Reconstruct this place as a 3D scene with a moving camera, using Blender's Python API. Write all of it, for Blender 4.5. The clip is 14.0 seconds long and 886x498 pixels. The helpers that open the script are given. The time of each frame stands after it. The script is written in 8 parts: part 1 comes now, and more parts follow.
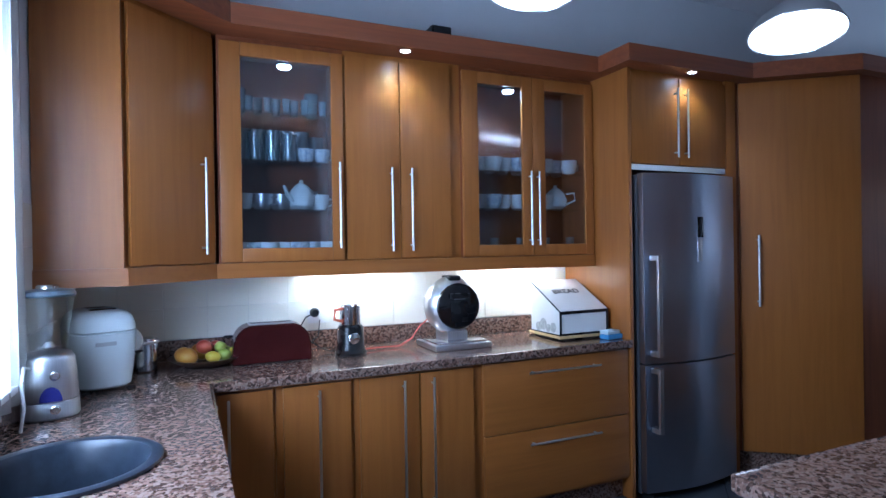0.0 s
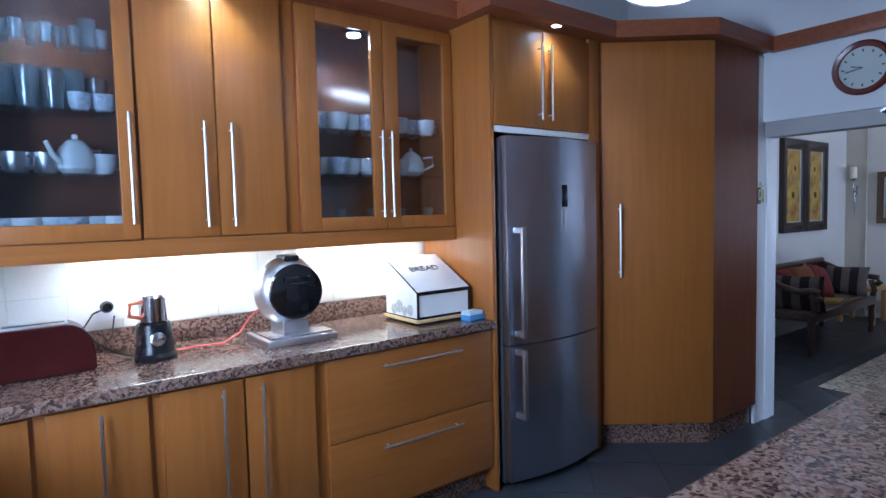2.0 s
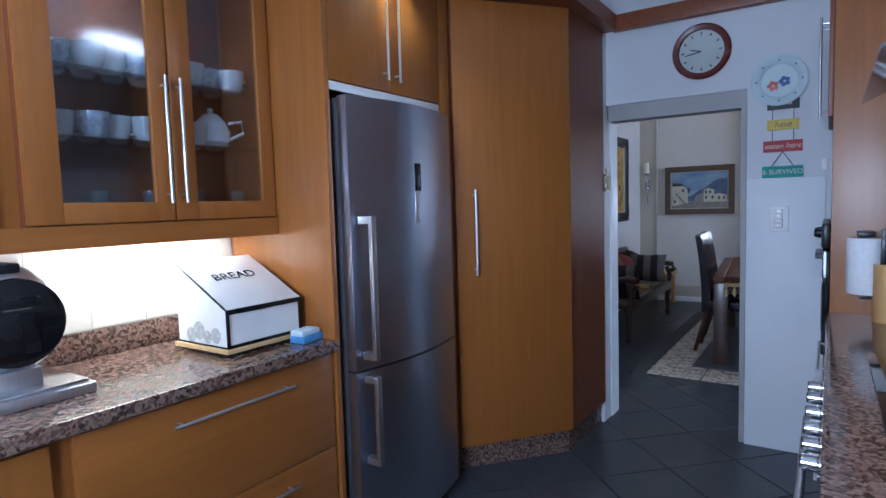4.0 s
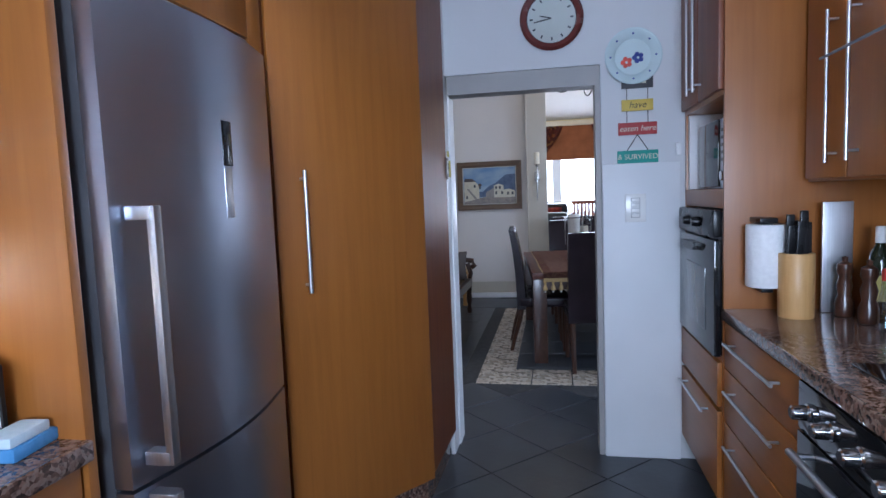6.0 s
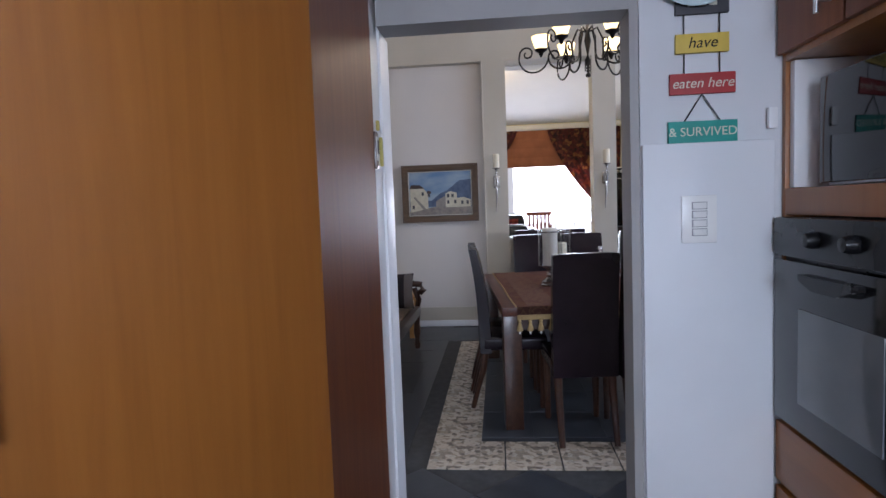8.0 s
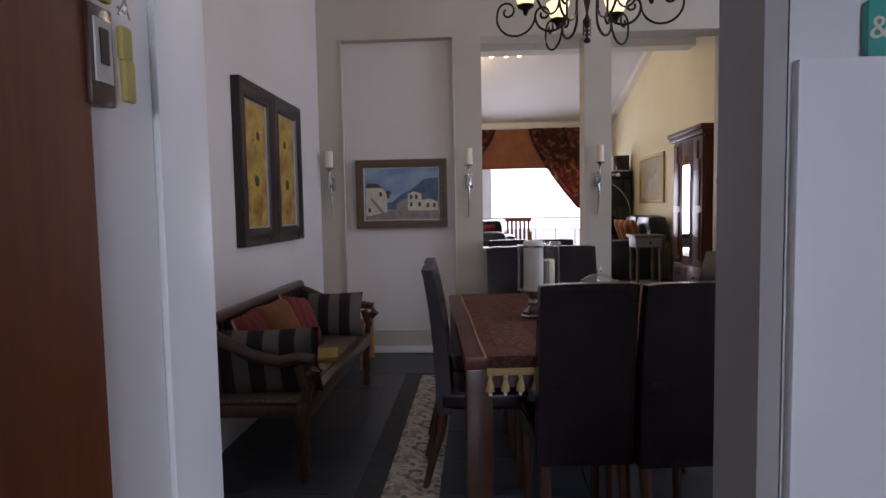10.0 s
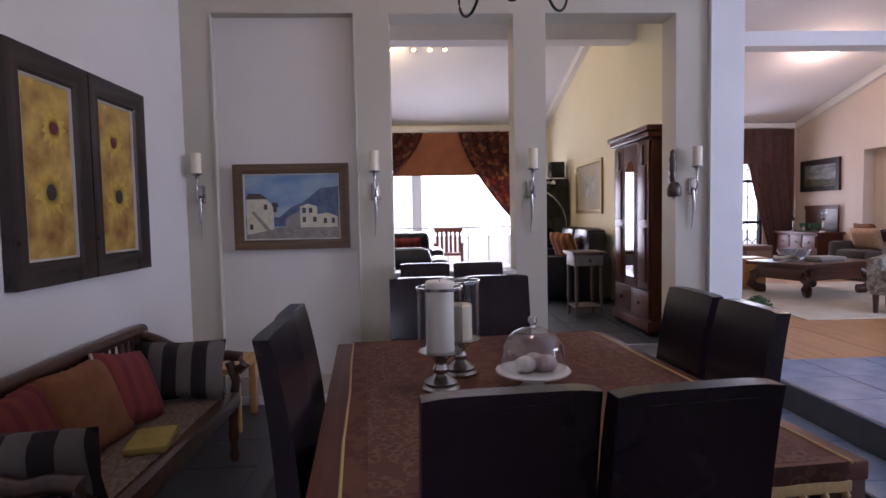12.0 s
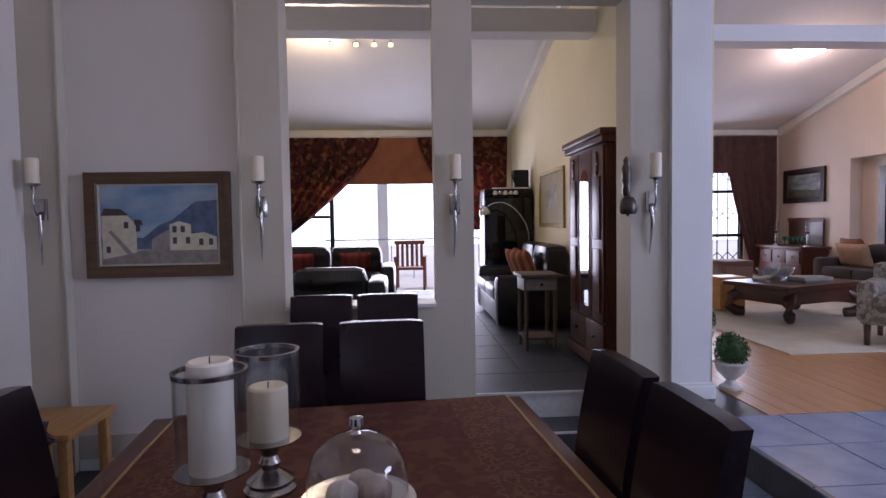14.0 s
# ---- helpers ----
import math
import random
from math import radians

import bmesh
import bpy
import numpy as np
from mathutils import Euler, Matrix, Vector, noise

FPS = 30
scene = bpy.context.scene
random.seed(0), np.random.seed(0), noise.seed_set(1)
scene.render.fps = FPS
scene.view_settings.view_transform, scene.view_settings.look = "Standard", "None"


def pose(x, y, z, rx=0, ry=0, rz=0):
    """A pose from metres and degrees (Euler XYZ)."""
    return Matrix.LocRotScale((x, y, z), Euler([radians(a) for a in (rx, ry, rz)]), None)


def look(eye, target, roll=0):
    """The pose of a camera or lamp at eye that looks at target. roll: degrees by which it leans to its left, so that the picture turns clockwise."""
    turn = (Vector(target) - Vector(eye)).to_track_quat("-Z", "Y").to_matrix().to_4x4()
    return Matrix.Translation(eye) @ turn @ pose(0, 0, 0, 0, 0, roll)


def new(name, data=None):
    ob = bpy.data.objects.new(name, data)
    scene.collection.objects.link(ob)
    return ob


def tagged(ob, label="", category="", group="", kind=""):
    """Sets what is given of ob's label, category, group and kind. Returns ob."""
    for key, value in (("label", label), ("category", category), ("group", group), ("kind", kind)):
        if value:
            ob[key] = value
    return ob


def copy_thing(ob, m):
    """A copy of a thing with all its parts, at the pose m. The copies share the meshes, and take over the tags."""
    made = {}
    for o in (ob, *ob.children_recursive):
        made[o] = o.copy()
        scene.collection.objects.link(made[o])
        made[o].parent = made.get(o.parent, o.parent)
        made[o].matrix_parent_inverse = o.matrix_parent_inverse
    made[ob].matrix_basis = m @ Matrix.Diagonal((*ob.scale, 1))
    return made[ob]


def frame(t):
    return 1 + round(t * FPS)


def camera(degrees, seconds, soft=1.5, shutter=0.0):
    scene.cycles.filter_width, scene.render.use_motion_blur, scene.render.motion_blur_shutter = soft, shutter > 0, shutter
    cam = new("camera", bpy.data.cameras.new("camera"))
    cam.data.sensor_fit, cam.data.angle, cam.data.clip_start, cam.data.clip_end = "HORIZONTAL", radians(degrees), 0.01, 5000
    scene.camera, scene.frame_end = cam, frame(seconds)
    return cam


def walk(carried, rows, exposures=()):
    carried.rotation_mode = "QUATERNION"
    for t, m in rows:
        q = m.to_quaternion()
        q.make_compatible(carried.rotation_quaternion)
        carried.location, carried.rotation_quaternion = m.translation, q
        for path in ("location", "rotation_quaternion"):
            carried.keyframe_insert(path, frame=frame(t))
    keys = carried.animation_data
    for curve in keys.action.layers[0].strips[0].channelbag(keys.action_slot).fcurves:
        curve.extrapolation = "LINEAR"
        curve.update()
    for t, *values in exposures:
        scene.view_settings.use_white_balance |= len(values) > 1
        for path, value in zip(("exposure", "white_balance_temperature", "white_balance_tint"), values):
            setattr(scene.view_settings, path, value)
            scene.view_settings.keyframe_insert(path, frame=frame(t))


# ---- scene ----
cam = camera(75.1, 14.0)
PATH = [
    (0, (1.878, 2.261, 1.467), (2.693, 4.087, 1.46), -0.9),
    (0.5, (1.952, 2.354, 1.447), (2.821, 4.155, 1.403), -1.1),
    (1, (2.041, 2.424, 1.435), (2.985, 4.185, 1.354), -1.2),
    (1.5, (2.115, 2.514, 1.454), (3.183, 4.202, 1.348), -1.3),
    (2, (2.197, 2.613, 1.488), (3.399, 4.207, 1.36), -1.4),
    (2.2, (2.225, 2.654, 1.489), (3.477, 4.207, 1.356), -1.3),
    (4.3, (2.629, 3.335, 1.418), (4.351, 4.34, 1.264), -1.9),
    (4.5, (2.659, 3.405, 1.41), (4.426, 4.329, 1.254), -2.0),
    (5, (2.781, 3.557, 1.411), (4.647, 4.259, 1.246), -2.1),
    (5.5, (2.949, 3.73, 1.407), (4.88, 4.224, 1.237), -2.3),
    (6, (3.193, 3.868, 1.392), (5.149, 4.245, 1.216), -2.2),
    (6.5, (3.494, 3.961, 1.388), (5.463, 4.26, 1.214), -2.2),
    (7, (3.798, 4.025, 1.38), (5.776, 4.269, 1.207), -2.2),
    (7.5, (4.121, 4.047, 1.378), (6.102, 4.258, 1.207), -2.1),
    (7.7, (4.261, 4.05, 1.368), (6.245, 4.257, 1.217), -2.2),
    (9.8, (5.449, 3.973, 1.361), (7.439, 4.112, 1.227), -1.2),
    (10, (5.545, 3.983, 1.364), (7.537, 4.105, 1.233), -1.0),
    (10.5, (5.807, 3.932, 1.368), (7.801, 4.006, 1.244), -1.1),
    (11, (6.054, 3.871, 1.402), (8.05, 3.883, 1.279), -1.1),
    (11.5, (6.311, 3.818, 1.425), (8.307, 3.772, 1.307), -1.1),
    (12, (6.555, 3.761, 1.443), (8.549, 3.669, 1.328), -1.1),
    (12.5, (6.782, 3.677, 1.471), (8.775, 3.548, 1.359), -1.0),
    (13, (7.002, 3.548, 1.484), (8.995, 3.407, 1.378), -1.0),
    (13.5, (7.181, 3.381, 1.507), (9.174, 3.24, 1.406), -1.0),
    (14, (7.342, 3.185, 1.523), (9.336, 3.055, 1.43), -0.9),
]
EXPOSURES = [(0.0, -0.22, 4750, 12), (1.0, 0.0, 4880, 12), (2.0, 0.2, 4950, 13), (4.5, 0.08, 5120, 14), (5.2, 0.12, 5230, 15), (6.2, 0.5, 5450, 15), (7.5, 0.5, 5750, 17), (10.0, -0.2, 6250, 25), (11.0, 0.02, 5950, 29), (12.0, 0.0, 5980, 31), (14.0, -0.33, 5850, 32)]
walk(cam, [(t, look(eye, target, roll)) for t, eye, target, roll in PATH], EXPOSURES)

# ---- world and light ----
world = bpy.data.worlds.new("world")
scene.world = world
world.use_nodes = True
wn = world.node_tree.nodes
sky = wn.new("ShaderNodeTexSky")
sky.sky_type, sky.sun_disc = "NISHITA", False
sky.sun_elevation, sky.sun_rotation = radians(48), radians(120)
wn["Background"].inputs["Strength"].default_value = 0.12
world.node_tree.links.new(sky.outputs[0], wn["Background"].inputs["Color"])
sun = new("sun", bpy.data.lights.new("sun", "SUN"))
sun.data.energy, sun.data.angle, sun.data.color = 2.5, radians(0.6), (1, 0.95, 0.88)
sun.matrix_world = look((20, 8, 16), (17.5, 3, 0))


def area(name, eye, target, w, h, watts, color=(1, 1, 1)):
    ob = new(name, bpy.data.lights.new(name, "AREA"))
    ob.data.shape, ob.data.size, ob.data.size_y, ob.data.energy, ob.data.color = "RECTANGLE", w, h, watts, color
    ob.matrix_world = look(eye, target)
    return ob


def spot(name, eye, target, watts, angle=100, color=(1, 1, 1), size=0.02, blend=0.6):
    ob = new(name, bpy.data.lights.new(name, "SPOT"))
    ob.data.energy, ob.data.spot_size, ob.data.spot_blend, ob.data.shadow_soft_size, ob.data.color = watts, radians(angle), blend, size, color
    ob.matrix_world = look(eye, target)
    return ob


DAY = (0.80, 0.90, 1.0)
area("kitchen_window_light", (1.24, 3.82, 1.65), (4, 3.82, 1.7), 1.16, 1.0, 88, DAY)
area("lounge_window_light", (17.42, 3.1, 1.45), (12, 3.1, 1.2), 3.0, 2.0, 120, (0.92, 0.96, 1.0))
area("living_window_light", (17.5, -2.3, 1.7), (12, -1, 0.8), 1.2, 2.2, 45, (0.86, 0.93, 1.0))
area("hall_window_light", (8.0, -3.95, 2.3), (10.6, 1.0, 0.3), 2.8, 2.4, 210, (0.74, 0.86, 1.0))

# ---- materials ----
def node(nt, kind, **ins):
    n = nt.nodes.new(kind)
    for k, v in ins.items():
        n.inputs[k.replace("_", " ")].default_value = v
    return n


def base_mat(name, rough=0.5, metal=0.0):
    m = bpy.data.materials.new(name)
    m.use_nodes = True
    b = m.node_tree.nodes["Principled BSDF"]
    b.inputs["Roughness"].default_value, b.inputs["Metallic"].default_value = rough, metal
    return m, m.node_tree, b


def ramp(nt, fac, stops):
    r = nt.nodes.new("ShaderNodeValToRGB")
    while len(r.color_ramp.elements) < len(stops):
        r.color_ramp.elements.new(0.5)
    for e, (p, c) in zip(r.color_ramp.elements, stops):
        e.position, e.color = p, (*c, 1)
    nt.links.new(fac, r.inputs["Fac"])
    return r.outputs["Color"]


def coords(nt, scale=(1, 1, 1), rot=(0, 0, 0)):
    tc = nt.nodes.new("ShaderNodeTexCoord")
    mp = nt.nodes.new("ShaderNodeMapping")
    mp.inputs["Scale"].default_value, mp.inputs["Rotation"].default_value = scale, rot
    nt.links.new(tc.outputs["Object"], mp.inputs["Vector"])
    return mp.outputs["Vector"]


def bump(nt, b, height, strength=0.2, distance=0.002):
    n = nt.nodes.new("ShaderNodeBump")
    n.inputs["Strength"].default_value, n.inputs["Distance"].default_value = strength, distance
    nt.links.new(height, n.inputs["Height"])
    nt.links.new(n.outputs["Normal"], b.inputs["Normal"])


def varied(name, lo, hi, scale=6.0, rough=0.5, metal=0.0, stretch=(1, 1, 1), bumps=0.12, fine=120.0, spread=0.08, detail=5.0):
    """Colour that wanders between lo and hi, gloss that wanders too, and a fine relief."""
    m, nt, b = base_mat(name, rough, metal)
    v = coords(nt, stretch)
    n1 = node(nt, "ShaderNodeTexNoise", Scale=scale, Detail=detail)
    n2 = node(nt, "ShaderNodeTexNoise", Scale=fine, Detail=3.0)
    for n in (n1, n2):
        nt.links.new(v, n.inputs["Vector"])
    nt.links.new(ramp(nt, n1.outputs["Fac"], [(0.3, lo), (0.7, hi)]), b.inputs["Base Color"])
    r = node(nt, "ShaderNodeMapRange")
    r.inputs["To Min"].default_value, r.inputs["To Max"].default_value = max(0.02, rough - spread), min(1, rough + spread)
    nt.links.new(n1.outputs["Fac"], r.inputs["Value"])
    nt.links.new(r.outputs[0], b.inputs["Roughness"])
    if bumps:
        bump(nt, b, n2.outputs["Fac"], bumps)
    return m


def wood(name, lo, mid, hi, rough=0.35, axis="z", scale=1.0, coat=0.0):
    m, nt, b = base_mat(name, rough)
    st = {"x": (1.2, 22, 22), "y": (22, 1.2, 22), "z": (22, 22, 1.2)}[axis]
    v = coords(nt, tuple(s * scale for s in st))
    n1 = node(nt, "ShaderNodeTexNoise", Scale=1.6, Detail=8.0, Roughness=0.6, Distortion=0.6)
    n2 = node(nt, "ShaderNodeTexNoise", Scale=7.0, Detail=4.0)
    nt.links.new(v, n1.inputs["Vector"])
    nt.links.new(v, n2.inputs["Vector"])
    big = node(nt, "ShaderNodeTexNoise", Scale=1.7, Detail=2.0)
    nt.links.new(coords(nt), big.inputs["Vector"])
    info = nt.nodes.new("ShaderNodeObjectInfo")
    mix = node(nt, "ShaderNodeMath")
    mix.operation = "MULTIPLY_ADD"
    nt.links.new(info.outputs["Random"], mix.inputs[0])
    mix.inputs[1].default_value = 0.10
    nt.links.new(n1.outputs["Fac"], mix.inputs[2])
    mix2 = node(nt, "ShaderNodeMath")
    mix2.operation = "MULTIPLY_ADD"
    nt.links.new(big.outputs["Fac"], mix2.inputs[0])
    mix2.inputs[1].default_value = 0.35
    nt.links.new(mix.outputs[0], mix2.inputs[2])
    nt.links.new(ramp(nt, mix2.outputs[0], [(0.45, lo), (0.72, mid), (0.98, hi)]), b.inputs["Base Color"])
    b.inputs["Coat Weight"].default_value, b.inputs["Coat Roughness"].default_value = coat, 0.18
    bump(nt, b, n2.outputs["Fac"], 0.06)
    return m


def granite(name, cols, scale=105.0, rough=0.12):
    m, nt, b = base_mat(name, rough)
    v = coords(nt)
    warp = node(nt, "ShaderNodeTexNoise", Scale=9.0, Detail=4.0)
    nt.links.new(v, warp.inputs["Vector"])
    add = node(nt, "ShaderNodeVectorMath")
    add.operation = "MULTIPLY_ADD"
    nt.links.new(warp.outputs["Color"], add.inputs[0])
    add.inputs[1].default_value = (0.05, 0.05, 0.05)
    nt.links.new(v, add.inputs[2])
    vor = node(nt, "ShaderNodeTexVoronoi", Scale=scale)
    nt.links.new(add.outputs[0], vor.inputs["Vector"])
    n = node(nt, "ShaderNodeTexNoise", Scale=scale * 0.9, Detail=6.0, Roughness=0.7)
    nt.links.new(v, n.inputs["Vector"])
    sep = nt.nodes.new("ShaderNodeSeparateColor")
    nt.links.new(vor.outputs["Color"], sep.inputs[0])
    mix = node(nt, "ShaderNodeMix", Factor=0.5)
    nt.links.new(sep.outputs[0], mix.inputs[2])
    nt.links.new(n.outputs["Fac"], mix.inputs[3])
    nt.links.new(ramp(nt, mix.outputs[0], cols), b.inputs["Base Color"])
    return m


def glow(name, color, strength):
    m = bpy.data.materials.new(name)
    m.use_nodes = True
    b = m.node_tree.nodes["Principled BSDF"]
    b.inputs["Base Color"].default_value = (*color, 1)
    b.inputs["Emission Color"].default_value = (*color, 1)
    b.inputs["Emission Strength"].default_value = strength
    return m


def clear(name, rough=0.02, tint=(1, 1, 1), haze=0.06):
    """Thin glass: mostly let through, with a mirror's share by Fresnel."""
    m = bpy.data.materials.new(name)
    m.use_nodes = True
    nt = m.node_tree
    out = nt.nodes["Material Output"]
    gl = node(nt, "ShaderNodeBsdfGlossy", Roughness=rough)
    tr = nt.nodes.new("ShaderNodeBsdfTransparent")
    tr.inputs["Color"].default_value = (*tint, 1)
    fr = node(nt, "ShaderNodeLayerWeight", Blend=0.5)
    pw = node(nt, "ShaderNodeMath")
    pw.operation = "POWER"
    nt.links.new(fr.outputs["Facing"], pw.inputs[0])
    pw.inputs[1].default_value = 4.0
    ad = node(nt, "ShaderNodeMath")
    ad.operation = "MULTIPLY_ADD"
    nt.links.new(pw.outputs[0], ad.inputs[0])
    ad.inputs[1].default_value = 0.55
    ad.inputs[2].default_value = haze
    mx = nt.nodes.new("ShaderNodeMixShader")
    nt.links.new(ad.outputs[0], mx.inputs[0])
    nt.links.new(tr.outputs[0], mx.inputs[1])
    nt.links.new(gl.outputs[0], mx.inputs[2])
    nt.links.new(mx.outputs[0], out.inputs["Surface"])
    return m


CAB = wood("cherry_veneer", (0.255, 0.088, 0.015), (0.30, 0.106, 0.0185), (0.335, 0.122, 0.023), 0.36, "z", 0.9, 0.08)
CABX = wood("cherry_veneer_across", (0.255, 0.088, 0.015), (0.30, 0.106, 0.0185), (0.335, 0.122, 0.023), 0.36, "x", 0.9, 0.08)
RED = wood("reddish_cornice_wood", (0.16, 0.042, 0.014), (0.21, 0.058, 0.018), (0.26, 0.078, 0.024), 0.4, "x")
# darker cherry copy; in the glass cabinets it paints in their dim interior
DARKCAB = wood("darkened_cherry_veneer", (0.15, 0.038, 0.012), (0.20, 0.055, 0.016), (0.24, 0.075, 0.022), 0.45, "z", 0.9, 0.0)
GRAN = granite("brown_granite", [(0.26, (0.040, 0.026, 0.021)), (0.37, (0.085, 0.048, 0.036)), (0.47, (0.150, 0.086, 0.064)), (0.57, (0.225, 0.138, 0.105)), (0.68, (0.26, 0.185, 0.150)), (0.79, (0.10, 0.062, 0.050))], 105.0)
STEEL = varied("brushed_steel", (0.58, 0.59, 0.62), (0.68, 0.69, 0.72), 3, 0.34, 1.0, (60, 60, 0.8), 0.05, 40)
FRIDGE = varied("fridge_steel", (0.47, 0.51, 0.61), (0.50, 0.54, 0.64), 1.3, 0.32, 1.0, (1, 1, 3), 0.02, 60, 0.03)
CHROME = varied("polished_metal", (0.6, 0.6, 0.62), (0.7, 0.7, 0.72), 4, 0.16, 1.0, bumps=0.02)
WALLK = varied("cool_grey_wall_paint", (0.61, 0.62, 0.635), (0.67, 0.68, 0.695), 1.4, 0.7, bumps=0.10, fine=60)
WALLD = varied("warm_white_wall_paint", (0.66, 0.62, 0.58), (0.72, 0.68, 0.64), 1.2, 0.75, bumps=0.18, fine=45)
TAUPE = varied("taupe_trim_paint", (0.50, 0.46, 0.38), (0.56, 0.52, 0.44), 1.5, 0.7, bumps=0.15, fine=50)
YELLOWW = varied("cream_wall_paint", (0.72, 0.66, 0.46), (0.78, 0.72, 0.52), 1.2, 0.75, bumps=0.12, fine=45)
PEACH = varied("peach_wall_paint", (0.66, 0.55, 0.46), (0.72, 0.61, 0.52), 1.2, 0.75, bumps=0.12, fine=45)
CEIL = varied("ceiling_paint", (0.70, 0.69, 0.70), (0.76, 0.75, 0.76), 1.0, 0.8, bumps=0.06)
WHITE = varied("white_gloss_paint", (0.74, 0.74, 0.74), (0.80, 0.80, 0.80), 2.5, 0.4, bumps=0.05)
TILEW = varied("cream_wall_tile", (0.72, 0.70, 0.62), (0.78, 0.76, 0.68), 3, 0.18, bumps=0.02)
GROUT = varied("pale_grout", (0.55, 0.54, 0.50), (0.62, 0.61, 0.57), 20, 0.9)
SLATE = varied("charcoal_slate_tile", (0.028, 0.032, 0.039), (0.060, 0.066, 0.077), 4.5, 0.36, bumps=0.35, fine=28, spread=0.12)
SLATEL = varied("blue_black_slate_tile", (0.020, 0.026, 0.040), (0.042, 0.052, 0.072), 4.5, 0.5, bumps=0.35, fine=28, spread=0.1)
# slate lightened and blued to stand in for reflected daylight
SLATE2 = varied("sky_sheen_slate_tile", (0.18, 0.25, 0.40), (0.27, 0.35, 0.52), 5, 0.22, bumps=0.3, fine=26, spread=0.12)
GROUTD = varied("dark_grout", (0.045, 0.045, 0.046), (0.075, 0.075, 0.075), 20, 0.85)
PEBBLE = granite("pebble_mosaic", [(0.25, (0.16, 0.13, 0.10)), (0.42, (0.42, 0.35, 0.26)), (0.55, (0.58, 0.50, 0.40)), (0.68, (0.62, 0.57, 0.48)), (0.8, (0.24, 0.20, 0.16))], 36, 0.55)
OAK = wood("honey_oak_board", (0.36, 0.17, 0.07), (0.46, 0.23, 0.10), (0.55, 0.30, 0.14), 0.32, "x", 0.7)
BLACK = varied("black_plastic", (0.007, 0.007, 0.008), (0.013, 0.013, 0.014), 8, 0.28, bumps=0.05)
BLACK.node_tree.nodes["Principled BSDF"].inputs["Specular IOR Level"].default_value = 0.3
BGLASS = varied("black_glass", (0.006, 0.006, 0.007), (0.010, 0.010, 0.012), 5, 0.05, bumps=0, spread=0.02)
LEATHER = varied("dark_brown_leather", (0.010, 0.0055, 0.009), (0.018, 0.010, 0.015), 4, 0.24, bumps=0.05, fine=320, spread=0.02)
LEATHER.node_tree.nodes["Principled BSDF"].inputs["Specular IOR Level"].default_value = 0.33
BLACKL = varied("black_leather", (0.005, 0.005, 0.007), (0.010, 0.010, 0.013), 7, 0.3, bumps=0.3, fine=150)
MAHOG = wood("mahogany", (0.055, 0.015, 0.009), (0.088, 0.025, 0.013), (0.13, 0.038, 0.019), 0.38, "z", 1.0, 0.08)
MAHOG.node_tree.nodes["Principled BSDF"].inputs["Specular IOR Level"].default_value = 0.32
MAHOGX = wood("mahogany_across", (0.055, 0.015, 0.009), (0.088, 0.025, 0.013), (0.13, 0.038, 0.019), 0.38, "x", 1.0, 0.08)
MAHOGX.node_tree.nodes["Principled BSDF"].inputs["Specular IOR Level"].default_value = 0.32
DWOOD = wood("dark_walnut", (0.035, 0.014, 0.008), (0.055, 0.022, 0.012), (0.085, 0.035, 0.018), 0.28, "x", 1.0, 0.3)
PANE = clear("window_glass", 0.01, (0.96, 0.98, 0.98), 0.02)
CGLASS = clear("cabinet_glass", 0.10, (0.84, 0.89, 0.93), 0.13)
TGLASS = clear("table_glass", 0.02, (0.965, 0.97, 0.97), 0.045)
CREAM = varied("white_porcelain", (0.72, 0.72, 0.70), (0.80, 0.80, 0.78), 4, 0.15, bumps=0)
WAX = varied("ivory_candle_wax", (0.74, 0.66, 0.50), (0.82, 0.74, 0.58), 3, 0.5, bumps=0.08)

# ---- mesh helpers ----
def box(bm, x0, y0, z0, x1, y1, z1, bevel=0.0, seg=2, m=None):
    g = bmesh.ops.create_cube(bm, size=1.0)
    vs = g["verts"]
    for v in vs:
        v.co = Vector(((x0 + x1) / 2 + v.co.x * (x1 - x0), (y0 + y1) / 2 + v.co.y * (y1 - y0), (z0 + z1) / 2 + v.co.z * (z1 - z0)))
    if bevel:
        es = list({e for v in vs for e in v.link_edges})
        r = bmesh.ops.bevel(bm, geom=es, offset=bevel, segments=seg, affect="EDGES", profile=0.6)
        vs = list({v for f in r["faces"] for v in f.verts} | {v for v in vs if v.is_valid})
    if m:
        bmesh.ops.transform(bm, matrix=m, verts=vs)
    return vs


def lathe(bm, prof, seg=24, m=None, cap=True):
    """Turn a profile of (radius, height) about z."""
    rings = []
    for r, z in prof:
        rings.append([bm.verts.new((r * math.cos(2 * math.pi * i / seg), r * math.sin(2 * math.pi * i / seg), z)) for i in range(seg)])
    for a, b in zip(rings, rings[1:]):
        for i in range(seg):
            bm.faces.new((a[i], a[(i + 1) % seg], b[(i + 1) % seg], b[i]))
    if cap:
        if prof[0][0] > 0:
            bm.faces.new(rings[0][::-1])
        if prof[-1][0] > 0:
            bm.faces.new(rings[-1])
    vs = [v for r in rings for v in r]
    if m:
        bmesh.ops.transform(bm, matrix=m, verts=vs)
    return vs


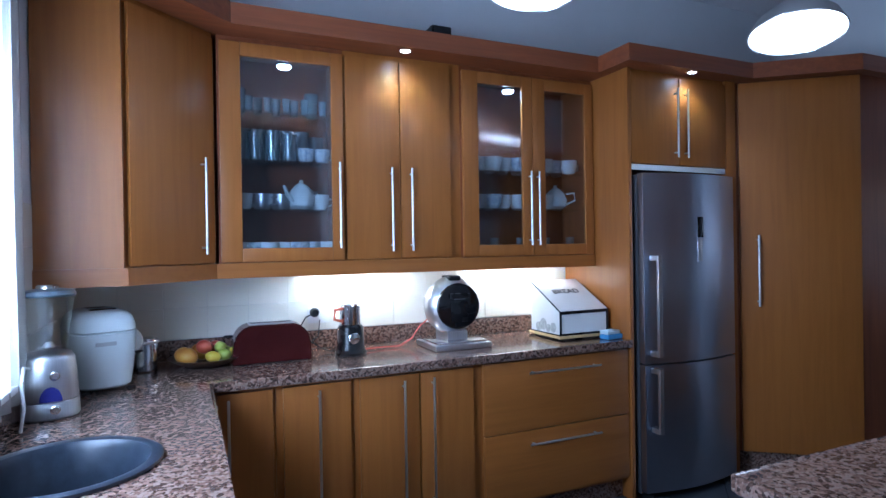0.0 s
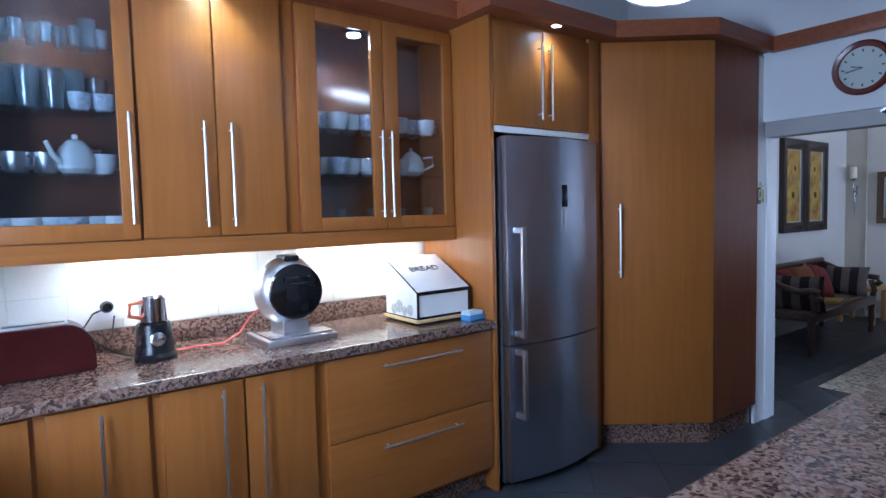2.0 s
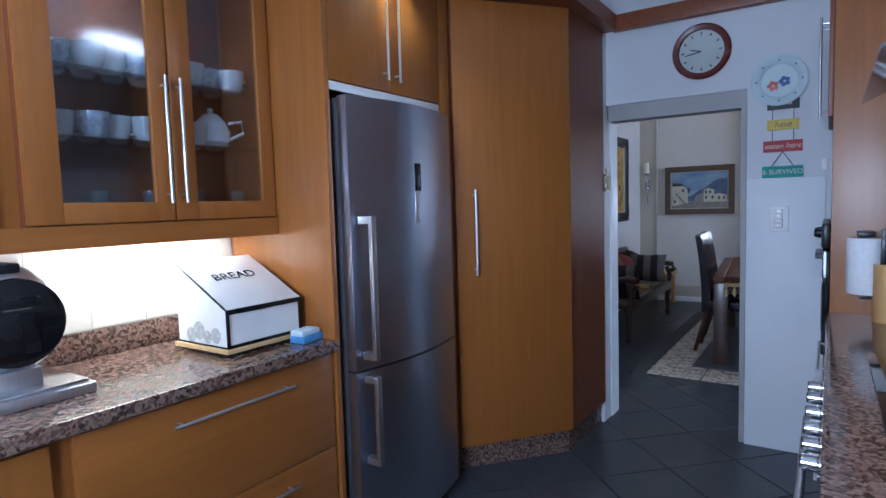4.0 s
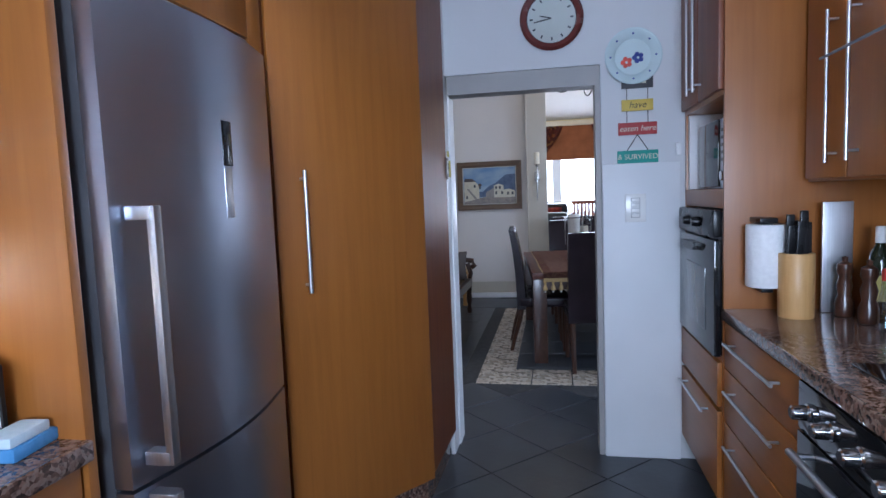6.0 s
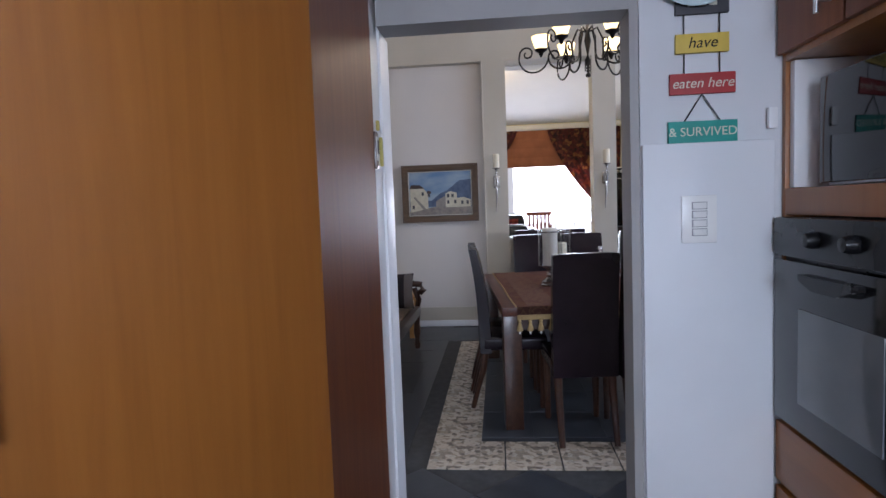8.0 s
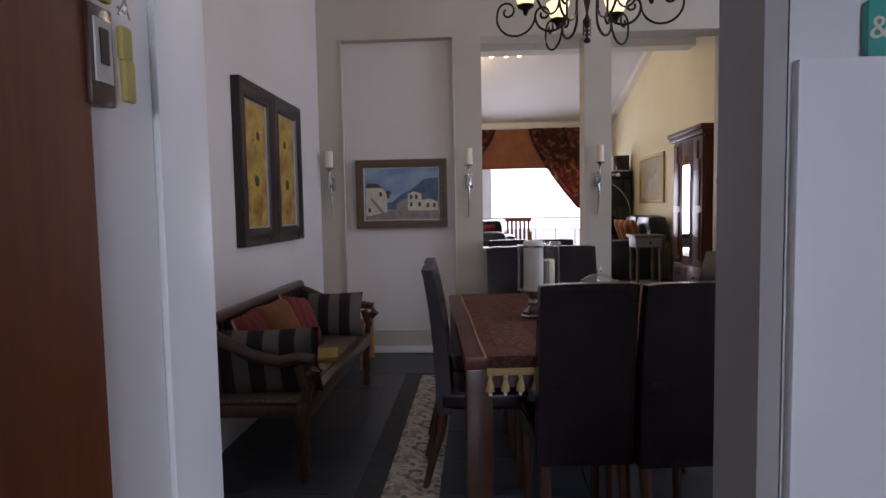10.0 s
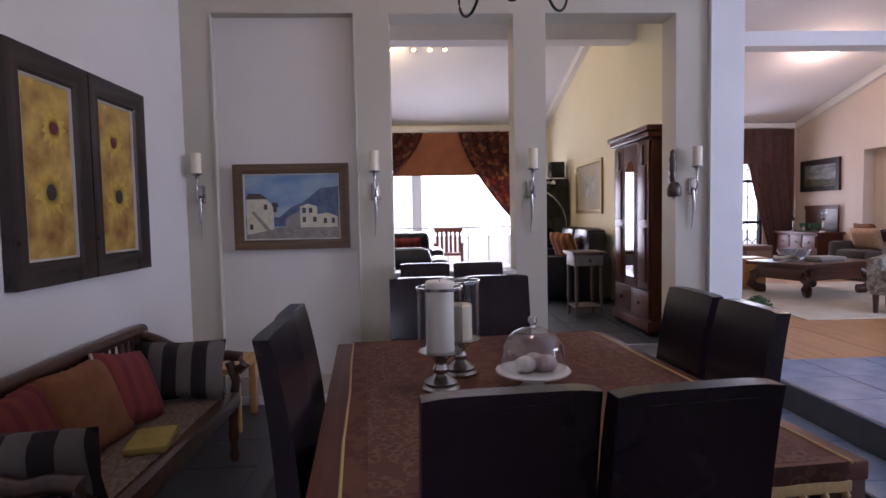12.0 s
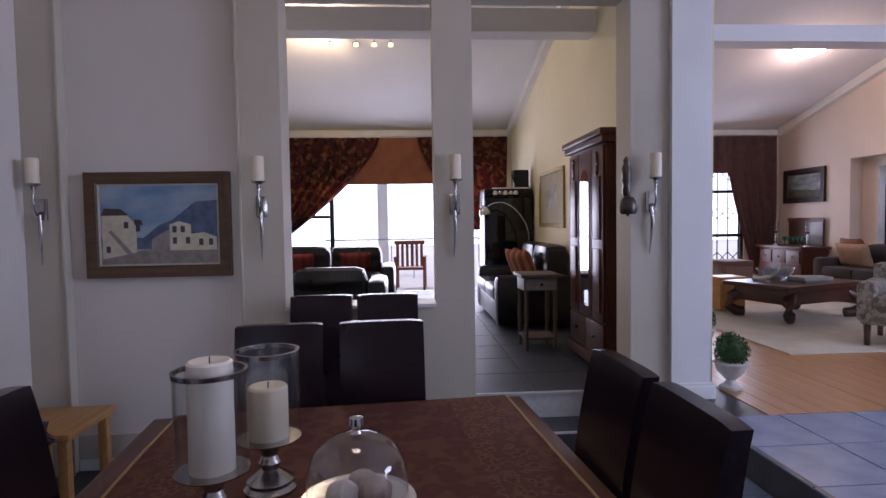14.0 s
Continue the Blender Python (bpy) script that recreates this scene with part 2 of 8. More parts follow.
def tube(bm, pts, r, seg=8, taper=None):
    """A round rod along pts; taper: radius at the end."""
    pts = [Vector(p) for p in pts]
    rings = []
    up = Vector((0.13, 0.21, 0.97)).normalized()
    for i, p in enumerate(pts):
        d = (pts[min(i + 1, len(pts) - 1)] - pts[max(i - 1, 0)]).normalized()
        a = d.cross(up if abs(d.dot(up)) < 0.97 else Vector((1, 0, 0))).normalized()
        b = d.cross(a)
        rr = r if taper is None else r + (taper - r) * i / (len(pts) - 1)
        rings.append([bm.verts.new(p + rr * (math.cos(2 * math.pi * k / seg) * a + math.sin(2 * math.pi * k / seg) * b)) for k in range(seg)])
    for a, b in zip(rings, rings[1:]):
        for k in range(seg):
            bm.faces.new((a[k], a[(k + 1) % seg], b[(k + 1) % seg], b[k]))
    bm.faces.new(rings[0][::-1])
    bm.faces.new(rings[-1])


def loft(bm, rings, seg=40, square=3.2, m=None):
    """A rounded-box skin through rings of (half width, half depth, height[, shift])."""
    loops = []
    for hw, hd, z, *sh in rings:
        loop = []
        for k in range(seg):
            c, s = math.cos(2 * math.pi * k / seg), math.sin(2 * math.pi * k / seg)
            r = (abs(c) ** square + abs(s) ** square) ** (-1 / square)
            loop.append(bm.verts.new((hw * r * c, hd * r * s + (sh[0] if sh else 0), z)))
        loops.append(loop)
    for a, b in zip(loops, loops[1:]):
        for k in range(seg):
            bm.faces.new((a[k], a[(k + 1) % seg], b[(k + 1) % seg], b[k]))
    bm.faces.new(loops[0][::-1])
    bm.faces.new(loops[-1])
    if m:
        bmesh.ops.transform(bm, matrix=m, verts=[v for lp in loops for v in lp])


def extrude(bm, outline, axis, a, b, m=None):
    """A prism: outline of 2D points, pushed along axis from a to b."""
    def at(p, d):
        return {"x": (d, p[0], p[1]), "y": (p[0], d, p[1]), "z": (p[0], p[1], d)}[axis]
    lo, hi = [bm.verts.new(at(p, a)) for p in outline], [bm.verts.new(at(p, b)) for p in outline]
    n = len(outline)
    for i in range(n):
        bm.faces.new((lo[i], lo[(i + 1) % n], hi[(i + 1) % n], hi[i]))
    bm.faces.new(lo[::-1])
    bm.faces.new(hi)
    if m:
        bmesh.ops.transform(bm, matrix=m, verts=lo + hi)
    return lo + hi


def mesh_of(name, bm, mat, smooth=True):
    bmesh.ops.recalc_face_normals(bm, faces=bm.faces)
    me = bpy.data.meshes.new(name)
    bm.to_mesh(me)
    bm.free()
    me.materials.append(mat)
    if smooth:
        for p in me.polygons:
            p.use_smooth = True
        me.set_sharp_from_angle(angle=radians(38))
    return me


def part(name, bm, mat, parent=None, label="", m=None, smooth=True):
    ob = new(name, mesh_of(name, bm, mat, smooth))
    if parent:
        ob.parent = parent
    if m:
        ob.matrix_basis = m
    return tagged(ob, label)


def thing(name, label, category, m=None, group=""):
    ob = new(name)
    ob.empty_display_size = 0.1
    ob.matrix_basis = m or Matrix()
    return tagged(ob, label, category, group)


def solid(name, mat, *boxes, label="", kind="structure", bevel=0.0, category=""):
    bm = bmesh.new()
    for b in boxes:
        box(bm, *b, bevel)
    return tagged(part(name, bm, mat), label, category, "", kind)


def boxpart(name, mat, parent, *b, bevel=0.003, label="", m=None):
    bm = bmesh.new()
    box(bm, *b, bevel)
    return part(name, bm, mat, parent, label, m)


def rod(name, mat, parent, pts, r, label="", seg=10, taper=None):
    bm = bmesh.new()
    tube(bm, pts, r, seg, taper)
    return part(name, bm, mat, parent, label)


def bar_handle(parent, a, b, out, r=0.006):
    """A steel bar on two posts, proud of the door along out."""
    a, b, out = Vector(a), Vector(b), Vector(out)
    d = (b - a).normalized()
    bm = bmesh.new()
    tube(bm, [a + out, b + out], r, 10)
    for p in (a + d * 0.03, b - d * 0.03):
        tube(bm, [p, p + out], r * 0.8, 8)
    return part("handle", bm, STEEL, parent, "brushed steel bar handle")


# ---- shell: kitchen ----
H1 = 3.3
solid("floor", GROUTD, (-1.5, -2.5, -0.12, 6.5, 5.7, -0.006), (6.5, 1.4, -0.12, 11.3, 5.8, -0.006), label="concrete bed under dark slate floor tiles")
solid("wall_north", WALLK, (1.1, 5.46, 0, 6.25, 5.7, H1), label="cool grey painted kitchen wall")
solid("wall_west", WALLK, (1.1, 4.42, 0, 1.36, 5.46, H1), (1.1, 2.0, 0, 1.36, 4.42, 1.06), (1.1, 2.0, 2.25, 1.36, 4.42, H1), (1.1, -2.5, 0, 1.36, 2.0, H1), label="cool grey painted wall with window opening")
solid("wall_east", WALLK, (6.25, 4.44, 0, 6.44, 5.7, H1), (6.25, 3.62, 2.03, 6.38, 4.44, H1), (6.25, 2.4, 0, 6.38, 3.62, H1), label="white painted wall with doorway to dining room")
solid("wall_south", WALLK, (3.1, 2.4, 0, 6.25, 2.6, H1), (1.1, -2.7, 0, 6.5, -2.5, H1), (6.25, -2.5, 0, 6.38, 2.4, H1), label="grey painted wall behind the hob")
solid("ceiling", CEIL, (1.1, -2.7, H1, 6.6, 5.7, H1 + 0.15), label="plain painted kitchen ceiling")
# ---- shell: dining room and rooms beyond ----
H2 = 4.3
solid("wall_dining_north", WALLD, (6.46, 5.47, 0, 7.3, 5.7, H2), (7.3, 5.47, 1.86, 8.32, 5.7, H2), (8.32, 5.47, 0, 11.2, 5.7, H2), label="warm white painted dining wall with passage opening")
solid("wall_passage", WALLD, (7.0, 6.6, 0, 8.8, 6.75, 2.4), (7.0, 5.7, 0, 7.15, 6.6, 2.4), (8.65, 5.7, 0, 8.8, 6.6, 2.4), (7.0, 5.7, 2.4, 8.8, 6.75, 2.5), (7.0, 5.7, -0.1, 8.8, 6.75, 0), label="plain passage walls behind the opening")
solid("wall_dining_west", WALLD, (6.383, -4.2, 0, 6.395, 3.62, H2), (6.443, 4.44, 0, 6.46, 5.47, H2), (6.383, 3.62, 2.03, 6.395, 4.44, H2), label="white painted dining wall with kitchen doorway")
# dividing wall with niche, two openings and slim columns
solid("wall_dining_east", TAUPE, (10.97, 1.485, 2.96, 11.22, 5.47, H2), label="taupe wall above the niche and openings")
for k, (y0, y1) in enumerate(((5.25, 5.47), (3.935, 4.185), (2.75, 2.995), (1.485, 1.735))):
    solid("pier_%d" % (k + 1), TAUPE, (10.97, y0, 0, 11.22, y1, 2.96), label="taupe painted pier of the dividing wall")
solid("parapet", TAUPE, (10.97, 2.995, 0, 11.22, 3.935, 0.99), label="low taupe wall below the lounge opening")
solid("niche_back", WALLD, (11.055, 4.185, 0, 11.22, 5.25, 2.96), label="white recessed niche panel")
solid("column", WHITE, (10.93, 1.22, 0, 11.24, 1.48, H2), label="white plastered square column by the steps")
solid("ceiling_dining", CEIL, (6.25, 1.17, H2, 11.22, 5.7, H2 + 0.15), (6.25, -4.3, H2, 11.22, 1.17, H2 + 0.15), label="high painted dining room ceiling")
PLAT = 0.35
solid("floor_raised", GROUTD, (6.36, -4.2, -0.1, 10.58, 1.42, PLAT - 0.008), (11.2, 1.3, -0.1, 17.4, 6.2, PLAT - 0.008), label="raised floor bed under slate tiles")
solid("floor_step", SLATE, (6.36, 1.42, 0, 10.9, 1.78, 0.17), (10.582, 1.052, 0.0, 10.97, 1.5, 0.345), (10.97, 1.052, 0, 11.22, 1.17, 0.345), (10.9, 1.76, 0, 11.2, 2.75, 0.17), label="dark slate step up to the living rooms")
solid("floor_living", OAK, (10.58, -4.2, -0.1, 17.5, 1.05, PLAT - 0.006), label="honey oak board floor of living room")
solid("wall_lounge_south", YELLOWW, (11.22, 1.05, 0, 17.6, 1.3, 5.6), label="cream painted lounge wall")
solid("wall_lounge_north", YELLOWW, (11.22, 6.0, 0, 17.6, 6.2, 5.6), label="cream painted lounge wall")
solid("wall_lounge_east", YELLOWW, (17.4, 1.3, 0, 17.6, 1.75, 3.2), (17.4, 1.75, 2.75, 17.6, 5.6, 3.2), (17.4, 5.6, 0, 17.6, 6.0, 3.2), label="cream wall around wide patio opening")
solid("wall_living_east", PEACH, (17.5, -1.6, 0, 17.7, 1.05, 3.2), (17.5, -3.0, 2.6, 17.7, -1.6, 3.2), (17.5, -4.0, 0, 17.7, -3.0, 3.2), label="peach painted living room wall with window opening")
solid("wall_living_south", PEACH, (15.8, -4.0, 0, 17.7, -3.65, 5.6), (14.0, -4.0, 2.40, 15.8, -3.65, 5.6), (14.0, -4.0, 0, 15.8, -3.85, 2.40), (6.36, -4.3, 0, 6.5, -4.0, 5.6), (6.5, -4.3, 3.7, 9.5, -4.0, 5.6), (6.5, -4.3, 0, 9.5, -4.0, 0.5), (9.5, -4.3, 0, 14.0, -4.0, 5.6), label="peach painted living room wall")
for nm, y0, y1 in (("ceiling_lounge", 1.3, 6.2), ("ceiling_living", -4.3, 1.05)):
    bm = bmesh.new()
    extrude(bm, [(17.7, 3.05), (11.2, 4.75), (11.2, 4.9), (17.7, 3.2)], "y", y0, y1)
    tagged(part(nm, bm, CEIL), "sloping painted ceiling", "", "", "structure")
solid("beam", CEIL, (12.9, 1.3, 3.34, 13.15, 6.0, 3.56), (12.9, -4.0, 3.26, 13.15, 1.05, 3.42), label="painted ceiling beam")
solid("ground", varied("pale_paving", (0.5, 0.49, 0.46), (0.6, 0.59, 0.56), 2, 0.8), (17.4, -60, -0.2, 90, 60, 0.25), (-60, -60, -0.3, 17.4, 60, -0.2), label="pale paved terrace ground outside")

# ---- kitchen cabinets ----
YB, YW = 4.86, 5.15  # faces of base and wall cabinets


def door_panel(parent, x0, z0, x1, z1, y, mat=CAB, thick=0.02):
    return boxpart("door", mat, parent, x0 + 0.002, y - thick, z0 + 0.002, x1 - 0.002, y, z1 - 0.002, bevel=0.004)


def base_unit(x0, x1, doors, label):
    u = thing("base_cabinet", label, "kitchen cabinet", group="base cabinets under the granite top")
    boxpart("body", CAB, u, x0, YB, 0.12, x1, 5.44, 0.875)
    boxpart("plinth", GRAN, u, x0, YB + 0.05, 0, x1, YB + 0.07, 0.12, label="brown granite plinth")
    for a, b, hx in doors:
        d = door_panel(u, a, 0.14, b, 0.865, YB)
        bar_handle(d, (hx, YB - 0.02, 0.22), (hx, YB - 0.02, 0.84), (0, -0.03, 0))
    return u


base_unit(1.965, 2.225, [(1.985, 2.215, 2.03)], "cherry wood base cabinet in the corner with long steel handle")
base_unit(2.225, 2.575, [(2.255, 2.56, 2.41)], "cherry wood base cabinet with long steel handle")
base_unit(2.575, 3.24, [(2.60, 2.895, 2.81), (2.90, 3.19, 2.96)], "cherry wood double base cabinet with paired steel handles")
u = thing("drawer_cabinet", "cherry wood drawer cabinet with two deep drawers", "kitchen cabinet")
boxpart("body", CABX, u, 3.24, YB, 0.12, 4.185, 5.44, 0.875)
boxpart("plinth", GRAN, u, 3.24, YB + 0.05, 0, 4.185, YB + 0.07, 0.12, label="brown granite plinth")
for z0, z1 in ((0.14, 0.495), (0.50, 0.868)):
    d = boxpart("drawer", CABX, u, 3.245, YB - 0.02, z0, 4.18, YB, z1, bevel=0.004)
    bar_handle(d, (3.50, YB - 0.02, z1 - 0.065), (3.96, YB - 0.02, z1 - 0.065), (0, -0.03, 0))
# run under the window
for y0, y1 in ((3.04, 3.6), (3.6, 4.2), (4.2, 4.83)):
    u = thing("base_cabinet", "cherry wood base cabinet below the sink counter", "kitchen cabinet", group="base cabinets under the granite top")
    boxpart("body", CAB, u, 1.38, y0, 0.12, 1.93, y1, 0.70)
    boxpart("plinth", GRAN, u, 1.86, y0, 0, 1.88, y1, 0.12, label="brown granite plinth")
    d = boxpart("door", CAB, u, 1.93, y0 + 0.01, 0.14, 1.95, y1 - 0.01, 0.865, bevel=0.004)
    bar_handle(d, (1.95, y1 - 0.08, 0.3), (1.95, y1 - 0.08, 0.84), (0.03, 0, 0))
# granite top: L shape with a round sink opening
SX, SY, SR = 1.59, 3.985, 0.20
bm = bmesh.new()
N = 48
zt, zb = 0.92, 0.882
loops = ([(1.36, 3.02), (1.96, 3.02), (1.96, 4.825), (4.19, 4.825), (4.19, 5.455), (1.36, 5.455)],
         [(SX + SR * math.cos(2 * math.pi * k / N), SY + SR * math.sin(2 * math.pi * k / N)) for k in range(N)])
rims = []
for lp in loops:
    vs = [bm.verts.new((*p, zt)) for p in lp]
    rims += [bm.edges.new((a, b)) for a, b in zip(vs, vs[1:] + vs[:1])]
bmesh.ops.triangle_fill(bm, edges=rims, use_beauty=True, use_dissolve=False)
low = bmesh.ops.extrude_face_region(bm, geom=list(bm.faces), use_keep_orig=True)["geom"]
bmesh.ops.translate(bm, verts=[g for g in low if isinstance(g, bmesh.types.BMVert)], vec=(0, 0, zb - zt))
counter = part("worktop", bm, GRAN, None, smooth=False)
tagged(counter, "polished brown granite worktop with round sink cut-out", "worktop")
boxpart("front_edge", GRAN, counter, 1.956, 3.02, 0.878, 1.970, 4.812, 0.9215, bevel=0.006)
boxpart("front_edge", GRAN, counter, 1.956, 4.812, 0.878, 4.19, 4.828, 0.9215, bevel=0.006)
u = thing("splashback", "low brown granite upstand along the worktop", "upstand")
boxpart("back_strip", GRAN, u, 1.38, 5.436, 0.922, 4.188, 5.456, 1.02, bevel=0.002)
boxpart("side_strip", GRAN, u, 1.363, 3.02, 0.922, 1.38, 5.434, 1.02, bevel=0.002)
# sink
u = thing("sink", "round black composite sink set into granite worktop", "sink", pose(SX, SY, 0.92) @ Matrix.Diagonal((0.86, 0.86, 1, 1)))
bm = bmesh.new()
lathe(bm, [(0.262, 0.002), (0.262, 0.010), (0.25, 0.014), (0.228, 0.010), (0.215, -0.01), (0.20, -0.15), (0.17, -0.18), (0.03, -0.185), (0.03, -0.195), (0.18, -0.19), (0.21, -0.16), (0.225, -0.005), (0.262, 0.002)], 48, cap=False)
part("basin", bm, varied("blue_black_composite", (0.015, 0.020, 0.03), (0.028, 0.035, 0.05), 30, 0.32, bumps=0.15), u)
bm = bmesh.new()
lathe(bm, [(0.0, -0.182), (0.035, -0.182), (0.04, -0.178), (0.02, -0.18), (0.0, -0.179)], 20, cap=False)
part("drain", bm, CHROME, u)

# wall cabinets
def glass_door(u, x0, x1, gx0, gx1, hx, y=YW, z0=1.41, z1=2.45):
    gz0, gz1 = 1.475, 2.385
    d = thing("door", "", "")
    d.parent = u
    bm = bmesh.new()
    for b in ((x0, z0, gx0, z1), (gx1, z0, x1, z1), (gx0, z0, gx1, gz0), (gx0, gz1, gx1, z1)):
        box(bm, b[0], y - 0.022, b[1], b[2], y, b[3], 0.003)
    f = part("door_frame", bm, CAB, d)
    g = boxpart("pane", CGLASS, d, gx0 - 0.004, y - 0.012, gz0 - 0.004, gx1 + 0.004, y - 0.008, gz1 + 0.004, bevel=0, label="clear glass pane")
    bar_handle(d, (hx, y - 0.022, 1.47), (hx, y - 0.022, 1.90), (0, -0.028, 0))


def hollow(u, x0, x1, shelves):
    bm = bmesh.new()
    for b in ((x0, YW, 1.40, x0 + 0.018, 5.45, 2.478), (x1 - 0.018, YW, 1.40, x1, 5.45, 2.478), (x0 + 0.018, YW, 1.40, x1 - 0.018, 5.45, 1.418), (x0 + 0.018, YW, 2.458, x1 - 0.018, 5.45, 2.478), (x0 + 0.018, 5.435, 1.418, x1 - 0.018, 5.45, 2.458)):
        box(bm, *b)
    # shade behind the glass is put into the darker body colour
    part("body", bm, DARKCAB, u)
    for z in shelves:
        boxpart("shelf", TGLASS, u, x0 + 0.02, YW + 0.03, z, x1 - 0.02, 5.43, z + 0.007, bevel=0.001, label="glass shelf")


G1, G2 = (1.66, 1.90, 2.14), (1.68, 1.90)
u = thing("glass_cabinet", "cherry wall cabinet with one glazed door and crockery", "wall cabinet")
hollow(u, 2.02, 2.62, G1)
glass_door(u, 2.03, 2.615, 2.125, 2.555, 2.59)
u = thing("wall_cabinet", "cherry wall cabinet with two plain doors and bar handles", "wall cabinet")
boxpart("body", CAB, u, 2.62, YW, 1.40, 3.28, 5.45, 2.478)
for a, b, hx in ((2.625, 2.92, 2.865), (2.92, 3.215, 2.975)):
    d = door_panel(u, a, 1.41, b, 2.45, YW)
    bar_handle(d, (hx, YW - 0.02, 1.45), (hx, YW - 0.02, 1.885), (0, -0.03, 0))
u = thing("glass_cabinet", "cherry wall cabinet with two glazed doors and china", "wall cabinet")
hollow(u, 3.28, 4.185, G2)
glass_door(u, 3.29, 3.74, 3.385, 3.675, 3.715)
glass_door(u, 3.745, 4.18, 3.83, 4.12, 3.77)
# diagonal corner cabinet and side run
u = thing("corner_wall_cabinet", "cherry corner wall cabinet with slanted door", "wall cabinet")
bm = bmesh.new()
extrude(bm, [(1.365, 4.80), (1.66, 4.80), (1.66, 4.83), (2.0, 5.15), (2.0, 5.45), (1.365, 5.45)], "z", 1.40, 2.478)
part("body", bm, CAB, u, smooth=False)
ang = math.degrees(math.atan2(0.32, 0.34))
M = pose(1.66, 4.83, 0, 0, 0, ang)
d = boxpart("door", CAB, u, 0.012, -0.021, 1.41, 0.455, -0.001, 2.45, bevel=0.004, m=M)
bar_handle(d, (0.375, -0.02, 1.45), (0.375, -0.02, 1.885), (0, -0.03, 0))
# light rail below and cornice above
u = thing("light_rail", "cherry light rail along the underside of wall cabinets", "cabinet trim")
bm = bmesh.new()
extrude(bm, [(1.36, 4.785), (1.675, 4.785), (2.01, 5.125), (4.185, 5.125), (4.185, 5.15), (2.0, 5.15), (1.66, 4.81), (1.36, 4.81)], "z", 1.335, 1.405)
part("rail", bm, CABX, u, smooth=False)
boxpart("underboard", CABX, u, 2.0, 5.15, 1.39, 4.185, 5.45, 1.40, bevel=0)
u = thing("cornice", "stained wood cornice with downlights above the cabinets", "cornice")
bm = bmesh.new()
outline = [(1.36, 4.68), (1.73, 4.68), (2.06, 4.985), (4.12, 4.985), (4.12, 4.735), (5.07, 4.735), (5.52, 4.365), (6.245, 4.365), (6.245, 5.45), (1.36, 5.45)]
extrude(bm, outline, "z", 2.479, 2.50)
fascia = [(1.36, 4.65), (1.745, 4.65), (2.075, 4.955), (4.09, 4.955), (4.09, 4.70), (5.06, 4.70), (5.505, 4.33), (6.19, 4.33), (6.19, 4.365)]
extrude(bm, fascia + outline[6::-1], "z", 2.468, 2.562)
part("moulding", bm, RED, u, smooth=False)
DOWN = glow("downlight_lens", (0.85, 0.95, 1.0), 30)
for x, y in ((2.92, 5.03), (4.62, 4.76)):
    dl = thing("downlight", "small round recessed downlight shining", "downlight", pose(x, y, 2.48), "downlights in the cornice")
    bm = bmesh.new()
    lathe(bm, [(0.034, 0.0), (0.034, -0.006), (0.026, -0.008), (0.026, -0.002)], 20, cap=False)
    part("rim", bm, CHROME, dl)
    bm = bmesh.new()
    lathe(bm, [(0.0, -0.012), (0.018, -0.010), (0.025, -0.003)], 20, cap=False)
    part("lens", bm, DOWN, dl)
    spot("downlight_beam", (x, y, 2.465), (x, y + 0.05, 1.0), 11, 120, (0.96, 1.0, 0.62))
for x in (2.34, 3.63):
    dl = thing("cabinet_light", "small puck light inside a glass cabinet", "downlight", pose(x, 5.21, 2.378), "cabinet puck lights")
    bm = bmesh.new()
    lathe(bm, [(0.040, 0.002), (0.040, 0.012), (0.030, 0.02), (0.030, 0.079), (0, 0.079)], 20)
    part("casing", bm, CHROME, dl)
    bm = bmesh.new()
    lathe(bm, [(0.0, -0.008), (0.03, -0.007), (0.034, 0.0)], 20)
    part("lens", bm, DOWN, dl)
    spot("cabinet_light_beam", (x, 5.20, 2.36), (x, 5.27, 1.0), 9, 150, (0.75, 0.92, 1.0))
for x in (2.75, 3.75):
    dl = thing("under_cabinet_light", "slim under-cabinet strip light shining on tiles", "strip light", group="under-cabinet lights")
    boxpart("casing", WHITE, dl, x - 0.3, 5.30, 1.37, x + 0.3, 5.36, 1.39)
    boxpart("lens", glow("strip_lens", (1.0, 0.93, 0.78), 14), dl, x - 0.28, 5.308, 1.364, x + 0.28, 5.352, 1.37, bevel=0)
    area("under_cabinet_glow", (x, 5.34, 1.36), (x, 5.42, 0.9), 0.56, 0.04, 3.9, (1.0, 0.93, 0.74))

# fridge recess, fridge
u = thing("fridge_housing", "cherry housing round the fridge with two top doors", "tall cabinet")
boxpart("side_panel", CAB, u, 4.188, 4.83, 0, 4.214, 5.44, 2.478)
boxpart("side_panel", CAB, u, 4.975, 4.83, 0, 5.06, 5.44, 2.478)
boxpart("body", CAB, u, 4.214, 4.85, 1.93, 4.975, 5.44, 2.478)
boxpart("light_strip", WHITE, u, 4.216, 4.835, 1.895, 4.973, 4.85, 1.928, label="pale strip above the fridge")
for a, b, hx in ((4.216, 4.583, 4.545), (4.587, 4.973, 4.625)):
    d = door_panel(u, a, 1.93, b, 2.455, 4.848)
    bar_handle(d, (hx, 4.828, 1.975), (hx, 4.828, 2.385), (0, -0.03, 0))


def curved_door(name, z0, z1, parent, mat):
    bm = bmesh.new()
    n = 14
    prof = []
    for i in range(n + 1):
        x = 4.243 + (4.962 - 4.243) * i / n
        prof.append((x, 4.775 - 0.05 * math.sin(math.pi * i / n)))
    extrude(bm, prof + [(4.962, 4.82), (4.243, 4.82)], "z", z0, z1)
    return part(name, bm, mat, parent)


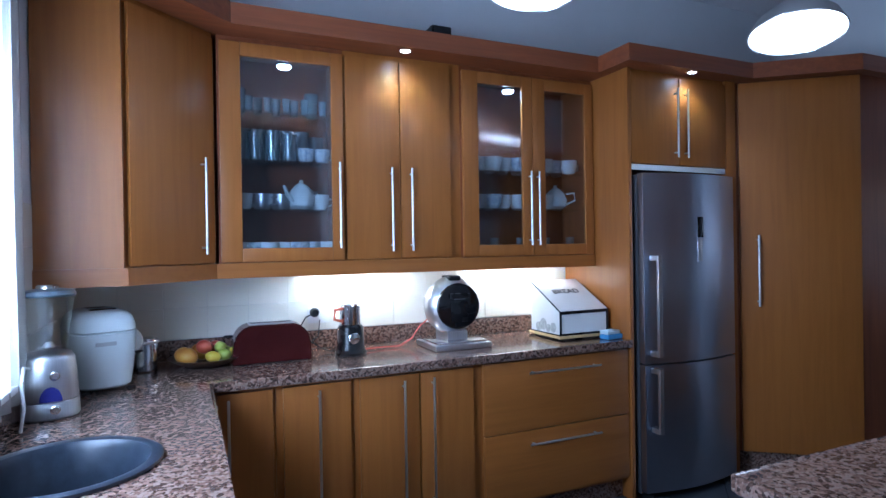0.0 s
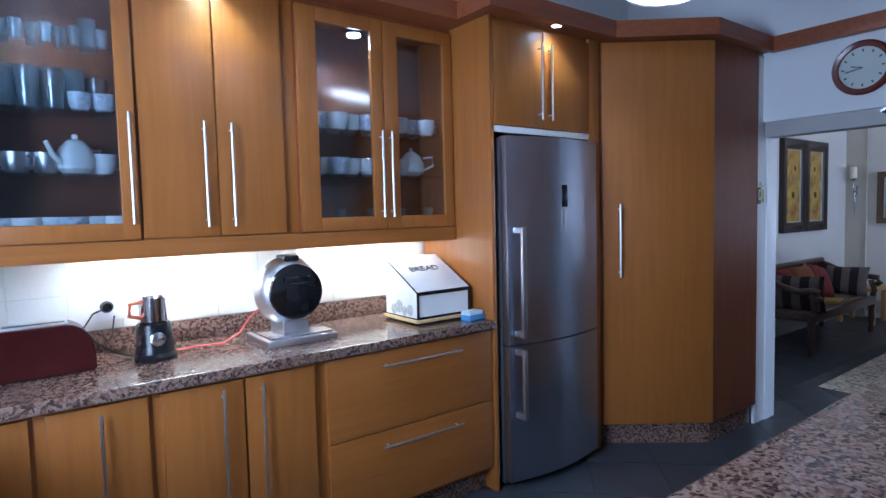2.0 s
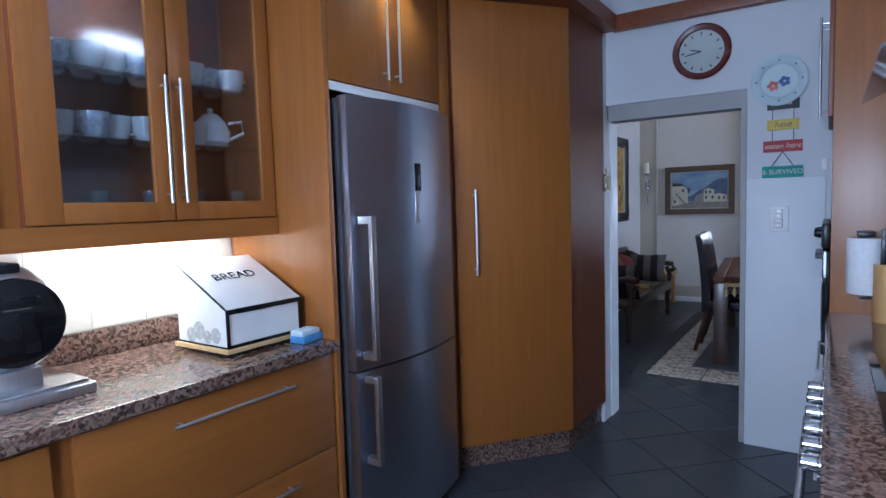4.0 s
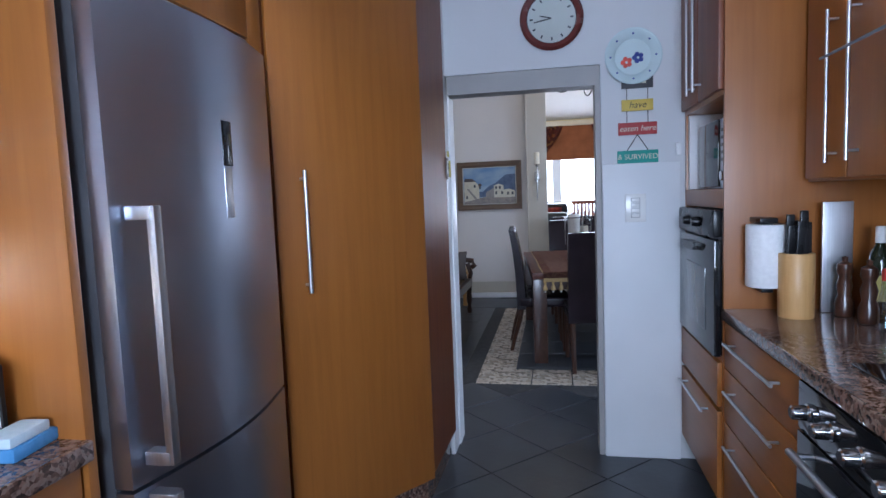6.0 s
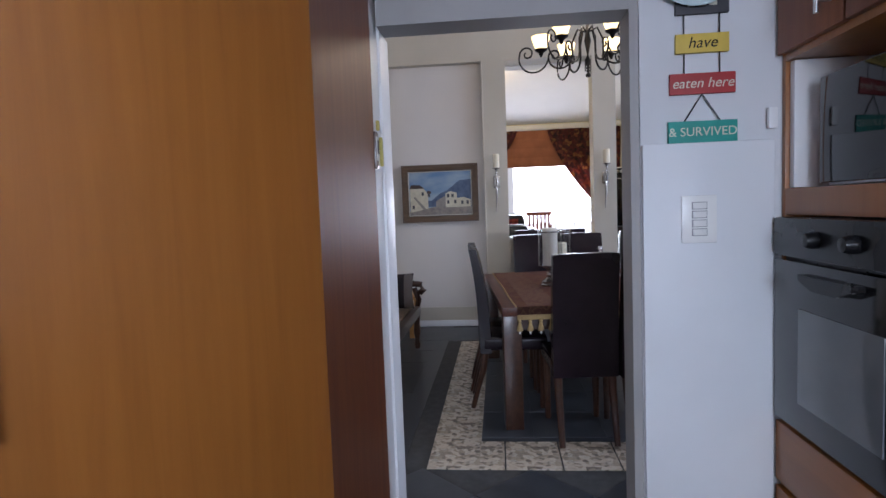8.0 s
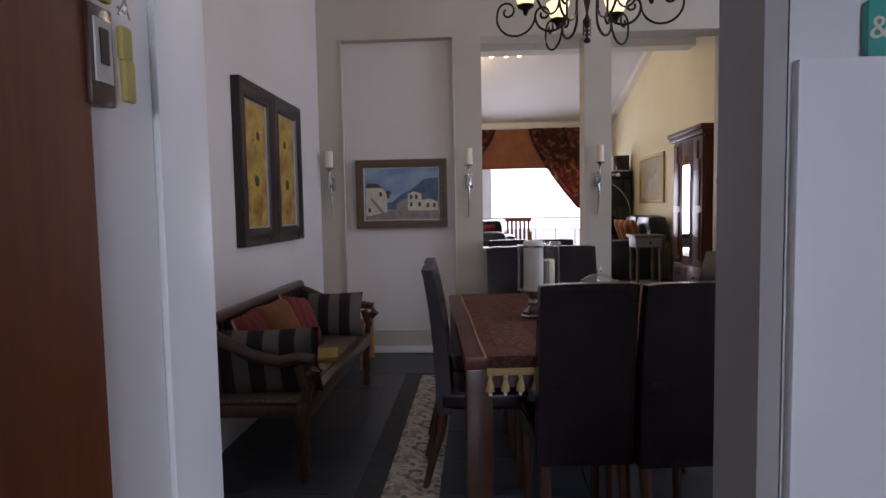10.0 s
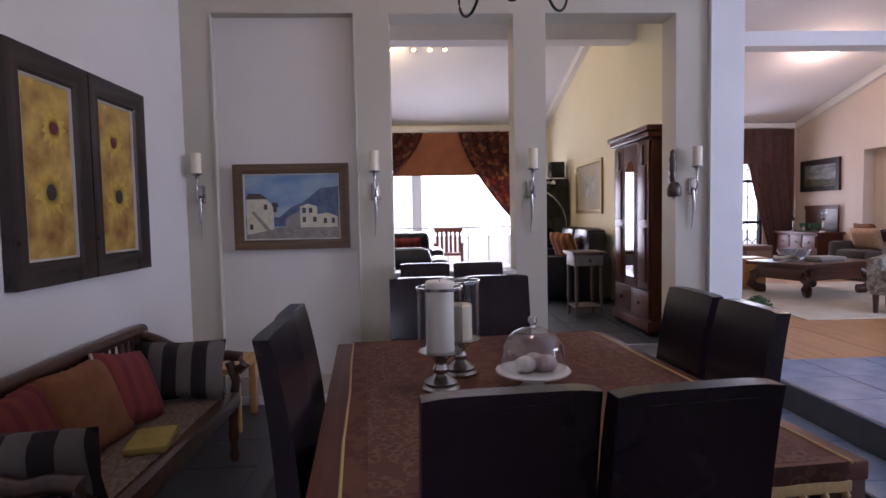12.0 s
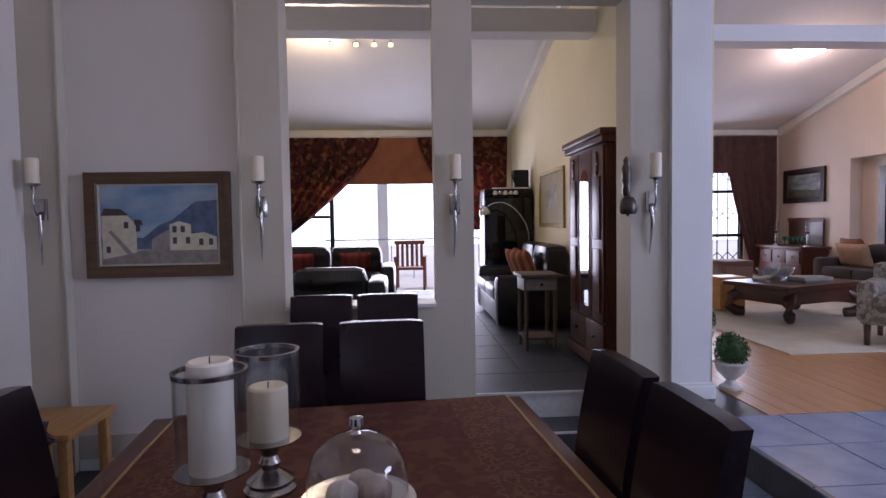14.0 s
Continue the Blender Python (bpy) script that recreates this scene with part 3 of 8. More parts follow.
u = thing("fridge", "tall stainless steel fridge freezer with two doors", "fridge")
boxpart("body", varied("dark_grey_metal", (0.10, 0.10, 0.11), (0.14, 0.14, 0.15), 4, 0.4, 0.6), u, 4.245, 4.82, 0.03, 4.96, 5.40, 1.865)
for nm, z0, z1, h0, h1 in (("door", 0.785, 1.87, 0.83, 1.40), ("freezer_door", 0.05, 0.775, 0.40, 0.765)):
    d = curved_door(nm, z0, z1, u, FRIDGE)
    bm = bmesh.new()
    hx = 4.285
    box(bm, hx - 0.013, 4.692, h0, hx + 0.013, 4.712, h1, 0.004)
    box(bm, hx - 0.015, 4.70, h0, hx + 0.02, 4.762, h0 + 0.03, 0.003)
    box(bm, hx - 0.015, 4.70, h1 - 0.03, hx + 0.02, 4.762, h1, 0.003)
    part("handle", bm, STEEL, d, "flat steel pull handle")
    if nm == "door":
        boxpart("display", BGLASS, d, 4.605, 4.723, 1.50, 4.65, 4.73, 1.62, bevel=0.002, label="black display panel")
        boxpart("badge", STEEL, d, 4.605, 4.723, 1.36, 4.642, 4.73, 1.495, bevel=0.002)
for x in (4.30, 4.89):
    bm = bmesh.new()
    lathe(bm, [(0.02, 0), (0.02, 0.03)], 12, pose(x, 4.9, 0))
    part("foot", bm, BLACK, u)

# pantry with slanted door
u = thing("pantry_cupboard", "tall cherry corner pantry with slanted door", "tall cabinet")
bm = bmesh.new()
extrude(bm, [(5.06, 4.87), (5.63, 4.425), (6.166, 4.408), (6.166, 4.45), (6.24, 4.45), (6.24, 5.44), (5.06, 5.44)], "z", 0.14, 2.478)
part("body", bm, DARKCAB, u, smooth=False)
bm = bmesh.new()
extrude(bm, [(5.10, 4.90), (5.64, 4.45), (6.15, 4.44), (6.24, 5.3), (5.10, 5.3)], "z", 0.0, 0.14)
part("plinth", bm, GRAN, u, "brown granite plinth", smooth=False)
L = math.hypot(0.57, 0.445)
M = pose(5.06, 4.87, 0, 0, 0, -math.degrees(math.atan2(0.445, 0.57)))
d = boxpart("door", CAB, u, 0.045, -0.024, 0.145, L - 0.004, -0.002, 2.468, bevel=0.004, m=M)
bar_handle(d, (0.145, -0.024, 1.065), (0.145, -0.024, 1.51), (0, -0.034, 0), 0.007)
# ---- kitchen, hob side ----
YS = 3.22
u = thing("oven_tower", "tall cherry cabinet with built-in oven and microwave recess", "tall cabinet")
for b in ((5.58, 2.61, 0.1, 5.60, YS, 2.45), (6.225, 2.61, 0.1, 6.245, YS, 2.45), (5.60, 2.61, 0.1, 6.225, YS, 0.72), (5.60, 2.61, 1.31, 6.225, YS, 1.385), (5.60, 2.61, 1.745, 6.225, YS, 2.45), (5.60, 2.61, 0.72, 6.225, 2.64, 1.31), (5.60, 2.61, 1.385, 6.225, 2.64, 1.745)):
    boxpart("panel", CAB, u, *b, bevel=0.0015)
boxpart("lining", WHITE, u, 6.195, 2.66, 1.387, 6.222, YS - 0.01, 1.743, label="white lining of the microwave recess")
for a, b, hx in ((5.59, 5.91, 5.855), (5.915, 6.235, 5.965)):
    d = boxpart("door", DARKCAB, u, a + 0.002, YS, 1.765, b - 0.002, YS + 0.02, 2.44, bevel=0.004)
    bar_handle(d, (hx, YS + 0.02, 1.80), (hx, YS + 0.02, 2.25), (0, 0.034, 0))
for z0, z1, hz in ((0.14, 0.50, 0.46), (0.52, 0.70, None)):
    d = boxpart("drawer", CABX, u, 5.59, YS, z0, 6.235, YS + 0.02, z1, bevel=0.004)
    if hz:
        bar_handle(d, (5.70, YS + 0.02, hz), (6.13, YS + 0.02, hz), (0, 0.034, 0))
u = thing("oven", "built-in black oven with glass door", "oven")
boxpart("body", BLACK, u, 5.605, 2.66, 0.725, 6.22, YS, 1.30)
boxpart("control_panel", BLACK, u, 5.60, YS, 1.195, 6.225, YS + 0.035, 1.305, label="black control panel", bevel=0.012)
d = boxpart("door", varied("oven_door_glass", (0.006, 0.006, 0.007), (0.010, 0.010, 0.012), 3, 0.08, bumps=0), u, 5.60, YS + 0.002, 0.72, 6.225, YS + 0.03, 1.185, bevel=0.004)
boxpart("window", varied("smoky_glass", (0.10, 0.11, 0.12), (0.14, 0.15, 0.16), 3, 0.06, bumps=0), d, 5.73, YS + 0.03, 0.80, 6.08, YS + 0.034, 1.06, bevel=0.001)
bm = bmesh.new()
extrude(bm, [(5.80, 1.145), (5.86, 1.125), (5.97, 1.125), (6.03, 1.145), (6.03, 1.16), (5.80, 1.16)], "y", YS + 0.028, YS + 0.06)
part("handle", bm, BLACK, d)
for x in (5.83, 5.99):
    bm = bmesh.new()
    lathe(bm, [(0.022, 0), (0.022, 0.012), (0.017, 0.03), (0.0, 0.032)], 18, pose(x, YS + 0.035, 1.25, -90))
    part("knob", bm, BLACK, u)
u = thing("microwave", "silver microwave with dark door in recess", "microwave")
boxpart("body", STEEL, u, 5.66, 2.75, 1.388, 6.12, 3.16, 1.68, bevel=0.006)
boxpart("door", BGLASS, u, 5.80, 3.16, 1.395, 6.115, 3.185, 1.675, bevel=0.004)
p = boxpart("panel", STEEL, u, 5.665, 3.16, 1.395, 5.79, 3.18, 1.675, bevel=0.004)
for i in range(5):
    boxpart("button", BLACK, p, 5.69, 3.18, 1.50 + i * 0.03, 5.765, 3.184, 1.513 + i * 0.03, bevel=0.001)
bm = bmesh.new()
lathe(bm, [(0.022, 0), (0.02, 0.015), (0, 0.016)], 18, pose(5.728, 3.18, 1.44, -90))
part("dial", bm, CHROME, p)
u = thing("drawer_cabinet", "cherry drawer cabinet with three drawers beside the hob", "kitchen cabinet")
boxpart("body", CABX, u, 4.86, 2.61, 0.12, 5.575, YS - 0.02, 0.875)
boxpart("plinth", GRAN, u, 4.86, YS - 0.08, 0, 5.575, YS - 0.06, 0.12, label="brown granite plinth")
for z0, z1 in ((0.14, 0.47), (0.475, 0.685), (0.69, 0.868)):
    d = boxpart("drawer", CABX, u, 4.865, YS - 0.02, z0, 5.57, YS, z1, bevel=0.004)
    bar_handle(d, (4.98, YS, z1 - 0.06), (5.46, YS, z1 - 0.06), (0, 0.034, 0))
u = thing("cooker", "black cooker front with steel knobs under the hob", "cooker")
boxpart("body", BLACK, u, 3.98, 2.61, 0.1, 4.855, YS - 0.01, 0.875)
boxpart("fascia", BGLASS, u, 3.985, YS - 0.01, 0.74, 4.85, YS + 0.01, 0.872, label="black glass control fascia", bevel=0.003)
d = boxpart("door", BGLASS, u, 3.985, YS - 0.01, 0.16, 4.85, YS + 0.012, 0.735, bevel=0.003)
bar_handle(d, (4.06, YS + 0.012, 0.70), (4.78, YS + 0.012, 0.70), (0, 0.045, 0), 0.011)
for x in (4.78, 4.66, 4.52, 4.38, 4.26, 4.14):
    bm = bmesh.new()
    lathe(bm, [(0.024, 0), (0.024, 0.006), (0.02, 0.01), (0.018, 0.042), (0.014, 0.046), (0.0, 0.046)], 20, pose(x, YS + 0.01, 0.805, -90))
    part("knob", bm, CHROME, u, "ribbed steel knob")
u = thing("base_cabinet", "cherry end cabinet of the hob counter", "kitchen cabinet")
boxpart("body", CAB, u, 3.12, 2.61, 0.12, 3.975, YS - 0.02, 0.875)
boxpart("door", CAB, u, 3.14, YS - 0.02, 0.14, 3.97, YS, 0.865, bevel=0.004)
bm = bmesh.new()
box(bm, 3.05, 2.61, 0.882, 5.578, 3.228, 0.92, 0.008, 3)
slab_ = tagged(part("worktop", bm, GRAN), "polished brown granite worktop holding the hob", "worktop")
boxpart("front_edge", GRAN, slab_, 3.046, 3.216, 0.878, 5.578, 3.232, 0.9215, bevel=0.007)
boxpart("end_edge", GRAN, slab_, 3.040, 2.61, 0.878, 3.056, 3.216, 0.9215, bevel=0.007)
u = thing("hob", "black glass hob set in granite worktop", "hob")
boxpart("glass", BGLASS, u, 4.02, 2.68, 0.921, 4.82, 3.12, 0.927, bevel=0.002)
for x, y, r in ((4.2, 2.8, 0.08), (4.62, 2.8, 0.1), (4.2, 3.0, 0.1), (4.62, 3.0, 0.075)):
    bm = bmesh.new()
    lathe(bm, [(r, 0.9275), (r - 0.004, 0.9279), (r - 0.008, 0.9275)], 36, pose(x, y, 0), cap=False)
    part("ring", bm, varied("grey_hob_print", (0.2, 0.2, 0.2), (0.25, 0.25, 0.25), 5, 0.3), u)
u = thing("wall_cabinet", "cherry wall cabinet with two doors and long handles", "wall cabinet")
boxpart("body", CAB, u, 4.93, 2.605, 1.40, 5.575, 2.93, 2.45)
for a, b, hx in ((4.935, 5.24, 5.175), (5.245, 5.55, 5.315)):
    d = boxpart("door", CAB, u, a, 2.93, 1.41, b, 2.95, 2.44, bevel=0.004)
    bar_handle(d, (hx, 2.95, 1.46), (hx, 2.95, 1.95), (0, 0.034, 0))
boxpart("back_panel", CABX, u, 4.93, 2.605, 0.924, 5.575, 2.62, 1.40, label="wood panel behind the bottles", bevel=0.001)
u = thing("cooker_hood", "steel cooker hood with smoked glass visor", "cooker hood")
boxpart("body", STEEL, u, 4.15, 2.61, 1.80, 4.88, 2.80, 1.90, bevel=0.005)
boxpart("chimney", STEEL, u, 4.28, 2.61, 1.90, 4.62, 2.86, 3.2, bevel=0.004)
boxpart("filter", varied("dark_mesh", (0.05, 0.05, 0.05), (0.09, 0.09, 0.09), 90, 0.5, 0.8), u, 4.2, 2.64, 1.79, 4.83, 2.79, 1.802, bevel=0.002)
bm = bmesh.new()
n = 12
pts = [(2.66 + 0.486 * i / n, 1.91 - 0.185 * (i / n) ** 1.3) for i in range(n + 1)]
extrude(bm, pts + [(p[0], p[1] + 0.008) for p in pts[::-1]], "x", 4.07, 4.97)
part("visor", bm, varied("smoked_visor_glass", (0.12, 0.13, 0.15), (0.16, 0.17, 0.19), 3, 0.08, bumps=0), u, "curved smoked glass visor")
# things beside the hob
u = thing("paper_towel", "white kitchen paper roll on wall-mounted holder", "paper towel", pose(5.50, 3.10, 0))
bm = bmesh.new()
lathe(bm, [(0.02, 1.02), (0.063, 1.02), (0.066, 1.024), (0.066, 1.246), (0.063, 1.25), (0.02, 1.25)], 32)
part("roll", bm, varied("paper", (0.76, 0.77, 0.78), (0.84, 0.85, 0.86), 60, 0.9, bumps=0.5, fine=300), u)
bm = bmesh.new()
box(bm, -0.04, -0.03, 1.255, 0.08, 0.03, 1.275, 0.003)
box(bm, 0.066, -0.015, 1.0, 0.078, 0.015, 1.275, 0.002)
box(bm, -0.03, -0.02, 1.0, 0.078, 0.02, 1.015, 0.002)
part("holder", bm, BLACK, u)
u = thing("knife_block", "round bamboo knife block full of black-handled knives", "knife block", pose(5.43, 3.02, 0.92))
bm = bmesh.new()
lathe(bm, [(0.0, 0), (0.056, 0), (0.058, 0.004), (0.058, 0.226), (0.055, 0.23), (0.0, 0.228)], 32)
part("block", bm, wood("bamboo", (0.45, 0.24, 0.08), (0.55, 0.32, 0.12), (0.62, 0.38, 0.16), 0.4), u)
rng = random.Random(3)
for i in range(7):
    a = i * 0.9
    x, y, h = 0.034 * math.cos(a), 0.034 * math.sin(a), rng.uniform(0.10, 0.16)
    boxpart("knife", BLACK, u, x - 0.007, y - 0.013, 0.22, x + 0.007, y + 0.013, 0.23 + h, bevel=0.004, m=pose(0, 0, 0, rng.uniform(-3, 3), rng.uniform(-4, 4), 0))
u = thing("steel_board", "upright brushed steel splash board behind knives", "splash board")
boxpart("sheet", STEEL, u, 5.500, 2.808, 0.921, 5.512, 2.908, 1.325, bevel=0.002)


def bottle(x, y, prof, mat, label, cap=None, name="bottle", band=None):
    u = thing(name, label, name.replace("_", " "), pose(x, y, 0.921))
    bm = bmesh.new()
    lathe(bm, prof, 20)
    part("body", bm, mat, u)
    top = prof[-1][1]
    if cap:
        bm = bmesh.new()
        r = prof[-1][0] + 0.002
        lathe(bm, [(r, top - cap[1]), (r, top + 0.004), (r * 0.8, top + 0.008), (0, top + 0.008)], 16)
        part("cap", bm, cap[0], u)
    if band:
        bm = bmesh.new()
        r = prof[1][0] + 0.0012
        lathe(bm, [(r, band[1]), (r, band[2])], 20, cap=False)
        part("label", bm, band[0], u)


GREENG = varied("dark_green_bottle_glass", (0.012, 0.016, 0.008), (0.02, 0.026, 0.012), 6, 0.08, bumps=0)
WINE = [(0.030, 0), (0.036, 0.004), (0.036, 0.19), (0.030, 0.225), (0.014, 0.255), (0.0135, 0.31)]
GOLDP = varied("yellow_label_paper", (0.50, 0.42, 0.10), (0.58, 0.5, 0.16), 20, 0.6)
PALEP = varied("pale_label_paper", (0.62, 0.62, 0.60), (0.7, 0.7, 0.68), 20, 0.6)
bottle(5.42, 2.76, WINE, GREENG, "dark green wine bottle with pale cap", (PALEP, 0.05), band=(GOLDP, 0.06, 0.15))
bottle(5.33, 2.72, WINE, GREENG, "dark wine bottle with purple foil", (varied("purple_foil", (0.10, 0.03, 0.12), (0.14, 0.05, 0.17), 9, 0.4), 0.06), band=(PALEP, 0.05, 0.13))
bottle(5.22, 2.70, [(r * 1.05, z * 1.12) for r, z in WINE], GREENG, "tall dark bottle with brown cap", (BLACK, 0.05), band=(PALEP, 0.07, 0.16))
PEP = [(0.028, 0), (0.030, 0.01), (0.030, 0.05), (0.020, 0.075), (0.026, 0.11), (0.018, 0.14), (0.026, 0.16), (0.024, 0.185), (0.008, 0.195), (0.010, 0.21), (0.0, 0.214)]
for x, y in ((5.44, 2.86), (5.32, 2.84)):
    bottle(x, y, PEP, DWOOD, "turned dark wood pepper mill", name="pepper_mill")
bottle(5.21, 2.84, [(0.028, 0), (0.030, 0.005), (0.028, 0.09), (0.018, 0.13), (0.015, 0.19)], CGLASS, "clear glass spice bottle with red cap", (varied("red_plastic", (0.4, 0.04, 0.03), (0.5, 0.06, 0.04), 9, 0.35), 0.03))
bottle(5.08, 2.80, [(0.055, 0), (0.06, 0.008), (0.062, 0.10), (0.05, 0.13), (0.05, 0.15)], CGLASS, "glass storage jar with dark screw lid", (BLACK, 0.03), "jar", (GOLDP, 0.01, 0.09))

# door wall: clock, plate, signs, switch
solid("trim", varied("white_dado_paint", (0.68, 0.70, 0.72), (0.75, 0.77, 0.79), 2, 0.45, bumps=0.08, fine=60), (6.232, 3.245, 0, 6.25, 3.618, 1.53), label="white rendered lower wall facing", bevel=0.004)
# lining grey includes the shade of the backlit doorway reveal
solid("door_frame", varied("backlit_frame_grey", (0.30, 0.29, 0.28), (0.37, 0.36, 0.35), 3, 0.5), (6.25, 3.622, 0, 6.378, 3.648, 2.028), (6.252, 3.648, 1.93, 6.376, 4.404, 2.028), label="grey door lining darkened for its backlit reveal")
solid("door_jamb", WHITE, (6.168, 4.414, 0, 6.30, 4.438, 2.465), (6.30, 4.405, 0, 6.44, 4.438, 1.933), label="white painted sliding door jamb", bevel=0.003)
u = thing("picture_rail", "stained wood cornice strip above the doorway", "cornice")
boxpart("strip", RED, u, 6.19, 3.24, 2.468, 6.248, 4.36, 2.562)


def wall_disc(bm, prof, y, z, x=6.249, seg=40):
    """A round thing on the door wall, facing the kitchen."""
    lathe(bm, prof, seg, pose(x, y, z, 0, -90, 0), cap=False)


u = thing("wall_clock", "round wall clock with dark red wooden rim", "clock")
bm = bmesh.new()
wall_disc(bm, [(0.155, 0), (0.158, 0.02), (0.145, 0.036), (0.125, 0.03), (0.12, 0.018)], 3.855, 2.27)
part("rim", bm, varied("dark_red_wood", (0.10, 0.02, 0.018), (0.14, 0.03, 0.025), 6, 0.25), u)
bm = bmesh.new()
wall_disc(bm, [(0.122, 0.014), (0.0, 0.014)], 3.855, 2.27)
part("face", bm, varied("clock_face", (0.70, 0.68, 0.58), (0.76, 0.74, 0.64), 4, 0.3), u)
for ang_, ln in ((100, 0.09), (75, 0.06)):
    a = radians(ang_)
    rod("hand", BLACK, u, [(6.232, 3.855, 2.27), (6.232, 3.855 + ln * math.sin(a), 2.27 + ln * math.cos(a))], 0.003)
for i in range(12):
    a = i * math.pi / 6
    boxpart("numeral_mark", BLACK, u, -0.001, -0.004, 0.092, 0.001, 0.004, 0.108, bevel=0, m=pose(6.234, 3.855, 2.27, math.degrees(a), 0, 0))
bm = bmesh.new()
wall_disc(bm, [(0.124, 0.024), (0.0, 0.026)], 3.855, 2.27)
part("glass", bm, CGLASS, u)

u = thing("wall_plate", "pale blue enamel plate painted with red and blue flowers", "plate")
bm = bmesh.new()
wall_disc(bm, [(0.0, 0.004), (0.088, 0.006), (0.10, 0.02), (0.132, 0.030), (0.136, 0.034), (0.132, 0.036), (0.10, 0.028), (0.086, 0.014), (0.0, 0.012)], 3.465, 2.05)
part("dish", bm, varied("pale_blue_enamel", (0.52, 0.64, 0.66), (0.62, 0.73, 0.75), 5, 0.15, bumps=0), u)
PRED = varied("red_enamel", (0.5, 0.05, 0.04), (0.58, 0.08, 0.05), 9, 0.2, bumps=0)
PBLUE = varied("blue_enamel", (0.03, 0.05, 0.25), (0.05, 0.08, 0.32), 9, 0.2, bumps=0)
for cy, cz, mt in ((3.495, 2.025, PRED), (3.44, 2.045, PBLUE)):
    for k in range(5):
        a = k * 2 * math.pi / 5
        bm = bmesh.new()
        wall_disc(bm, [(0.0, 0.0155), (0.011, 0.015), (0.012, 0.012)], cy + 0.017 * math.cos(a), cz + 0.017 * math.sin(a), seg=12)
        part("petal", bm, mt, u)
for k in range(8):
    a = k * math.pi / 4
    bm = bmesh.new()
    wall_disc(bm, [(0.0, 0.032), (0.005, 0.0315), (0.0055, 0.024)], 3.465 + 0.108 * math.cos(a), 2.05 + 0.108 * math.sin(a), seg=10)
    part("dot", bm, PBLUE, u)


def lettering(name, words, size, m, mat, parent, shear=0.0):
    cu = bpy.data.curves.new(name, "FONT")
    cu.body, cu.size, cu.align_x, cu.align_y, cu.extrude, cu.shear = words, size, "CENTER", "CENTER", 0.0006, shear
    tmp = bpy.data.objects.new(name, cu)
    scene.collection.objects.link(tmp)
    dg = bpy.context.evaluated_depsgraph_get()
    me = bpy.data.meshes.new_from_object(tmp.evaluated_get(dg))
    bpy.data.objects.remove(tmp)
    me.materials.append(mat)
    ob = new(name, me)
    ob.parent, ob.matrix_basis = parent, m
    return ob


u = thing("hanging_sign", "string of four painted wooden word plaques", "wall sign")
cols = [("charcoal_plaque", (0.03, 0.03, 0.035)), ("yellow_plaque", (0.50, 0.36, 0.06)), ("red_plaque", (0.32, 0.03, 0.03)), ("teal_plaque", (0.02, 0.24, 0.20))]
spec = [(None, 1.925, 0.15, 0.055, 0.035), ("have", 1.815, 0.15, 0.055, 0.045), ("eaten here", 1.70, 0.185, 0.06, 0.04), ("& SURVIVED", 1.56, 0.195, 0.065, 0.036)]
INK = varied("cream_sign_paint", (0.62, 0.58, 0.46), (0.68, 0.64, 0.52), 9, 0.6)
for (nm, cc), (words, z, w, h, sz) in zip(cols, spec):
    pl = boxpart("plaque", varied(nm, cc, tuple(c * 1.35 for c in cc), 9, 0.6), u, 6.234, 3.445 - w / 2, z - h / 2, 6.246, 3.445 + w / 2, z + h / 2, bevel=0.002)
    if words is None:
        for k in (-0.03, 0.0, 0.03):
            boxpart("faded_word", INK, pl, 6.2332, 3.445 + k - 0.011, z - 0.006, 6.234, 3.445 + k + 0.011, z + 0.006, bevel=0)
        continue
    lettering("words", words, sz, pose(6.2335, 3.445, z, 90, 0, -90), BLACK if words == "have" else INK, pl, 0.25 if words in ("have", "eaten here") else 0.0)
for z0, z1 in ((1.897, 1.843), (1.787, 1.73)):
    for s in (-0.05, 0.05):
        rod("string", BLACK, u, [(6.24, 3.445 + s, z0), (6.24, 3.445 + s, z1)], 0.0018, seg=6)
for s in (-0.05, 0.05):
    rod("string", BLACK, u, [(6.24, 3.445, 1.67), (6.24, 3.445 + s, 1.593)], 0.0022, seg=6)
u = thing("light_switch", "white four-gang wall switch plate", "light switch")
boxpart("plate", varied("switch_white_plastic", (0.80, 0.80, 0.78), (0.84, 0.84, 0.82), 9, 0.25, bumps=0), u, 6.222, 3.41, 1.235, 6.232, 3.51, 1.375, bevel=0.004)
for i in range(4):
    boxpart("rocker_surround", varied("switch_gap_grey", (0.25, 0.25, 0.26), (0.30, 0.30, 0.31), 9, 0.5), u, 6.2212, 3.438, 1.256 + i * 0.026, 6.2225, 3.482, 1.278 + i * 0.026, bevel=0)
    boxpart("rocker", CREAM, u, 6.217, 3.441, 1.258 + i * 0.026, 6.222, 3.479, 1.276 + i * 0.026, bevel=0.001)
u = thing("bell_push", "small white door chime button", "button")
boxpart("body", WHITE, u, 6.225, 3.24, 1.56, 6.24, 3.265, 1.62, bevel=0.003)
u = thing("key_hooks", "small framed key rack with yellow trinkets on the jamb", "key rack")
boxpart("backing", DWOOD, u, 6.162, 4.402, 1.49, 6.204, 4.412, 1.60)
boxpart("picture", PALEP, u, 6.168, 4.400, 1.515, 6.198, 4.4025, 1.585, bevel=0)
boxpart("figure", BLACK, u, 6.176, 4.3985, 1.535, 6.19, 4.4005, 1.575, bevel=0)
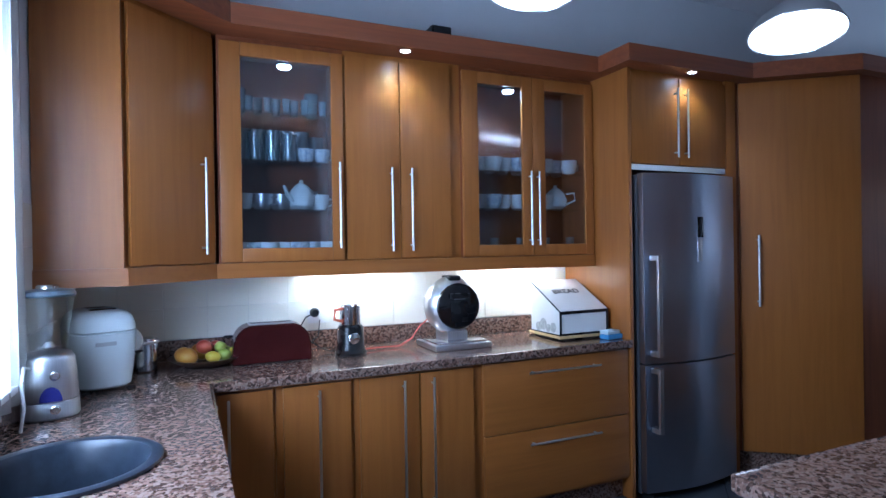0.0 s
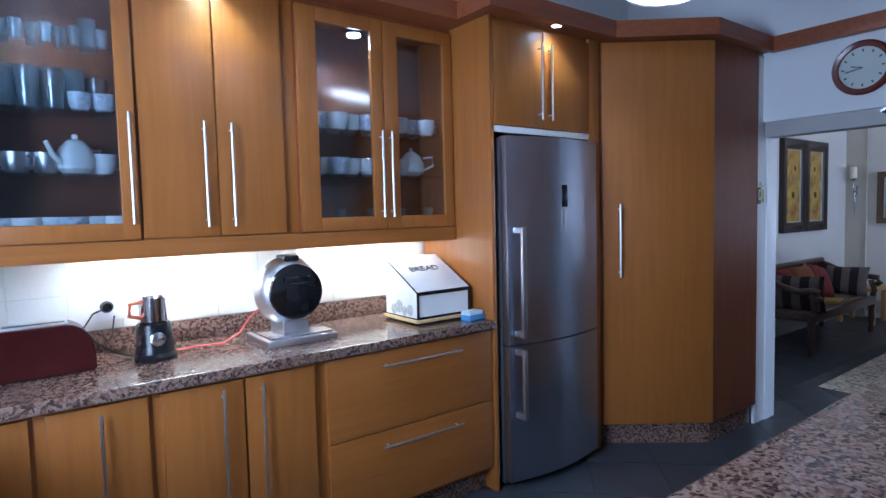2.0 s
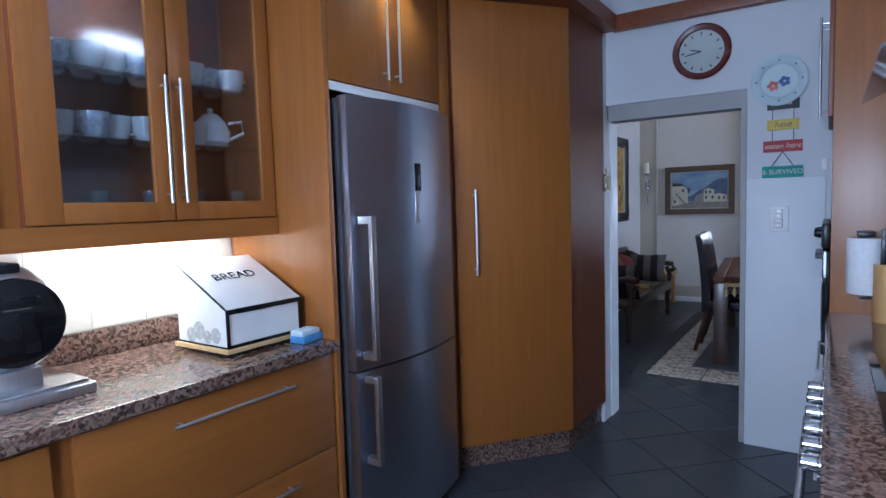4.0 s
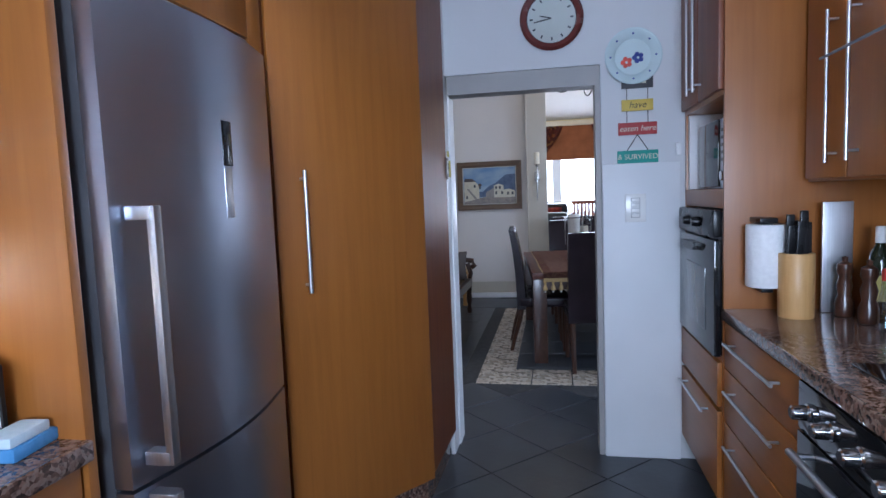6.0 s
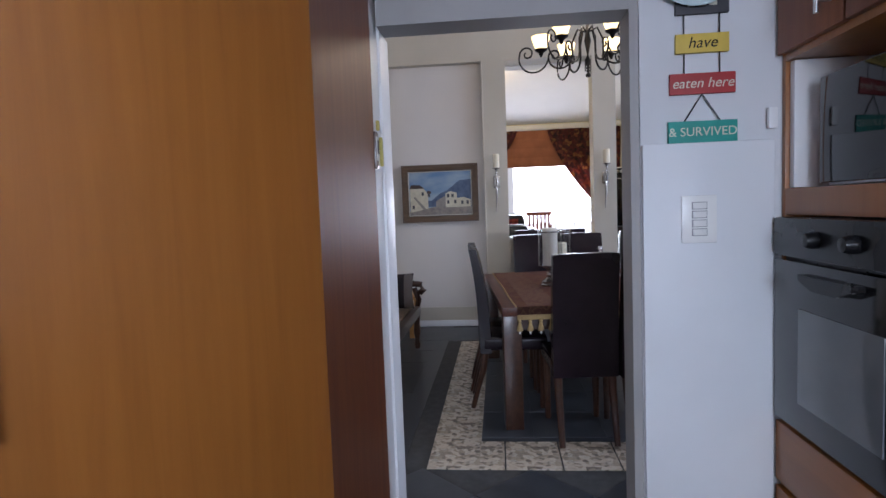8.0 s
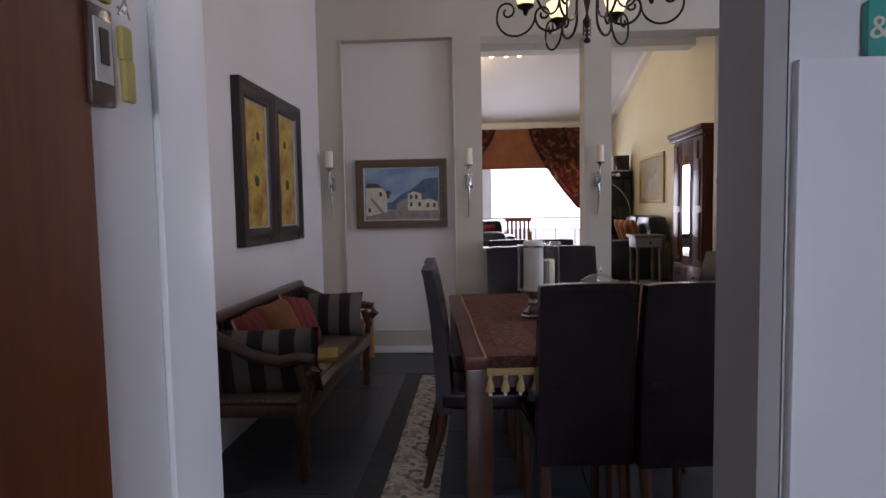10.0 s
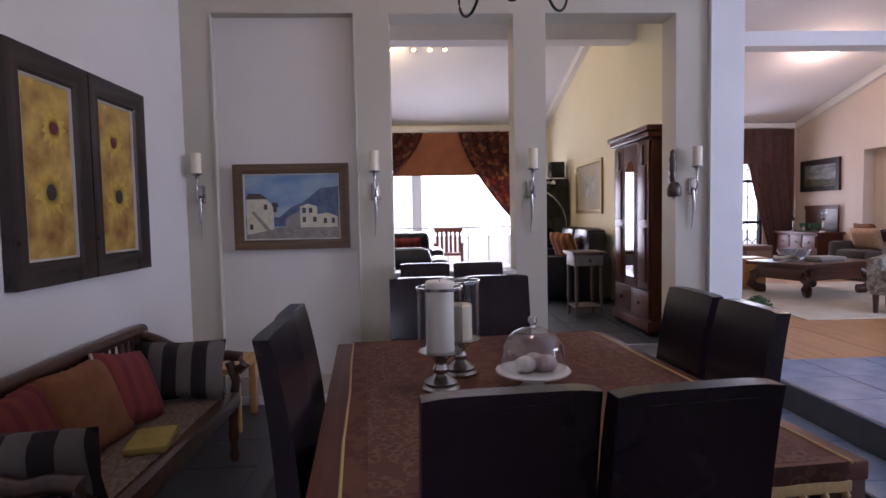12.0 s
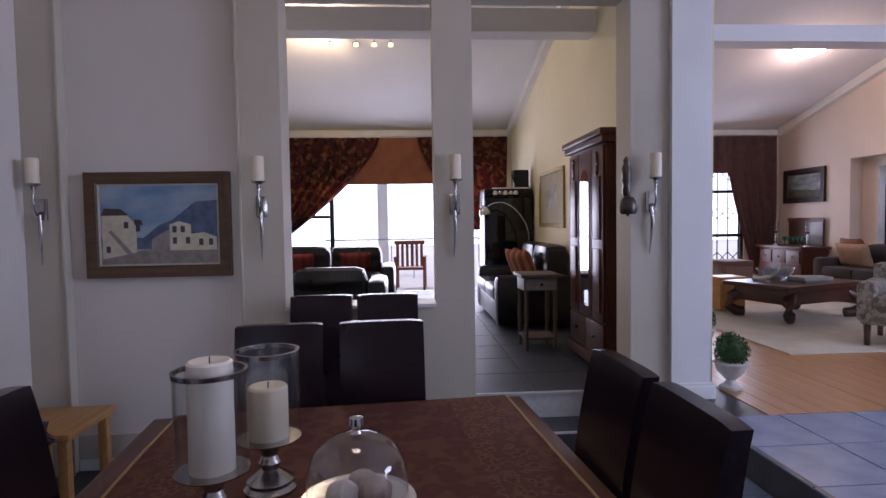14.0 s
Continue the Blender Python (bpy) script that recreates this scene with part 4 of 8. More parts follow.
for kx, kz, kh in ((6.223, 1.50, 0.05), (6.22, 1.548, 0.04), (6.184, 1.604, 0.03)):
    boxpart("trinket", GOLDP, u, kx - 0.010, 4.394, kz, kx + 0.010, 4.4035, kz + kh, bevel=0.004, label="yellow plastic trinket")
rod("ring", STEEL, u, [(6.21, 4.398, 1.60), (6.22, 4.396, 1.62), (6.232, 4.398, 1.60)], 0.0015, seg=6)
rod("hook", STEEL, u, [(6.22, 4.405, 1.612), (6.22, 4.396, 1.604), (6.22, 4.394, 1.612)], 0.002, seg=6)

# pendants
SHADE = varied("brushed_silver_shade", (0.5, 0.5, 0.5), (0.58, 0.58, 0.58), 4, 0.3, 0.9)
for x, y, z, tilt in ((4.26, 3.88, 2.345, 7), (3.15, 4.19, 2.475, 3)):
    u = thing("pendant_lamp", "silver dish pendant lamp shining white", "pendant lamp", pose(x, y, z, -tilt, tilt * 1.3, 0), "kitchen pendants")
    bm = bmesh.new()
    lathe(bm, [(0.185, 0), (0.187, 0.004), (0.16, 0.06), (0.09, 0.12), (0.05, 0.14), (0.04, 0.20), (0.035, 0.205), (0.03, 0.20), (0.042, 0.138), (0.085, 0.115), (0.155, 0.056), (0.182, 0)], 36, cap=False)
    part("shade", bm, SHADE, u)
    bm = bmesh.new()
    lathe(bm, [(0.0, 0.001), (0.12, 0.002), (0.180, 0.006)], 36, cap=False)
    part("diffuser", bm, glow("pendant_diffuser", (0.93, 0.97, 1.0), 9), u)
    c = thing("lamp_cable", "thin grey pendant cable", "cable")
    rod("cable", STEEL, c, [(x, y, z + 0.2), (x, y, H1)], 0.004)
    spot("pendant_beam", (x, y, z - 0.01), (x, y, 0), 3, 150, (0.95, 0.98, 1.0), 0.15)

# ---- things on the north worktop ----
Z = 0.921
u = thing("toaster", "dark red metal long-slot toaster on the worktop", "toaster", pose(2.255, 5.21, Z) @ Matrix.Diagonal((0.95, 1, 0.97, 1)))
bm = bmesh.new()
out = [(-0.195, 0.01), (-0.19, 0.0), (0.19, 0.0), (0.195, 0.01), (0.193, 0.08), (0.183, 0.125), (0.165, 0.158), (0.14, 0.18), (0.11, 0.19), (-0.11, 0.19), (-0.14, 0.18), (-0.165, 0.158), (-0.183, 0.125), (-0.193, 0.08)]
extrude(bm, out, "y", -0.08, 0.08)
bmesh.ops.bevel(bm, geom=list(bm.edges), offset=0.006, segments=3, affect="EDGES")
part("body", bm, varied("dark_red_enamel", (0.085, 0.016, 0.016), (0.12, 0.024, 0.022), 4, 0.2, 0.6, bumps=0), u)
boxpart("rim", STEEL, u, -0.11, -0.045, 0.188, 0.11, 0.045, 0.194, bevel=0.002)
boxpart("slot", BLACK, u, -0.10, -0.015, 0.193, 0.10, 0.015, 0.1955, bevel=0)
boxpart("lever", BLACK, u, -0.23, -0.012, 0.13, -0.185, 0.012, 0.142)
boxpart("base", BLACK, u, -0.178, -0.075, 0.0, 0.178, 0.075, 0.012)
u = thing("fruit_bowl", "dark wooden platter piled with mixed fruit", "fruit bowl", pose(1.96, 5.235, Z) @ Matrix.Diagonal((0.9, 0.9, 0.8, 1)))
bm = bmesh.new()
lathe(bm, [(0.0, 0.004), (0.08, 0.0), (0.12, 0.012), (0.185, 0.05), (0.19, 0.055), (0.18, 0.055), (0.115, 0.022), (0.0, 0.016)], 36, cap=False)
part("bowl", bm, DWOOD, u)
FR = {"mango": ((0.50, 0.16, 0.03), (0.60, 0.34, 0.05)), "lemon": ((0.62, 0.45, 0.04), (0.68, 0.52, 0.07)), "apple": ((0.34, 0.03, 0.02), (0.45, 0.10, 0.05)), "lime": ((0.32, 0.38, 0.05), (0.42, 0.48, 0.10))}
FRM = {k: varied(k + "_skin", a, b, 14, 0.35, bumps=0.1) for k, (a, b) in FR.items()}
for kind, fx, fy, fz, r, st in (("mango", -0.10, -0.03, 0.07, 0.052, 1.35), ("mango", -0.02, 0.06, 0.075, 0.05, 1.3), ("apple", -0.01, -0.01, 0.115, 0.042, 1.1), ("lemon", 0.03, -0.09, 0.065, 0.034, 1.25), ("lime", 0.09, -0.05, 0.066, 0.036, 1.1), ("lime", 0.10, 0.03, 0.07, 0.036, 1.1), ("lemon", 0.14, -0.02, 0.072, 0.03, 1.2), ("apple", 0.05, 0.05, 0.10, 0.04, 1.0), ("lime", 0.07, -0.02, 0.11, 0.033, 1.0)):
    f = thing(kind, "ripe %s lying in the fruit bowl" % kind, "fruit", pose(1.96 + fx * 0.88, 5.235 + fy * 0.88, Z + fz * 0.78, 10, 15, 40 * fx * 10) @ Matrix.Diagonal((0.82, 0.82, 0.82, 1)), "fruit in the bowl")
    bm = bmesh.new()
    n = 10
    lathe(bm, [(max(r * math.sin(math.pi * i / n), 0.0), -r * math.cos(math.pi * i / n)) for i in range(n + 1)], 16, Matrix.Diagonal((st, 1, 0.95, 1)), cap=False)
    part("flesh", bm, FRM[kind], f)
    rod("stem", DWOOD, f, [(0, 0, r * 0.9), (0.004, 0, r * 1.12)], 0.002, seg=6)
u = thing("milk_frother", "black milk frother with steel cup and red handle", "milk frother", pose(2.65, 5.18, Z))
bm = bmesh.new()
lathe(bm, [(0.08, 0.0), (0.083, 0.014), (0.072, 0.026), (0.070, 0.03), (0.066, 0.14), (0.058, 0.152), (0, 0.152)], 28)
part("base", bm, BLACK, u)
bm = bmesh.new()
lathe(bm, [(0.046, 0.152), (0.052, 0.156), (0.053, 0.25), (0.05, 0.253), (0.048, 0.248), (0.046, 0.17)], 28)
c = part("cup", bm, CHROME, u)
rod("handle", varied("orange_red_grip", (0.55, 0.10, 0.04), (0.62, 0.14, 0.06), 9, 0.4), c, [(-0.048, -0.02, 0.238), (-0.088, -0.034, 0.235), (-0.092, -0.035, 0.188), (-0.05, -0.02, 0.175)], 0.008)
bm = bmesh.new()
lathe(bm, [(0.028, 0), (0.028, 0.008), (0.018, 0.014), (0, 0.014)], 24, pose(0, -0.066, 0.09, 90))
d = part("dial", bm, CHROME, u)
u = thing("wall_socket", "white double wall socket with black plug", "socket")
boxpart("plate", WHITE, u, 2.48, 5.436, 1.06, 2.60, 5.444, 1.14)
bm = bmesh.new()
lathe(bm, [(0.025, 0), (0.026, 0.02), (0.018, 0.035), (0, 0.036)], 16, pose(2.515, 5.436, 1.12, 90))
part("plug", bm, BLACK, u)
u = thing("power_cable", "loose black appliance cable on the wall", "cable")
rod("cord", BLACK, u, [(2.515, 5.41, 1.12), (2.46, 5.39, 1.10), (2.42, 5.35, 1.05), (2.46, 5.33, 0.99), (2.52, 5.32, 0.945), (2.56, 5.28, 0.93), (2.59, 5.24, 0.932)], 0.004)
rod("cord", BLACK, u, [(2.54, 5.41, 1.08), (2.52, 5.36, 1.0), (2.46, 5.34, 0.96), (2.44, 5.28, 0.94)], 0.003)
u = thing("power_cable", "thin red cable lying along the worktop", "cable")
rod("cord", varied("red_cable", (0.45, 0.05, 0.04), (0.52, 0.07, 0.05), 9, 0.4), u, [(2.72, 5.22, 0.932), (2.82, 5.25, 0.930), (2.94, 5.24, 0.930), (3.02, 5.27, 0.96), (3.08, 5.30, 1.02), (3.14, 5.33, 1.05)], 0.004)
u = thing("coffee_machine", "round silver and black capsule coffee machine", "coffee machine", pose(3.22, 5.17, Z))
bm = bmesh.new()
n = 18
lathe(bm, [(0.158 * math.sin(math.pi * i / n) ** 0.75, -0.10 * math.cos(math.pi * i / n)) for i in range(n + 1)], 40, pose(0, 0, 0.225, 90), cap=False)
part("body", bm, STEEL, u)
bm = bmesh.new()
lathe(bm, [(0.125, 0.088), (0.122, 0.104), (0.10, 0.108), (0.0, 0.108)], 40, pose(0, 0, 0.225, 90), cap=False)
f = part("front", bm, BGLASS, u, "glossy black round front")
boxpart("spout", BLACK, f, -0.055, -0.135, 0.27, 0.055, -0.10, 0.295)
boxpart("emblem", CHROME, f, -0.035, -0.112, 0.262, 0.035, -0.107, 0.266, bevel=0)
boxpart("tray_back", BLACK, f, -0.05, -0.112, 0.14, 0.05, -0.108, 0.25)
boxpart("top_latch", BLACK, u, -0.035, -0.06, 0.36, 0.035, 0.05, 0.388, bevel=0.008)
boxpart("base", STEEL, u, -0.06, -0.08, 0.040, 0.06, 0.08, 0.09)
boxpart("drawer", STEEL, u, -0.165, -0.165, 0.0, 0.165, 0.12, 0.030, label="flat silver capsule drawer under the machine", bevel=0.006)
boxpart("drip_tray", CHROME, u, -0.150, -0.150, 0.030, 0.150, 0.11, 0.042, bevel=0.005)
u = thing("bread_box", "white sloped bread bin with black trim on board", "bread bin", pose(3.98, 5.13, Z, 0, 0, 0))
bm = bmesh.new()
extrude(bm, [(-0.15, 0.03), (-0.15, 0.165), (0.15, 0.325), (0.15, 0.03)], "x", -0.165, 0.165)
part("body", bm, varied("white_enamel_tin", (0.70, 0.70, 0.68), (0.78, 0.78, 0.76), 5, 0.2, bumps=0), u, smooth=False)
bm = bmesh.new()
for b in ((-0.17, -0.156, 0.028, 0.17, -0.15, 0.04), (-0.17, -0.156, 0.15, 0.17, -0.15, 0.168), (-0.17, -0.156, 0.04, -0.16, -0.15, 0.15), (0.16, -0.156, 0.04, 0.17, -0.15, 0.15), (-0.17, -0.15, 0.024, -0.166, 0.15, 0.034)):
    box(bm, *b)
for sx in (-0.168, 0.168):
    tube(bm, [(sx, -0.152, 0.165), (sx, 0.15, 0.327)], 0.004, 6)
    tube(bm, [(sx, -0.152, 0.03), (sx, -0.152, 0.165)], 0.004, 6)
part("trim", bm, BLACK, u, "black edge trim")
slope = math.degrees(math.atan2(0.16, 0.30))
lid = boxpart("lid", CREAM, u, -0.166, 0.0, 0.0, 0.166, 0.34, 0.005, bevel=0.001, m=pose(0, -0.152, 0.1655, slope))
lettering("lettering", "BREAD", 0.062, pose(0, 0.20, 0.0062), BLACK, lid)
for k, (py, pz, s) in enumerate(((-0.08, 0.07, 0.03), (-0.03, 0.06, 0.025), (0.02, 0.08, 0.035), (0.07, 0.06, 0.03))):
    bm = bmesh.new()
    lathe(bm, [(s, 0.166), (0.0, 0.1665)], 10, pose(0, py, pz, 0, -90, 0), cap=False)
    part("leaf_print", bm, varied("grey_print", (0.25, 0.26, 0.25), (0.5, 0.5, 0.48), 60, 0.4), u)
boxpart("board", wood("pale_board", (0.45, 0.30, 0.12), (0.52, 0.36, 0.16), (0.58, 0.42, 0.2), 0.5, "x"), u, -0.18, -0.165, 0.012, 0.18, 0.16, 0.028, label="pale wooden board below")
boxpart("foot", BLACK, u, -0.15, -0.14, 0.0, 0.15, 0.13, 0.012)
u = thing("sponge", "blue and white cleaning sponges stacked", "sponge", pose(4.125, 4.92, Z, 0, 0, 8))
boxpart("sponge_block", varied("blue_sponge", (0.06, 0.22, 0.46), (0.10, 0.28, 0.54), 40, 0.9, bumps=0.6, fine=90), u, -0.06, -0.035, 0.0, 0.06, 0.035, 0.028, bevel=0.006)
boxpart("white_pad", varied("pale_sponge", (0.5, 0.62, 0.68), (0.6, 0.7, 0.76), 40, 0.9, bumps=0.6, fine=90), u, -0.06, -0.03, 0.028, 0.045, 0.032, 0.05, bevel=0.006)

u = thing("bread_maker", "white rounded bread maker with lid", "bread maker", pose(1.545, 4.99, Z, 0, 0, 20))
BMW = varied("glossy_white_plastic", (0.66, 0.72, 0.74), (0.73, 0.79, 0.81), 3, 0.2, bumps=0)
bm = bmesh.new()
loft(bm, [(0.092, 0.145, 0.012), (0.102, 0.158, 0.022), (0.110, 0.172, 0.09), (0.118, 0.183, 0.19), (0.119, 0.185, 0.228), (0.115, 0.181, 0.233)])
part("body", bm, BMW, u)
bm = bmesh.new()
loft(bm, [(0.115, 0.181, 0.234), (0.119, 0.185, 0.239), (0.117, 0.181, 0.262), (0.108, 0.168, 0.288), (0.092, 0.148, 0.305), (0.068, 0.12, 0.315), (0.03, 0.07, 0.319)])
l = part("lid", bm, BMW, u)
boxpart("vent", BLACK, l, -0.045, -0.09, 0.310, 0.045, -0.05, 0.321)
boxpart("window", BGLASS, l, -0.035, 0.01, 0.314, 0.035, 0.07, 0.3215, bevel=0.004)
boxpart("marking", varied("grey_marking", (0.4, 0.42, 0.44), (0.46, 0.48, 0.5), 9, 0.5), u, -0.05, -0.187, 0.185, 0.02, -0.178, 0.20, bevel=0)
for sx in (-0.08, 0.08):
    for sy in (-0.14, 0.14):
        boxpart("foot", BLACK, u, sx - 0.015, sy - 0.015, 0, sx + 0.015, sy + 0.015, 0.012)
u = thing("canister", "small steel canister with clip lid", "canister", pose(1.70, 5.23, Z))
bm = bmesh.new()
lathe(bm, [(0.05, 0), (0.054, 0.005), (0.054, 0.12), (0.05, 0.13), (0.054, 0.135), (0.05, 0.15), (0, 0.155)], 28)
part("body", bm, CHROME, u)
bm = bmesh.new()
lathe(bm, [(0.058, 0.128), (0.06, 0.134), (0.058, 0.14)], 28, cap=False)
part("clip", bm, STEEL, u)
u = thing("egg_timer", "small white round dial leaning by the canister", "timer", pose(1.635, 5.17, Z + 0.15, 70, 0, 20))
bm = bmesh.new()
lathe(bm, [(0.0, 0), (0.06, 0), (0.062, 0.01), (0.055, 0.02), (0, 0.022)], 28)
part("dial", bm, CREAM, u)
bm = bmesh.new()
lathe(bm, [(0.012, 0.022), (0.01, 0.03), (0, 0.03)], 14)
part("knob", bm, BLACK, u)
boxpart("stand", BLACK, u, -0.05, -0.055, -0.02, 0.05, -0.05, 0.02)
u = thing("blender", "silver jug blender with clear glass jug", "blender", pose(1.45, 4.585, Z, 0, 0, 12))
bm = bmesh.new()
loft(bm, [(0.082, 0.092, 0.0), (0.088, 0.098, 0.006), (0.086, 0.096, 0.055), (0.084, 0.094, 0.058)], 36, 2.6)
part("foot_ring", bm, STEEL, u)
bm = bmesh.new()
loft(bm, [(0.084, 0.094, 0.060), (0.085, 0.095, 0.064), (0.080, 0.088, 0.15), (0.075, 0.083, 0.195), (0.066, 0.074, 0.208), (0.05, 0.055, 0.214)], 36, 2.6)
b_ = part("base", bm, STEEL, u)
bm = bmesh.new()
extrude(bm, [(0.032 * math.cos(math.pi * k / 14), 0.062 + 0.048 * math.sin(math.pi * k / 14)) for k in range(15)], "y", -0.099, -0.086)
part("dial", bm, varied("blue_dial", (0.02, 0.02, 0.14), (0.03, 0.03, 0.18), 6, 0.2), b_, "deep blue half-round control")
for kz in (0.036, 0.145):
    bm = bmesh.new()
    lathe(bm, [(0.016, 0), (0.015, 0.012), (0.011, 0.016), (0, 0.016)], 18, pose(0.012, -0.086 if kz > 0.1 else -0.094, kz, 90))
    part("knob", bm, CHROME, b_)
bm = bmesh.new()
for v in lathe(bm, [(0.052, 0.216), (0.055, 0.224), (0.062, 0.30), (0.072, 0.375), (0.080, 0.402), (0.077, 0.402), (0.069, 0.375), (0.059, 0.30), (0.051, 0.228), (0.0, 0.224)], 48, cap=False):
    a = math.atan2(v.co.y, v.co.x)
    f = 1 + 0.018 * math.cos(8 * a)
    v.co.x, v.co.y = v.co.x * f, v.co.y * f
j = part("jug", bm, TGLASS, u, "clear ribbed glass jug")
bm = bmesh.new()
lathe(bm, [(0.040, 0.226), (0.020, 0.230), (0.010, 0.245), (0.0, 0.247)], 16)
part("blade_hub", bm, STEEL, j)
bm = bmesh.new()
lathe(bm, [(0.080, 0.400), (0.083, 0.408), (0.076, 0.420), (0.045, 0.426), (0.0, 0.427)], 32)
l = part("lid", bm, varied("grey_blue_lid", (0.05, 0.07, 0.09), (0.08, 0.10, 0.12), 6, 0.3), u)
bm = bmesh.new()
lathe(bm, [(0.034, 0.426), (0.034, 0.434), (0.028, 0.440), (0.0, 0.442)], 24)
part("cap", bm, CHROME, l)
rod("cord", WHITE, u, [(-0.05, -0.06, 0.17), (-0.07, -0.12, 0.185), (-0.075, -0.17, 0.15), (-0.07, -0.19, 0.07), (-0.08, -0.21, 0.006)], 0.005)
for x in (3.2, 2.02):
    u = thing("small_speaker", "small black cube speaker on top of cabinets", "speaker", pose(x, 5.25 if x > 3 else 5.1, 2.5))
    boxpart("cabinet", BLACK, u, -0.06, -0.06, 0, 0.06, 0.06, 0.2, bevel=0.01)
    boxpart("grille", varied("speaker_cloth", (0.01, 0.01, 0.011), (0.016, 0.016, 0.018), 90, 0.9), u, -0.05, -0.064, 0.01, 0.05, -0.06, 0.19)

# crockery behind the glass
CUP = [(0.020, 0), (0.026, 0.004), (0.036, 0.03), (0.039, 0.062), (0.036, 0.062), (0.03, 0.03), (0.0, 0.008)]
PALEG = clear("pale_glassware", 0.12, (0.80, 0.86, 0.90), 0.28)
nt = PALEG.node_tree
cut_glass, film_ = nt.nodes.new("ShaderNodeMixShader"), nt.nodes.new("ShaderNodeBsdfTranslucent")
film_.inputs["Color"].default_value = (0.72, 0.80, 0.84, 1)
cut_glass.inputs[0].default_value = 0.32
nt.links.new(nt.nodes["Material Output"].inputs["Surface"].links[0].from_socket, cut_glass.inputs[1])
nt.links.new(film_.outputs[0], cut_glass.inputs[2])
nt.links.new(cut_glass.outputs[0], nt.nodes["Material Output"].inputs["Surface"])
GLS = [(0.024, 0), (0.026, 0.003), (0.033, 0.12), (0.031, 0.12), (0.024, 0.008), (0.0, 0.006)]


def piece(kind, x, y, z, s=1.0, mat=CREAM):
    u = thing(kind, {"tea_cup": "white patterned china cup on a shelf", "drinking_glass": "clear drinking glass on a glass shelf", "teapot": "white china teapot with curved handle", "mug": "white mug with printed band"}[kind], kind.replace("_", " "), pose(x, y, z, 0, 0, 40 * math.sin(x * 50)), "crockery in the glass cabinets")
    bm = bmesh.new()
    if kind == "teapot":
        lathe(bm, [(0.04, 0), (0.065, 0.02), (0.072, 0.06), (0.055, 0.10), (0.04, 0.115), (0, 0.12)], 20)
        part("body", bm, mat, u)
        bm = bmesh.new()
        lathe(bm, [(0.042, 0.114), (0.03, 0.128), (0.01, 0.134), (0.012, 0.15), (0, 0.155)], 16)
        part("lid", bm, mat, u)
        rod("handle", mat, u, [(0.065, 0, 0.095), (0.115, 0, 0.10), (0.12, 0, 0.055), (0.065, 0, 0.03)], 0.007)
        rod("spout", mat, u, [(-0.06, 0, 0.04), (-0.10, 0, 0.07), (-0.125, 0, 0.115)], 0.013, taper=0.008)
    else:
        lathe(bm, [(r * s, h * s) for r, h in (GLS if kind == "drinking_glass" else CUP)], 14, cap=False)
        part("body", bm, mat, u)
        if kind != "drinking_glass":
            rod("handle", mat, u, [(0.036 * s, 0, 0.05 * s), (0.058 * s, 0, 0.045 * s), (0.055 * s, 0, 0.022 * s), (0.03 * s, 0, 0.018 * s)], 0.004 * s, seg=6)


BLUEW = varied("blue_patterned_china", (0.30, 0.36, 0.48), (0.76, 0.76, 0.74), 55, 0.15, bumps=0)
rng = random.Random(8)
for i in range(7):
    piece("mug", 2.11 + i * 0.073, 5.20 + 0.02 * (i % 2), 1.42, 1.35, BLUEW if i % 3 == 1 else CREAM)
for i, k in enumerate(("mug", "tea_cup", "tea_cup", "teapot", "tea_cup")):
    piece(k, 2.14 + i * 0.095, 5.26, 1.668, 1.25 if k != "teapot" else 1, STEEL if i in (1, 2) else CREAM)
for i in range(6):
    piece("drinking_glass" if i < 4 else "mug", 2.12 + i * 0.082, 5.24, 1.908, 1.15 if i < 4 else 1.1, PALEG if i < 4 else BLUEW)
for i in range(5):
    piece("drinking_glass", 2.13 + i * 0.09, 5.30, 2.148, 0.7 if i % 4 else 1.05, PALEG)
    piece("drinking_glass", 2.17 + i * 0.09, 5.22, 2.148, 0.6, PALEG)
    piece("drinking_glass", 2.15 + i * 0.07, 5.30, 1.908, 1.35, PALEG)
    piece("drinking_glass", 2.16 + i * 0.09, 5.36, 1.908, 1.25, PALEG)
    piece("tea_cup", 2.15 + i * 0.09, 5.37, 1.668, 1.3, CREAM)
for i in range(8):
    piece("tea_cup", 3.38 + i * 0.1, 5.37, 1.908, 1.3, CREAM if i % 3 else BLUEW)
    piece("tea_cup", 3.38 + i * 0.1, 5.37, 1.688, 1.3, CREAM)
for z, pat in ((1.42, 0), (1.688, 1), (1.908, 2)):
    for i in range(9):
        x = 3.36 + i * 0.09
        if pat == 1 and i == 7:
            piece("teapot", x, 5.26, z)
        elif pat == 1 and i == 8 or pat == 0 and i % 2:
            continue
        else:
            piece("drinking_glass" if pat == 0 else "tea_cup", x, 5.24 + 0.04 * (i % 2), z, 0.8 if pat == 0 else 1.35, PALEG if pat == 0 else BLUEW if (i + pat) % 3 == 0 else CREAM)

# kitchen window, curtain
u = tagged(new("window_1"), "white framed kitchen window above the sink", "window", "", "structure")
bm = bmesh.new()
for b in ((1.16, 2.0, 1.06, 1.22, 4.42, 1.11), (1.16, 2.0, 2.2, 1.22, 4.42, 2.25), (1.16, 2.0, 1.11, 1.22, 2.05, 2.2), (1.16, 4.37, 1.11, 1.22, 4.42, 2.2), (1.16, 3.18, 1.11, 1.22, 3.24, 2.2)):
    box(bm, *b)
part("window_frame", bm, WHITE, u)
g = boxpart("pane", PANE, u, 1.185, 2.05, 1.11, 1.19, 4.37, 2.2, bevel=0)
g.visible_shadow = False
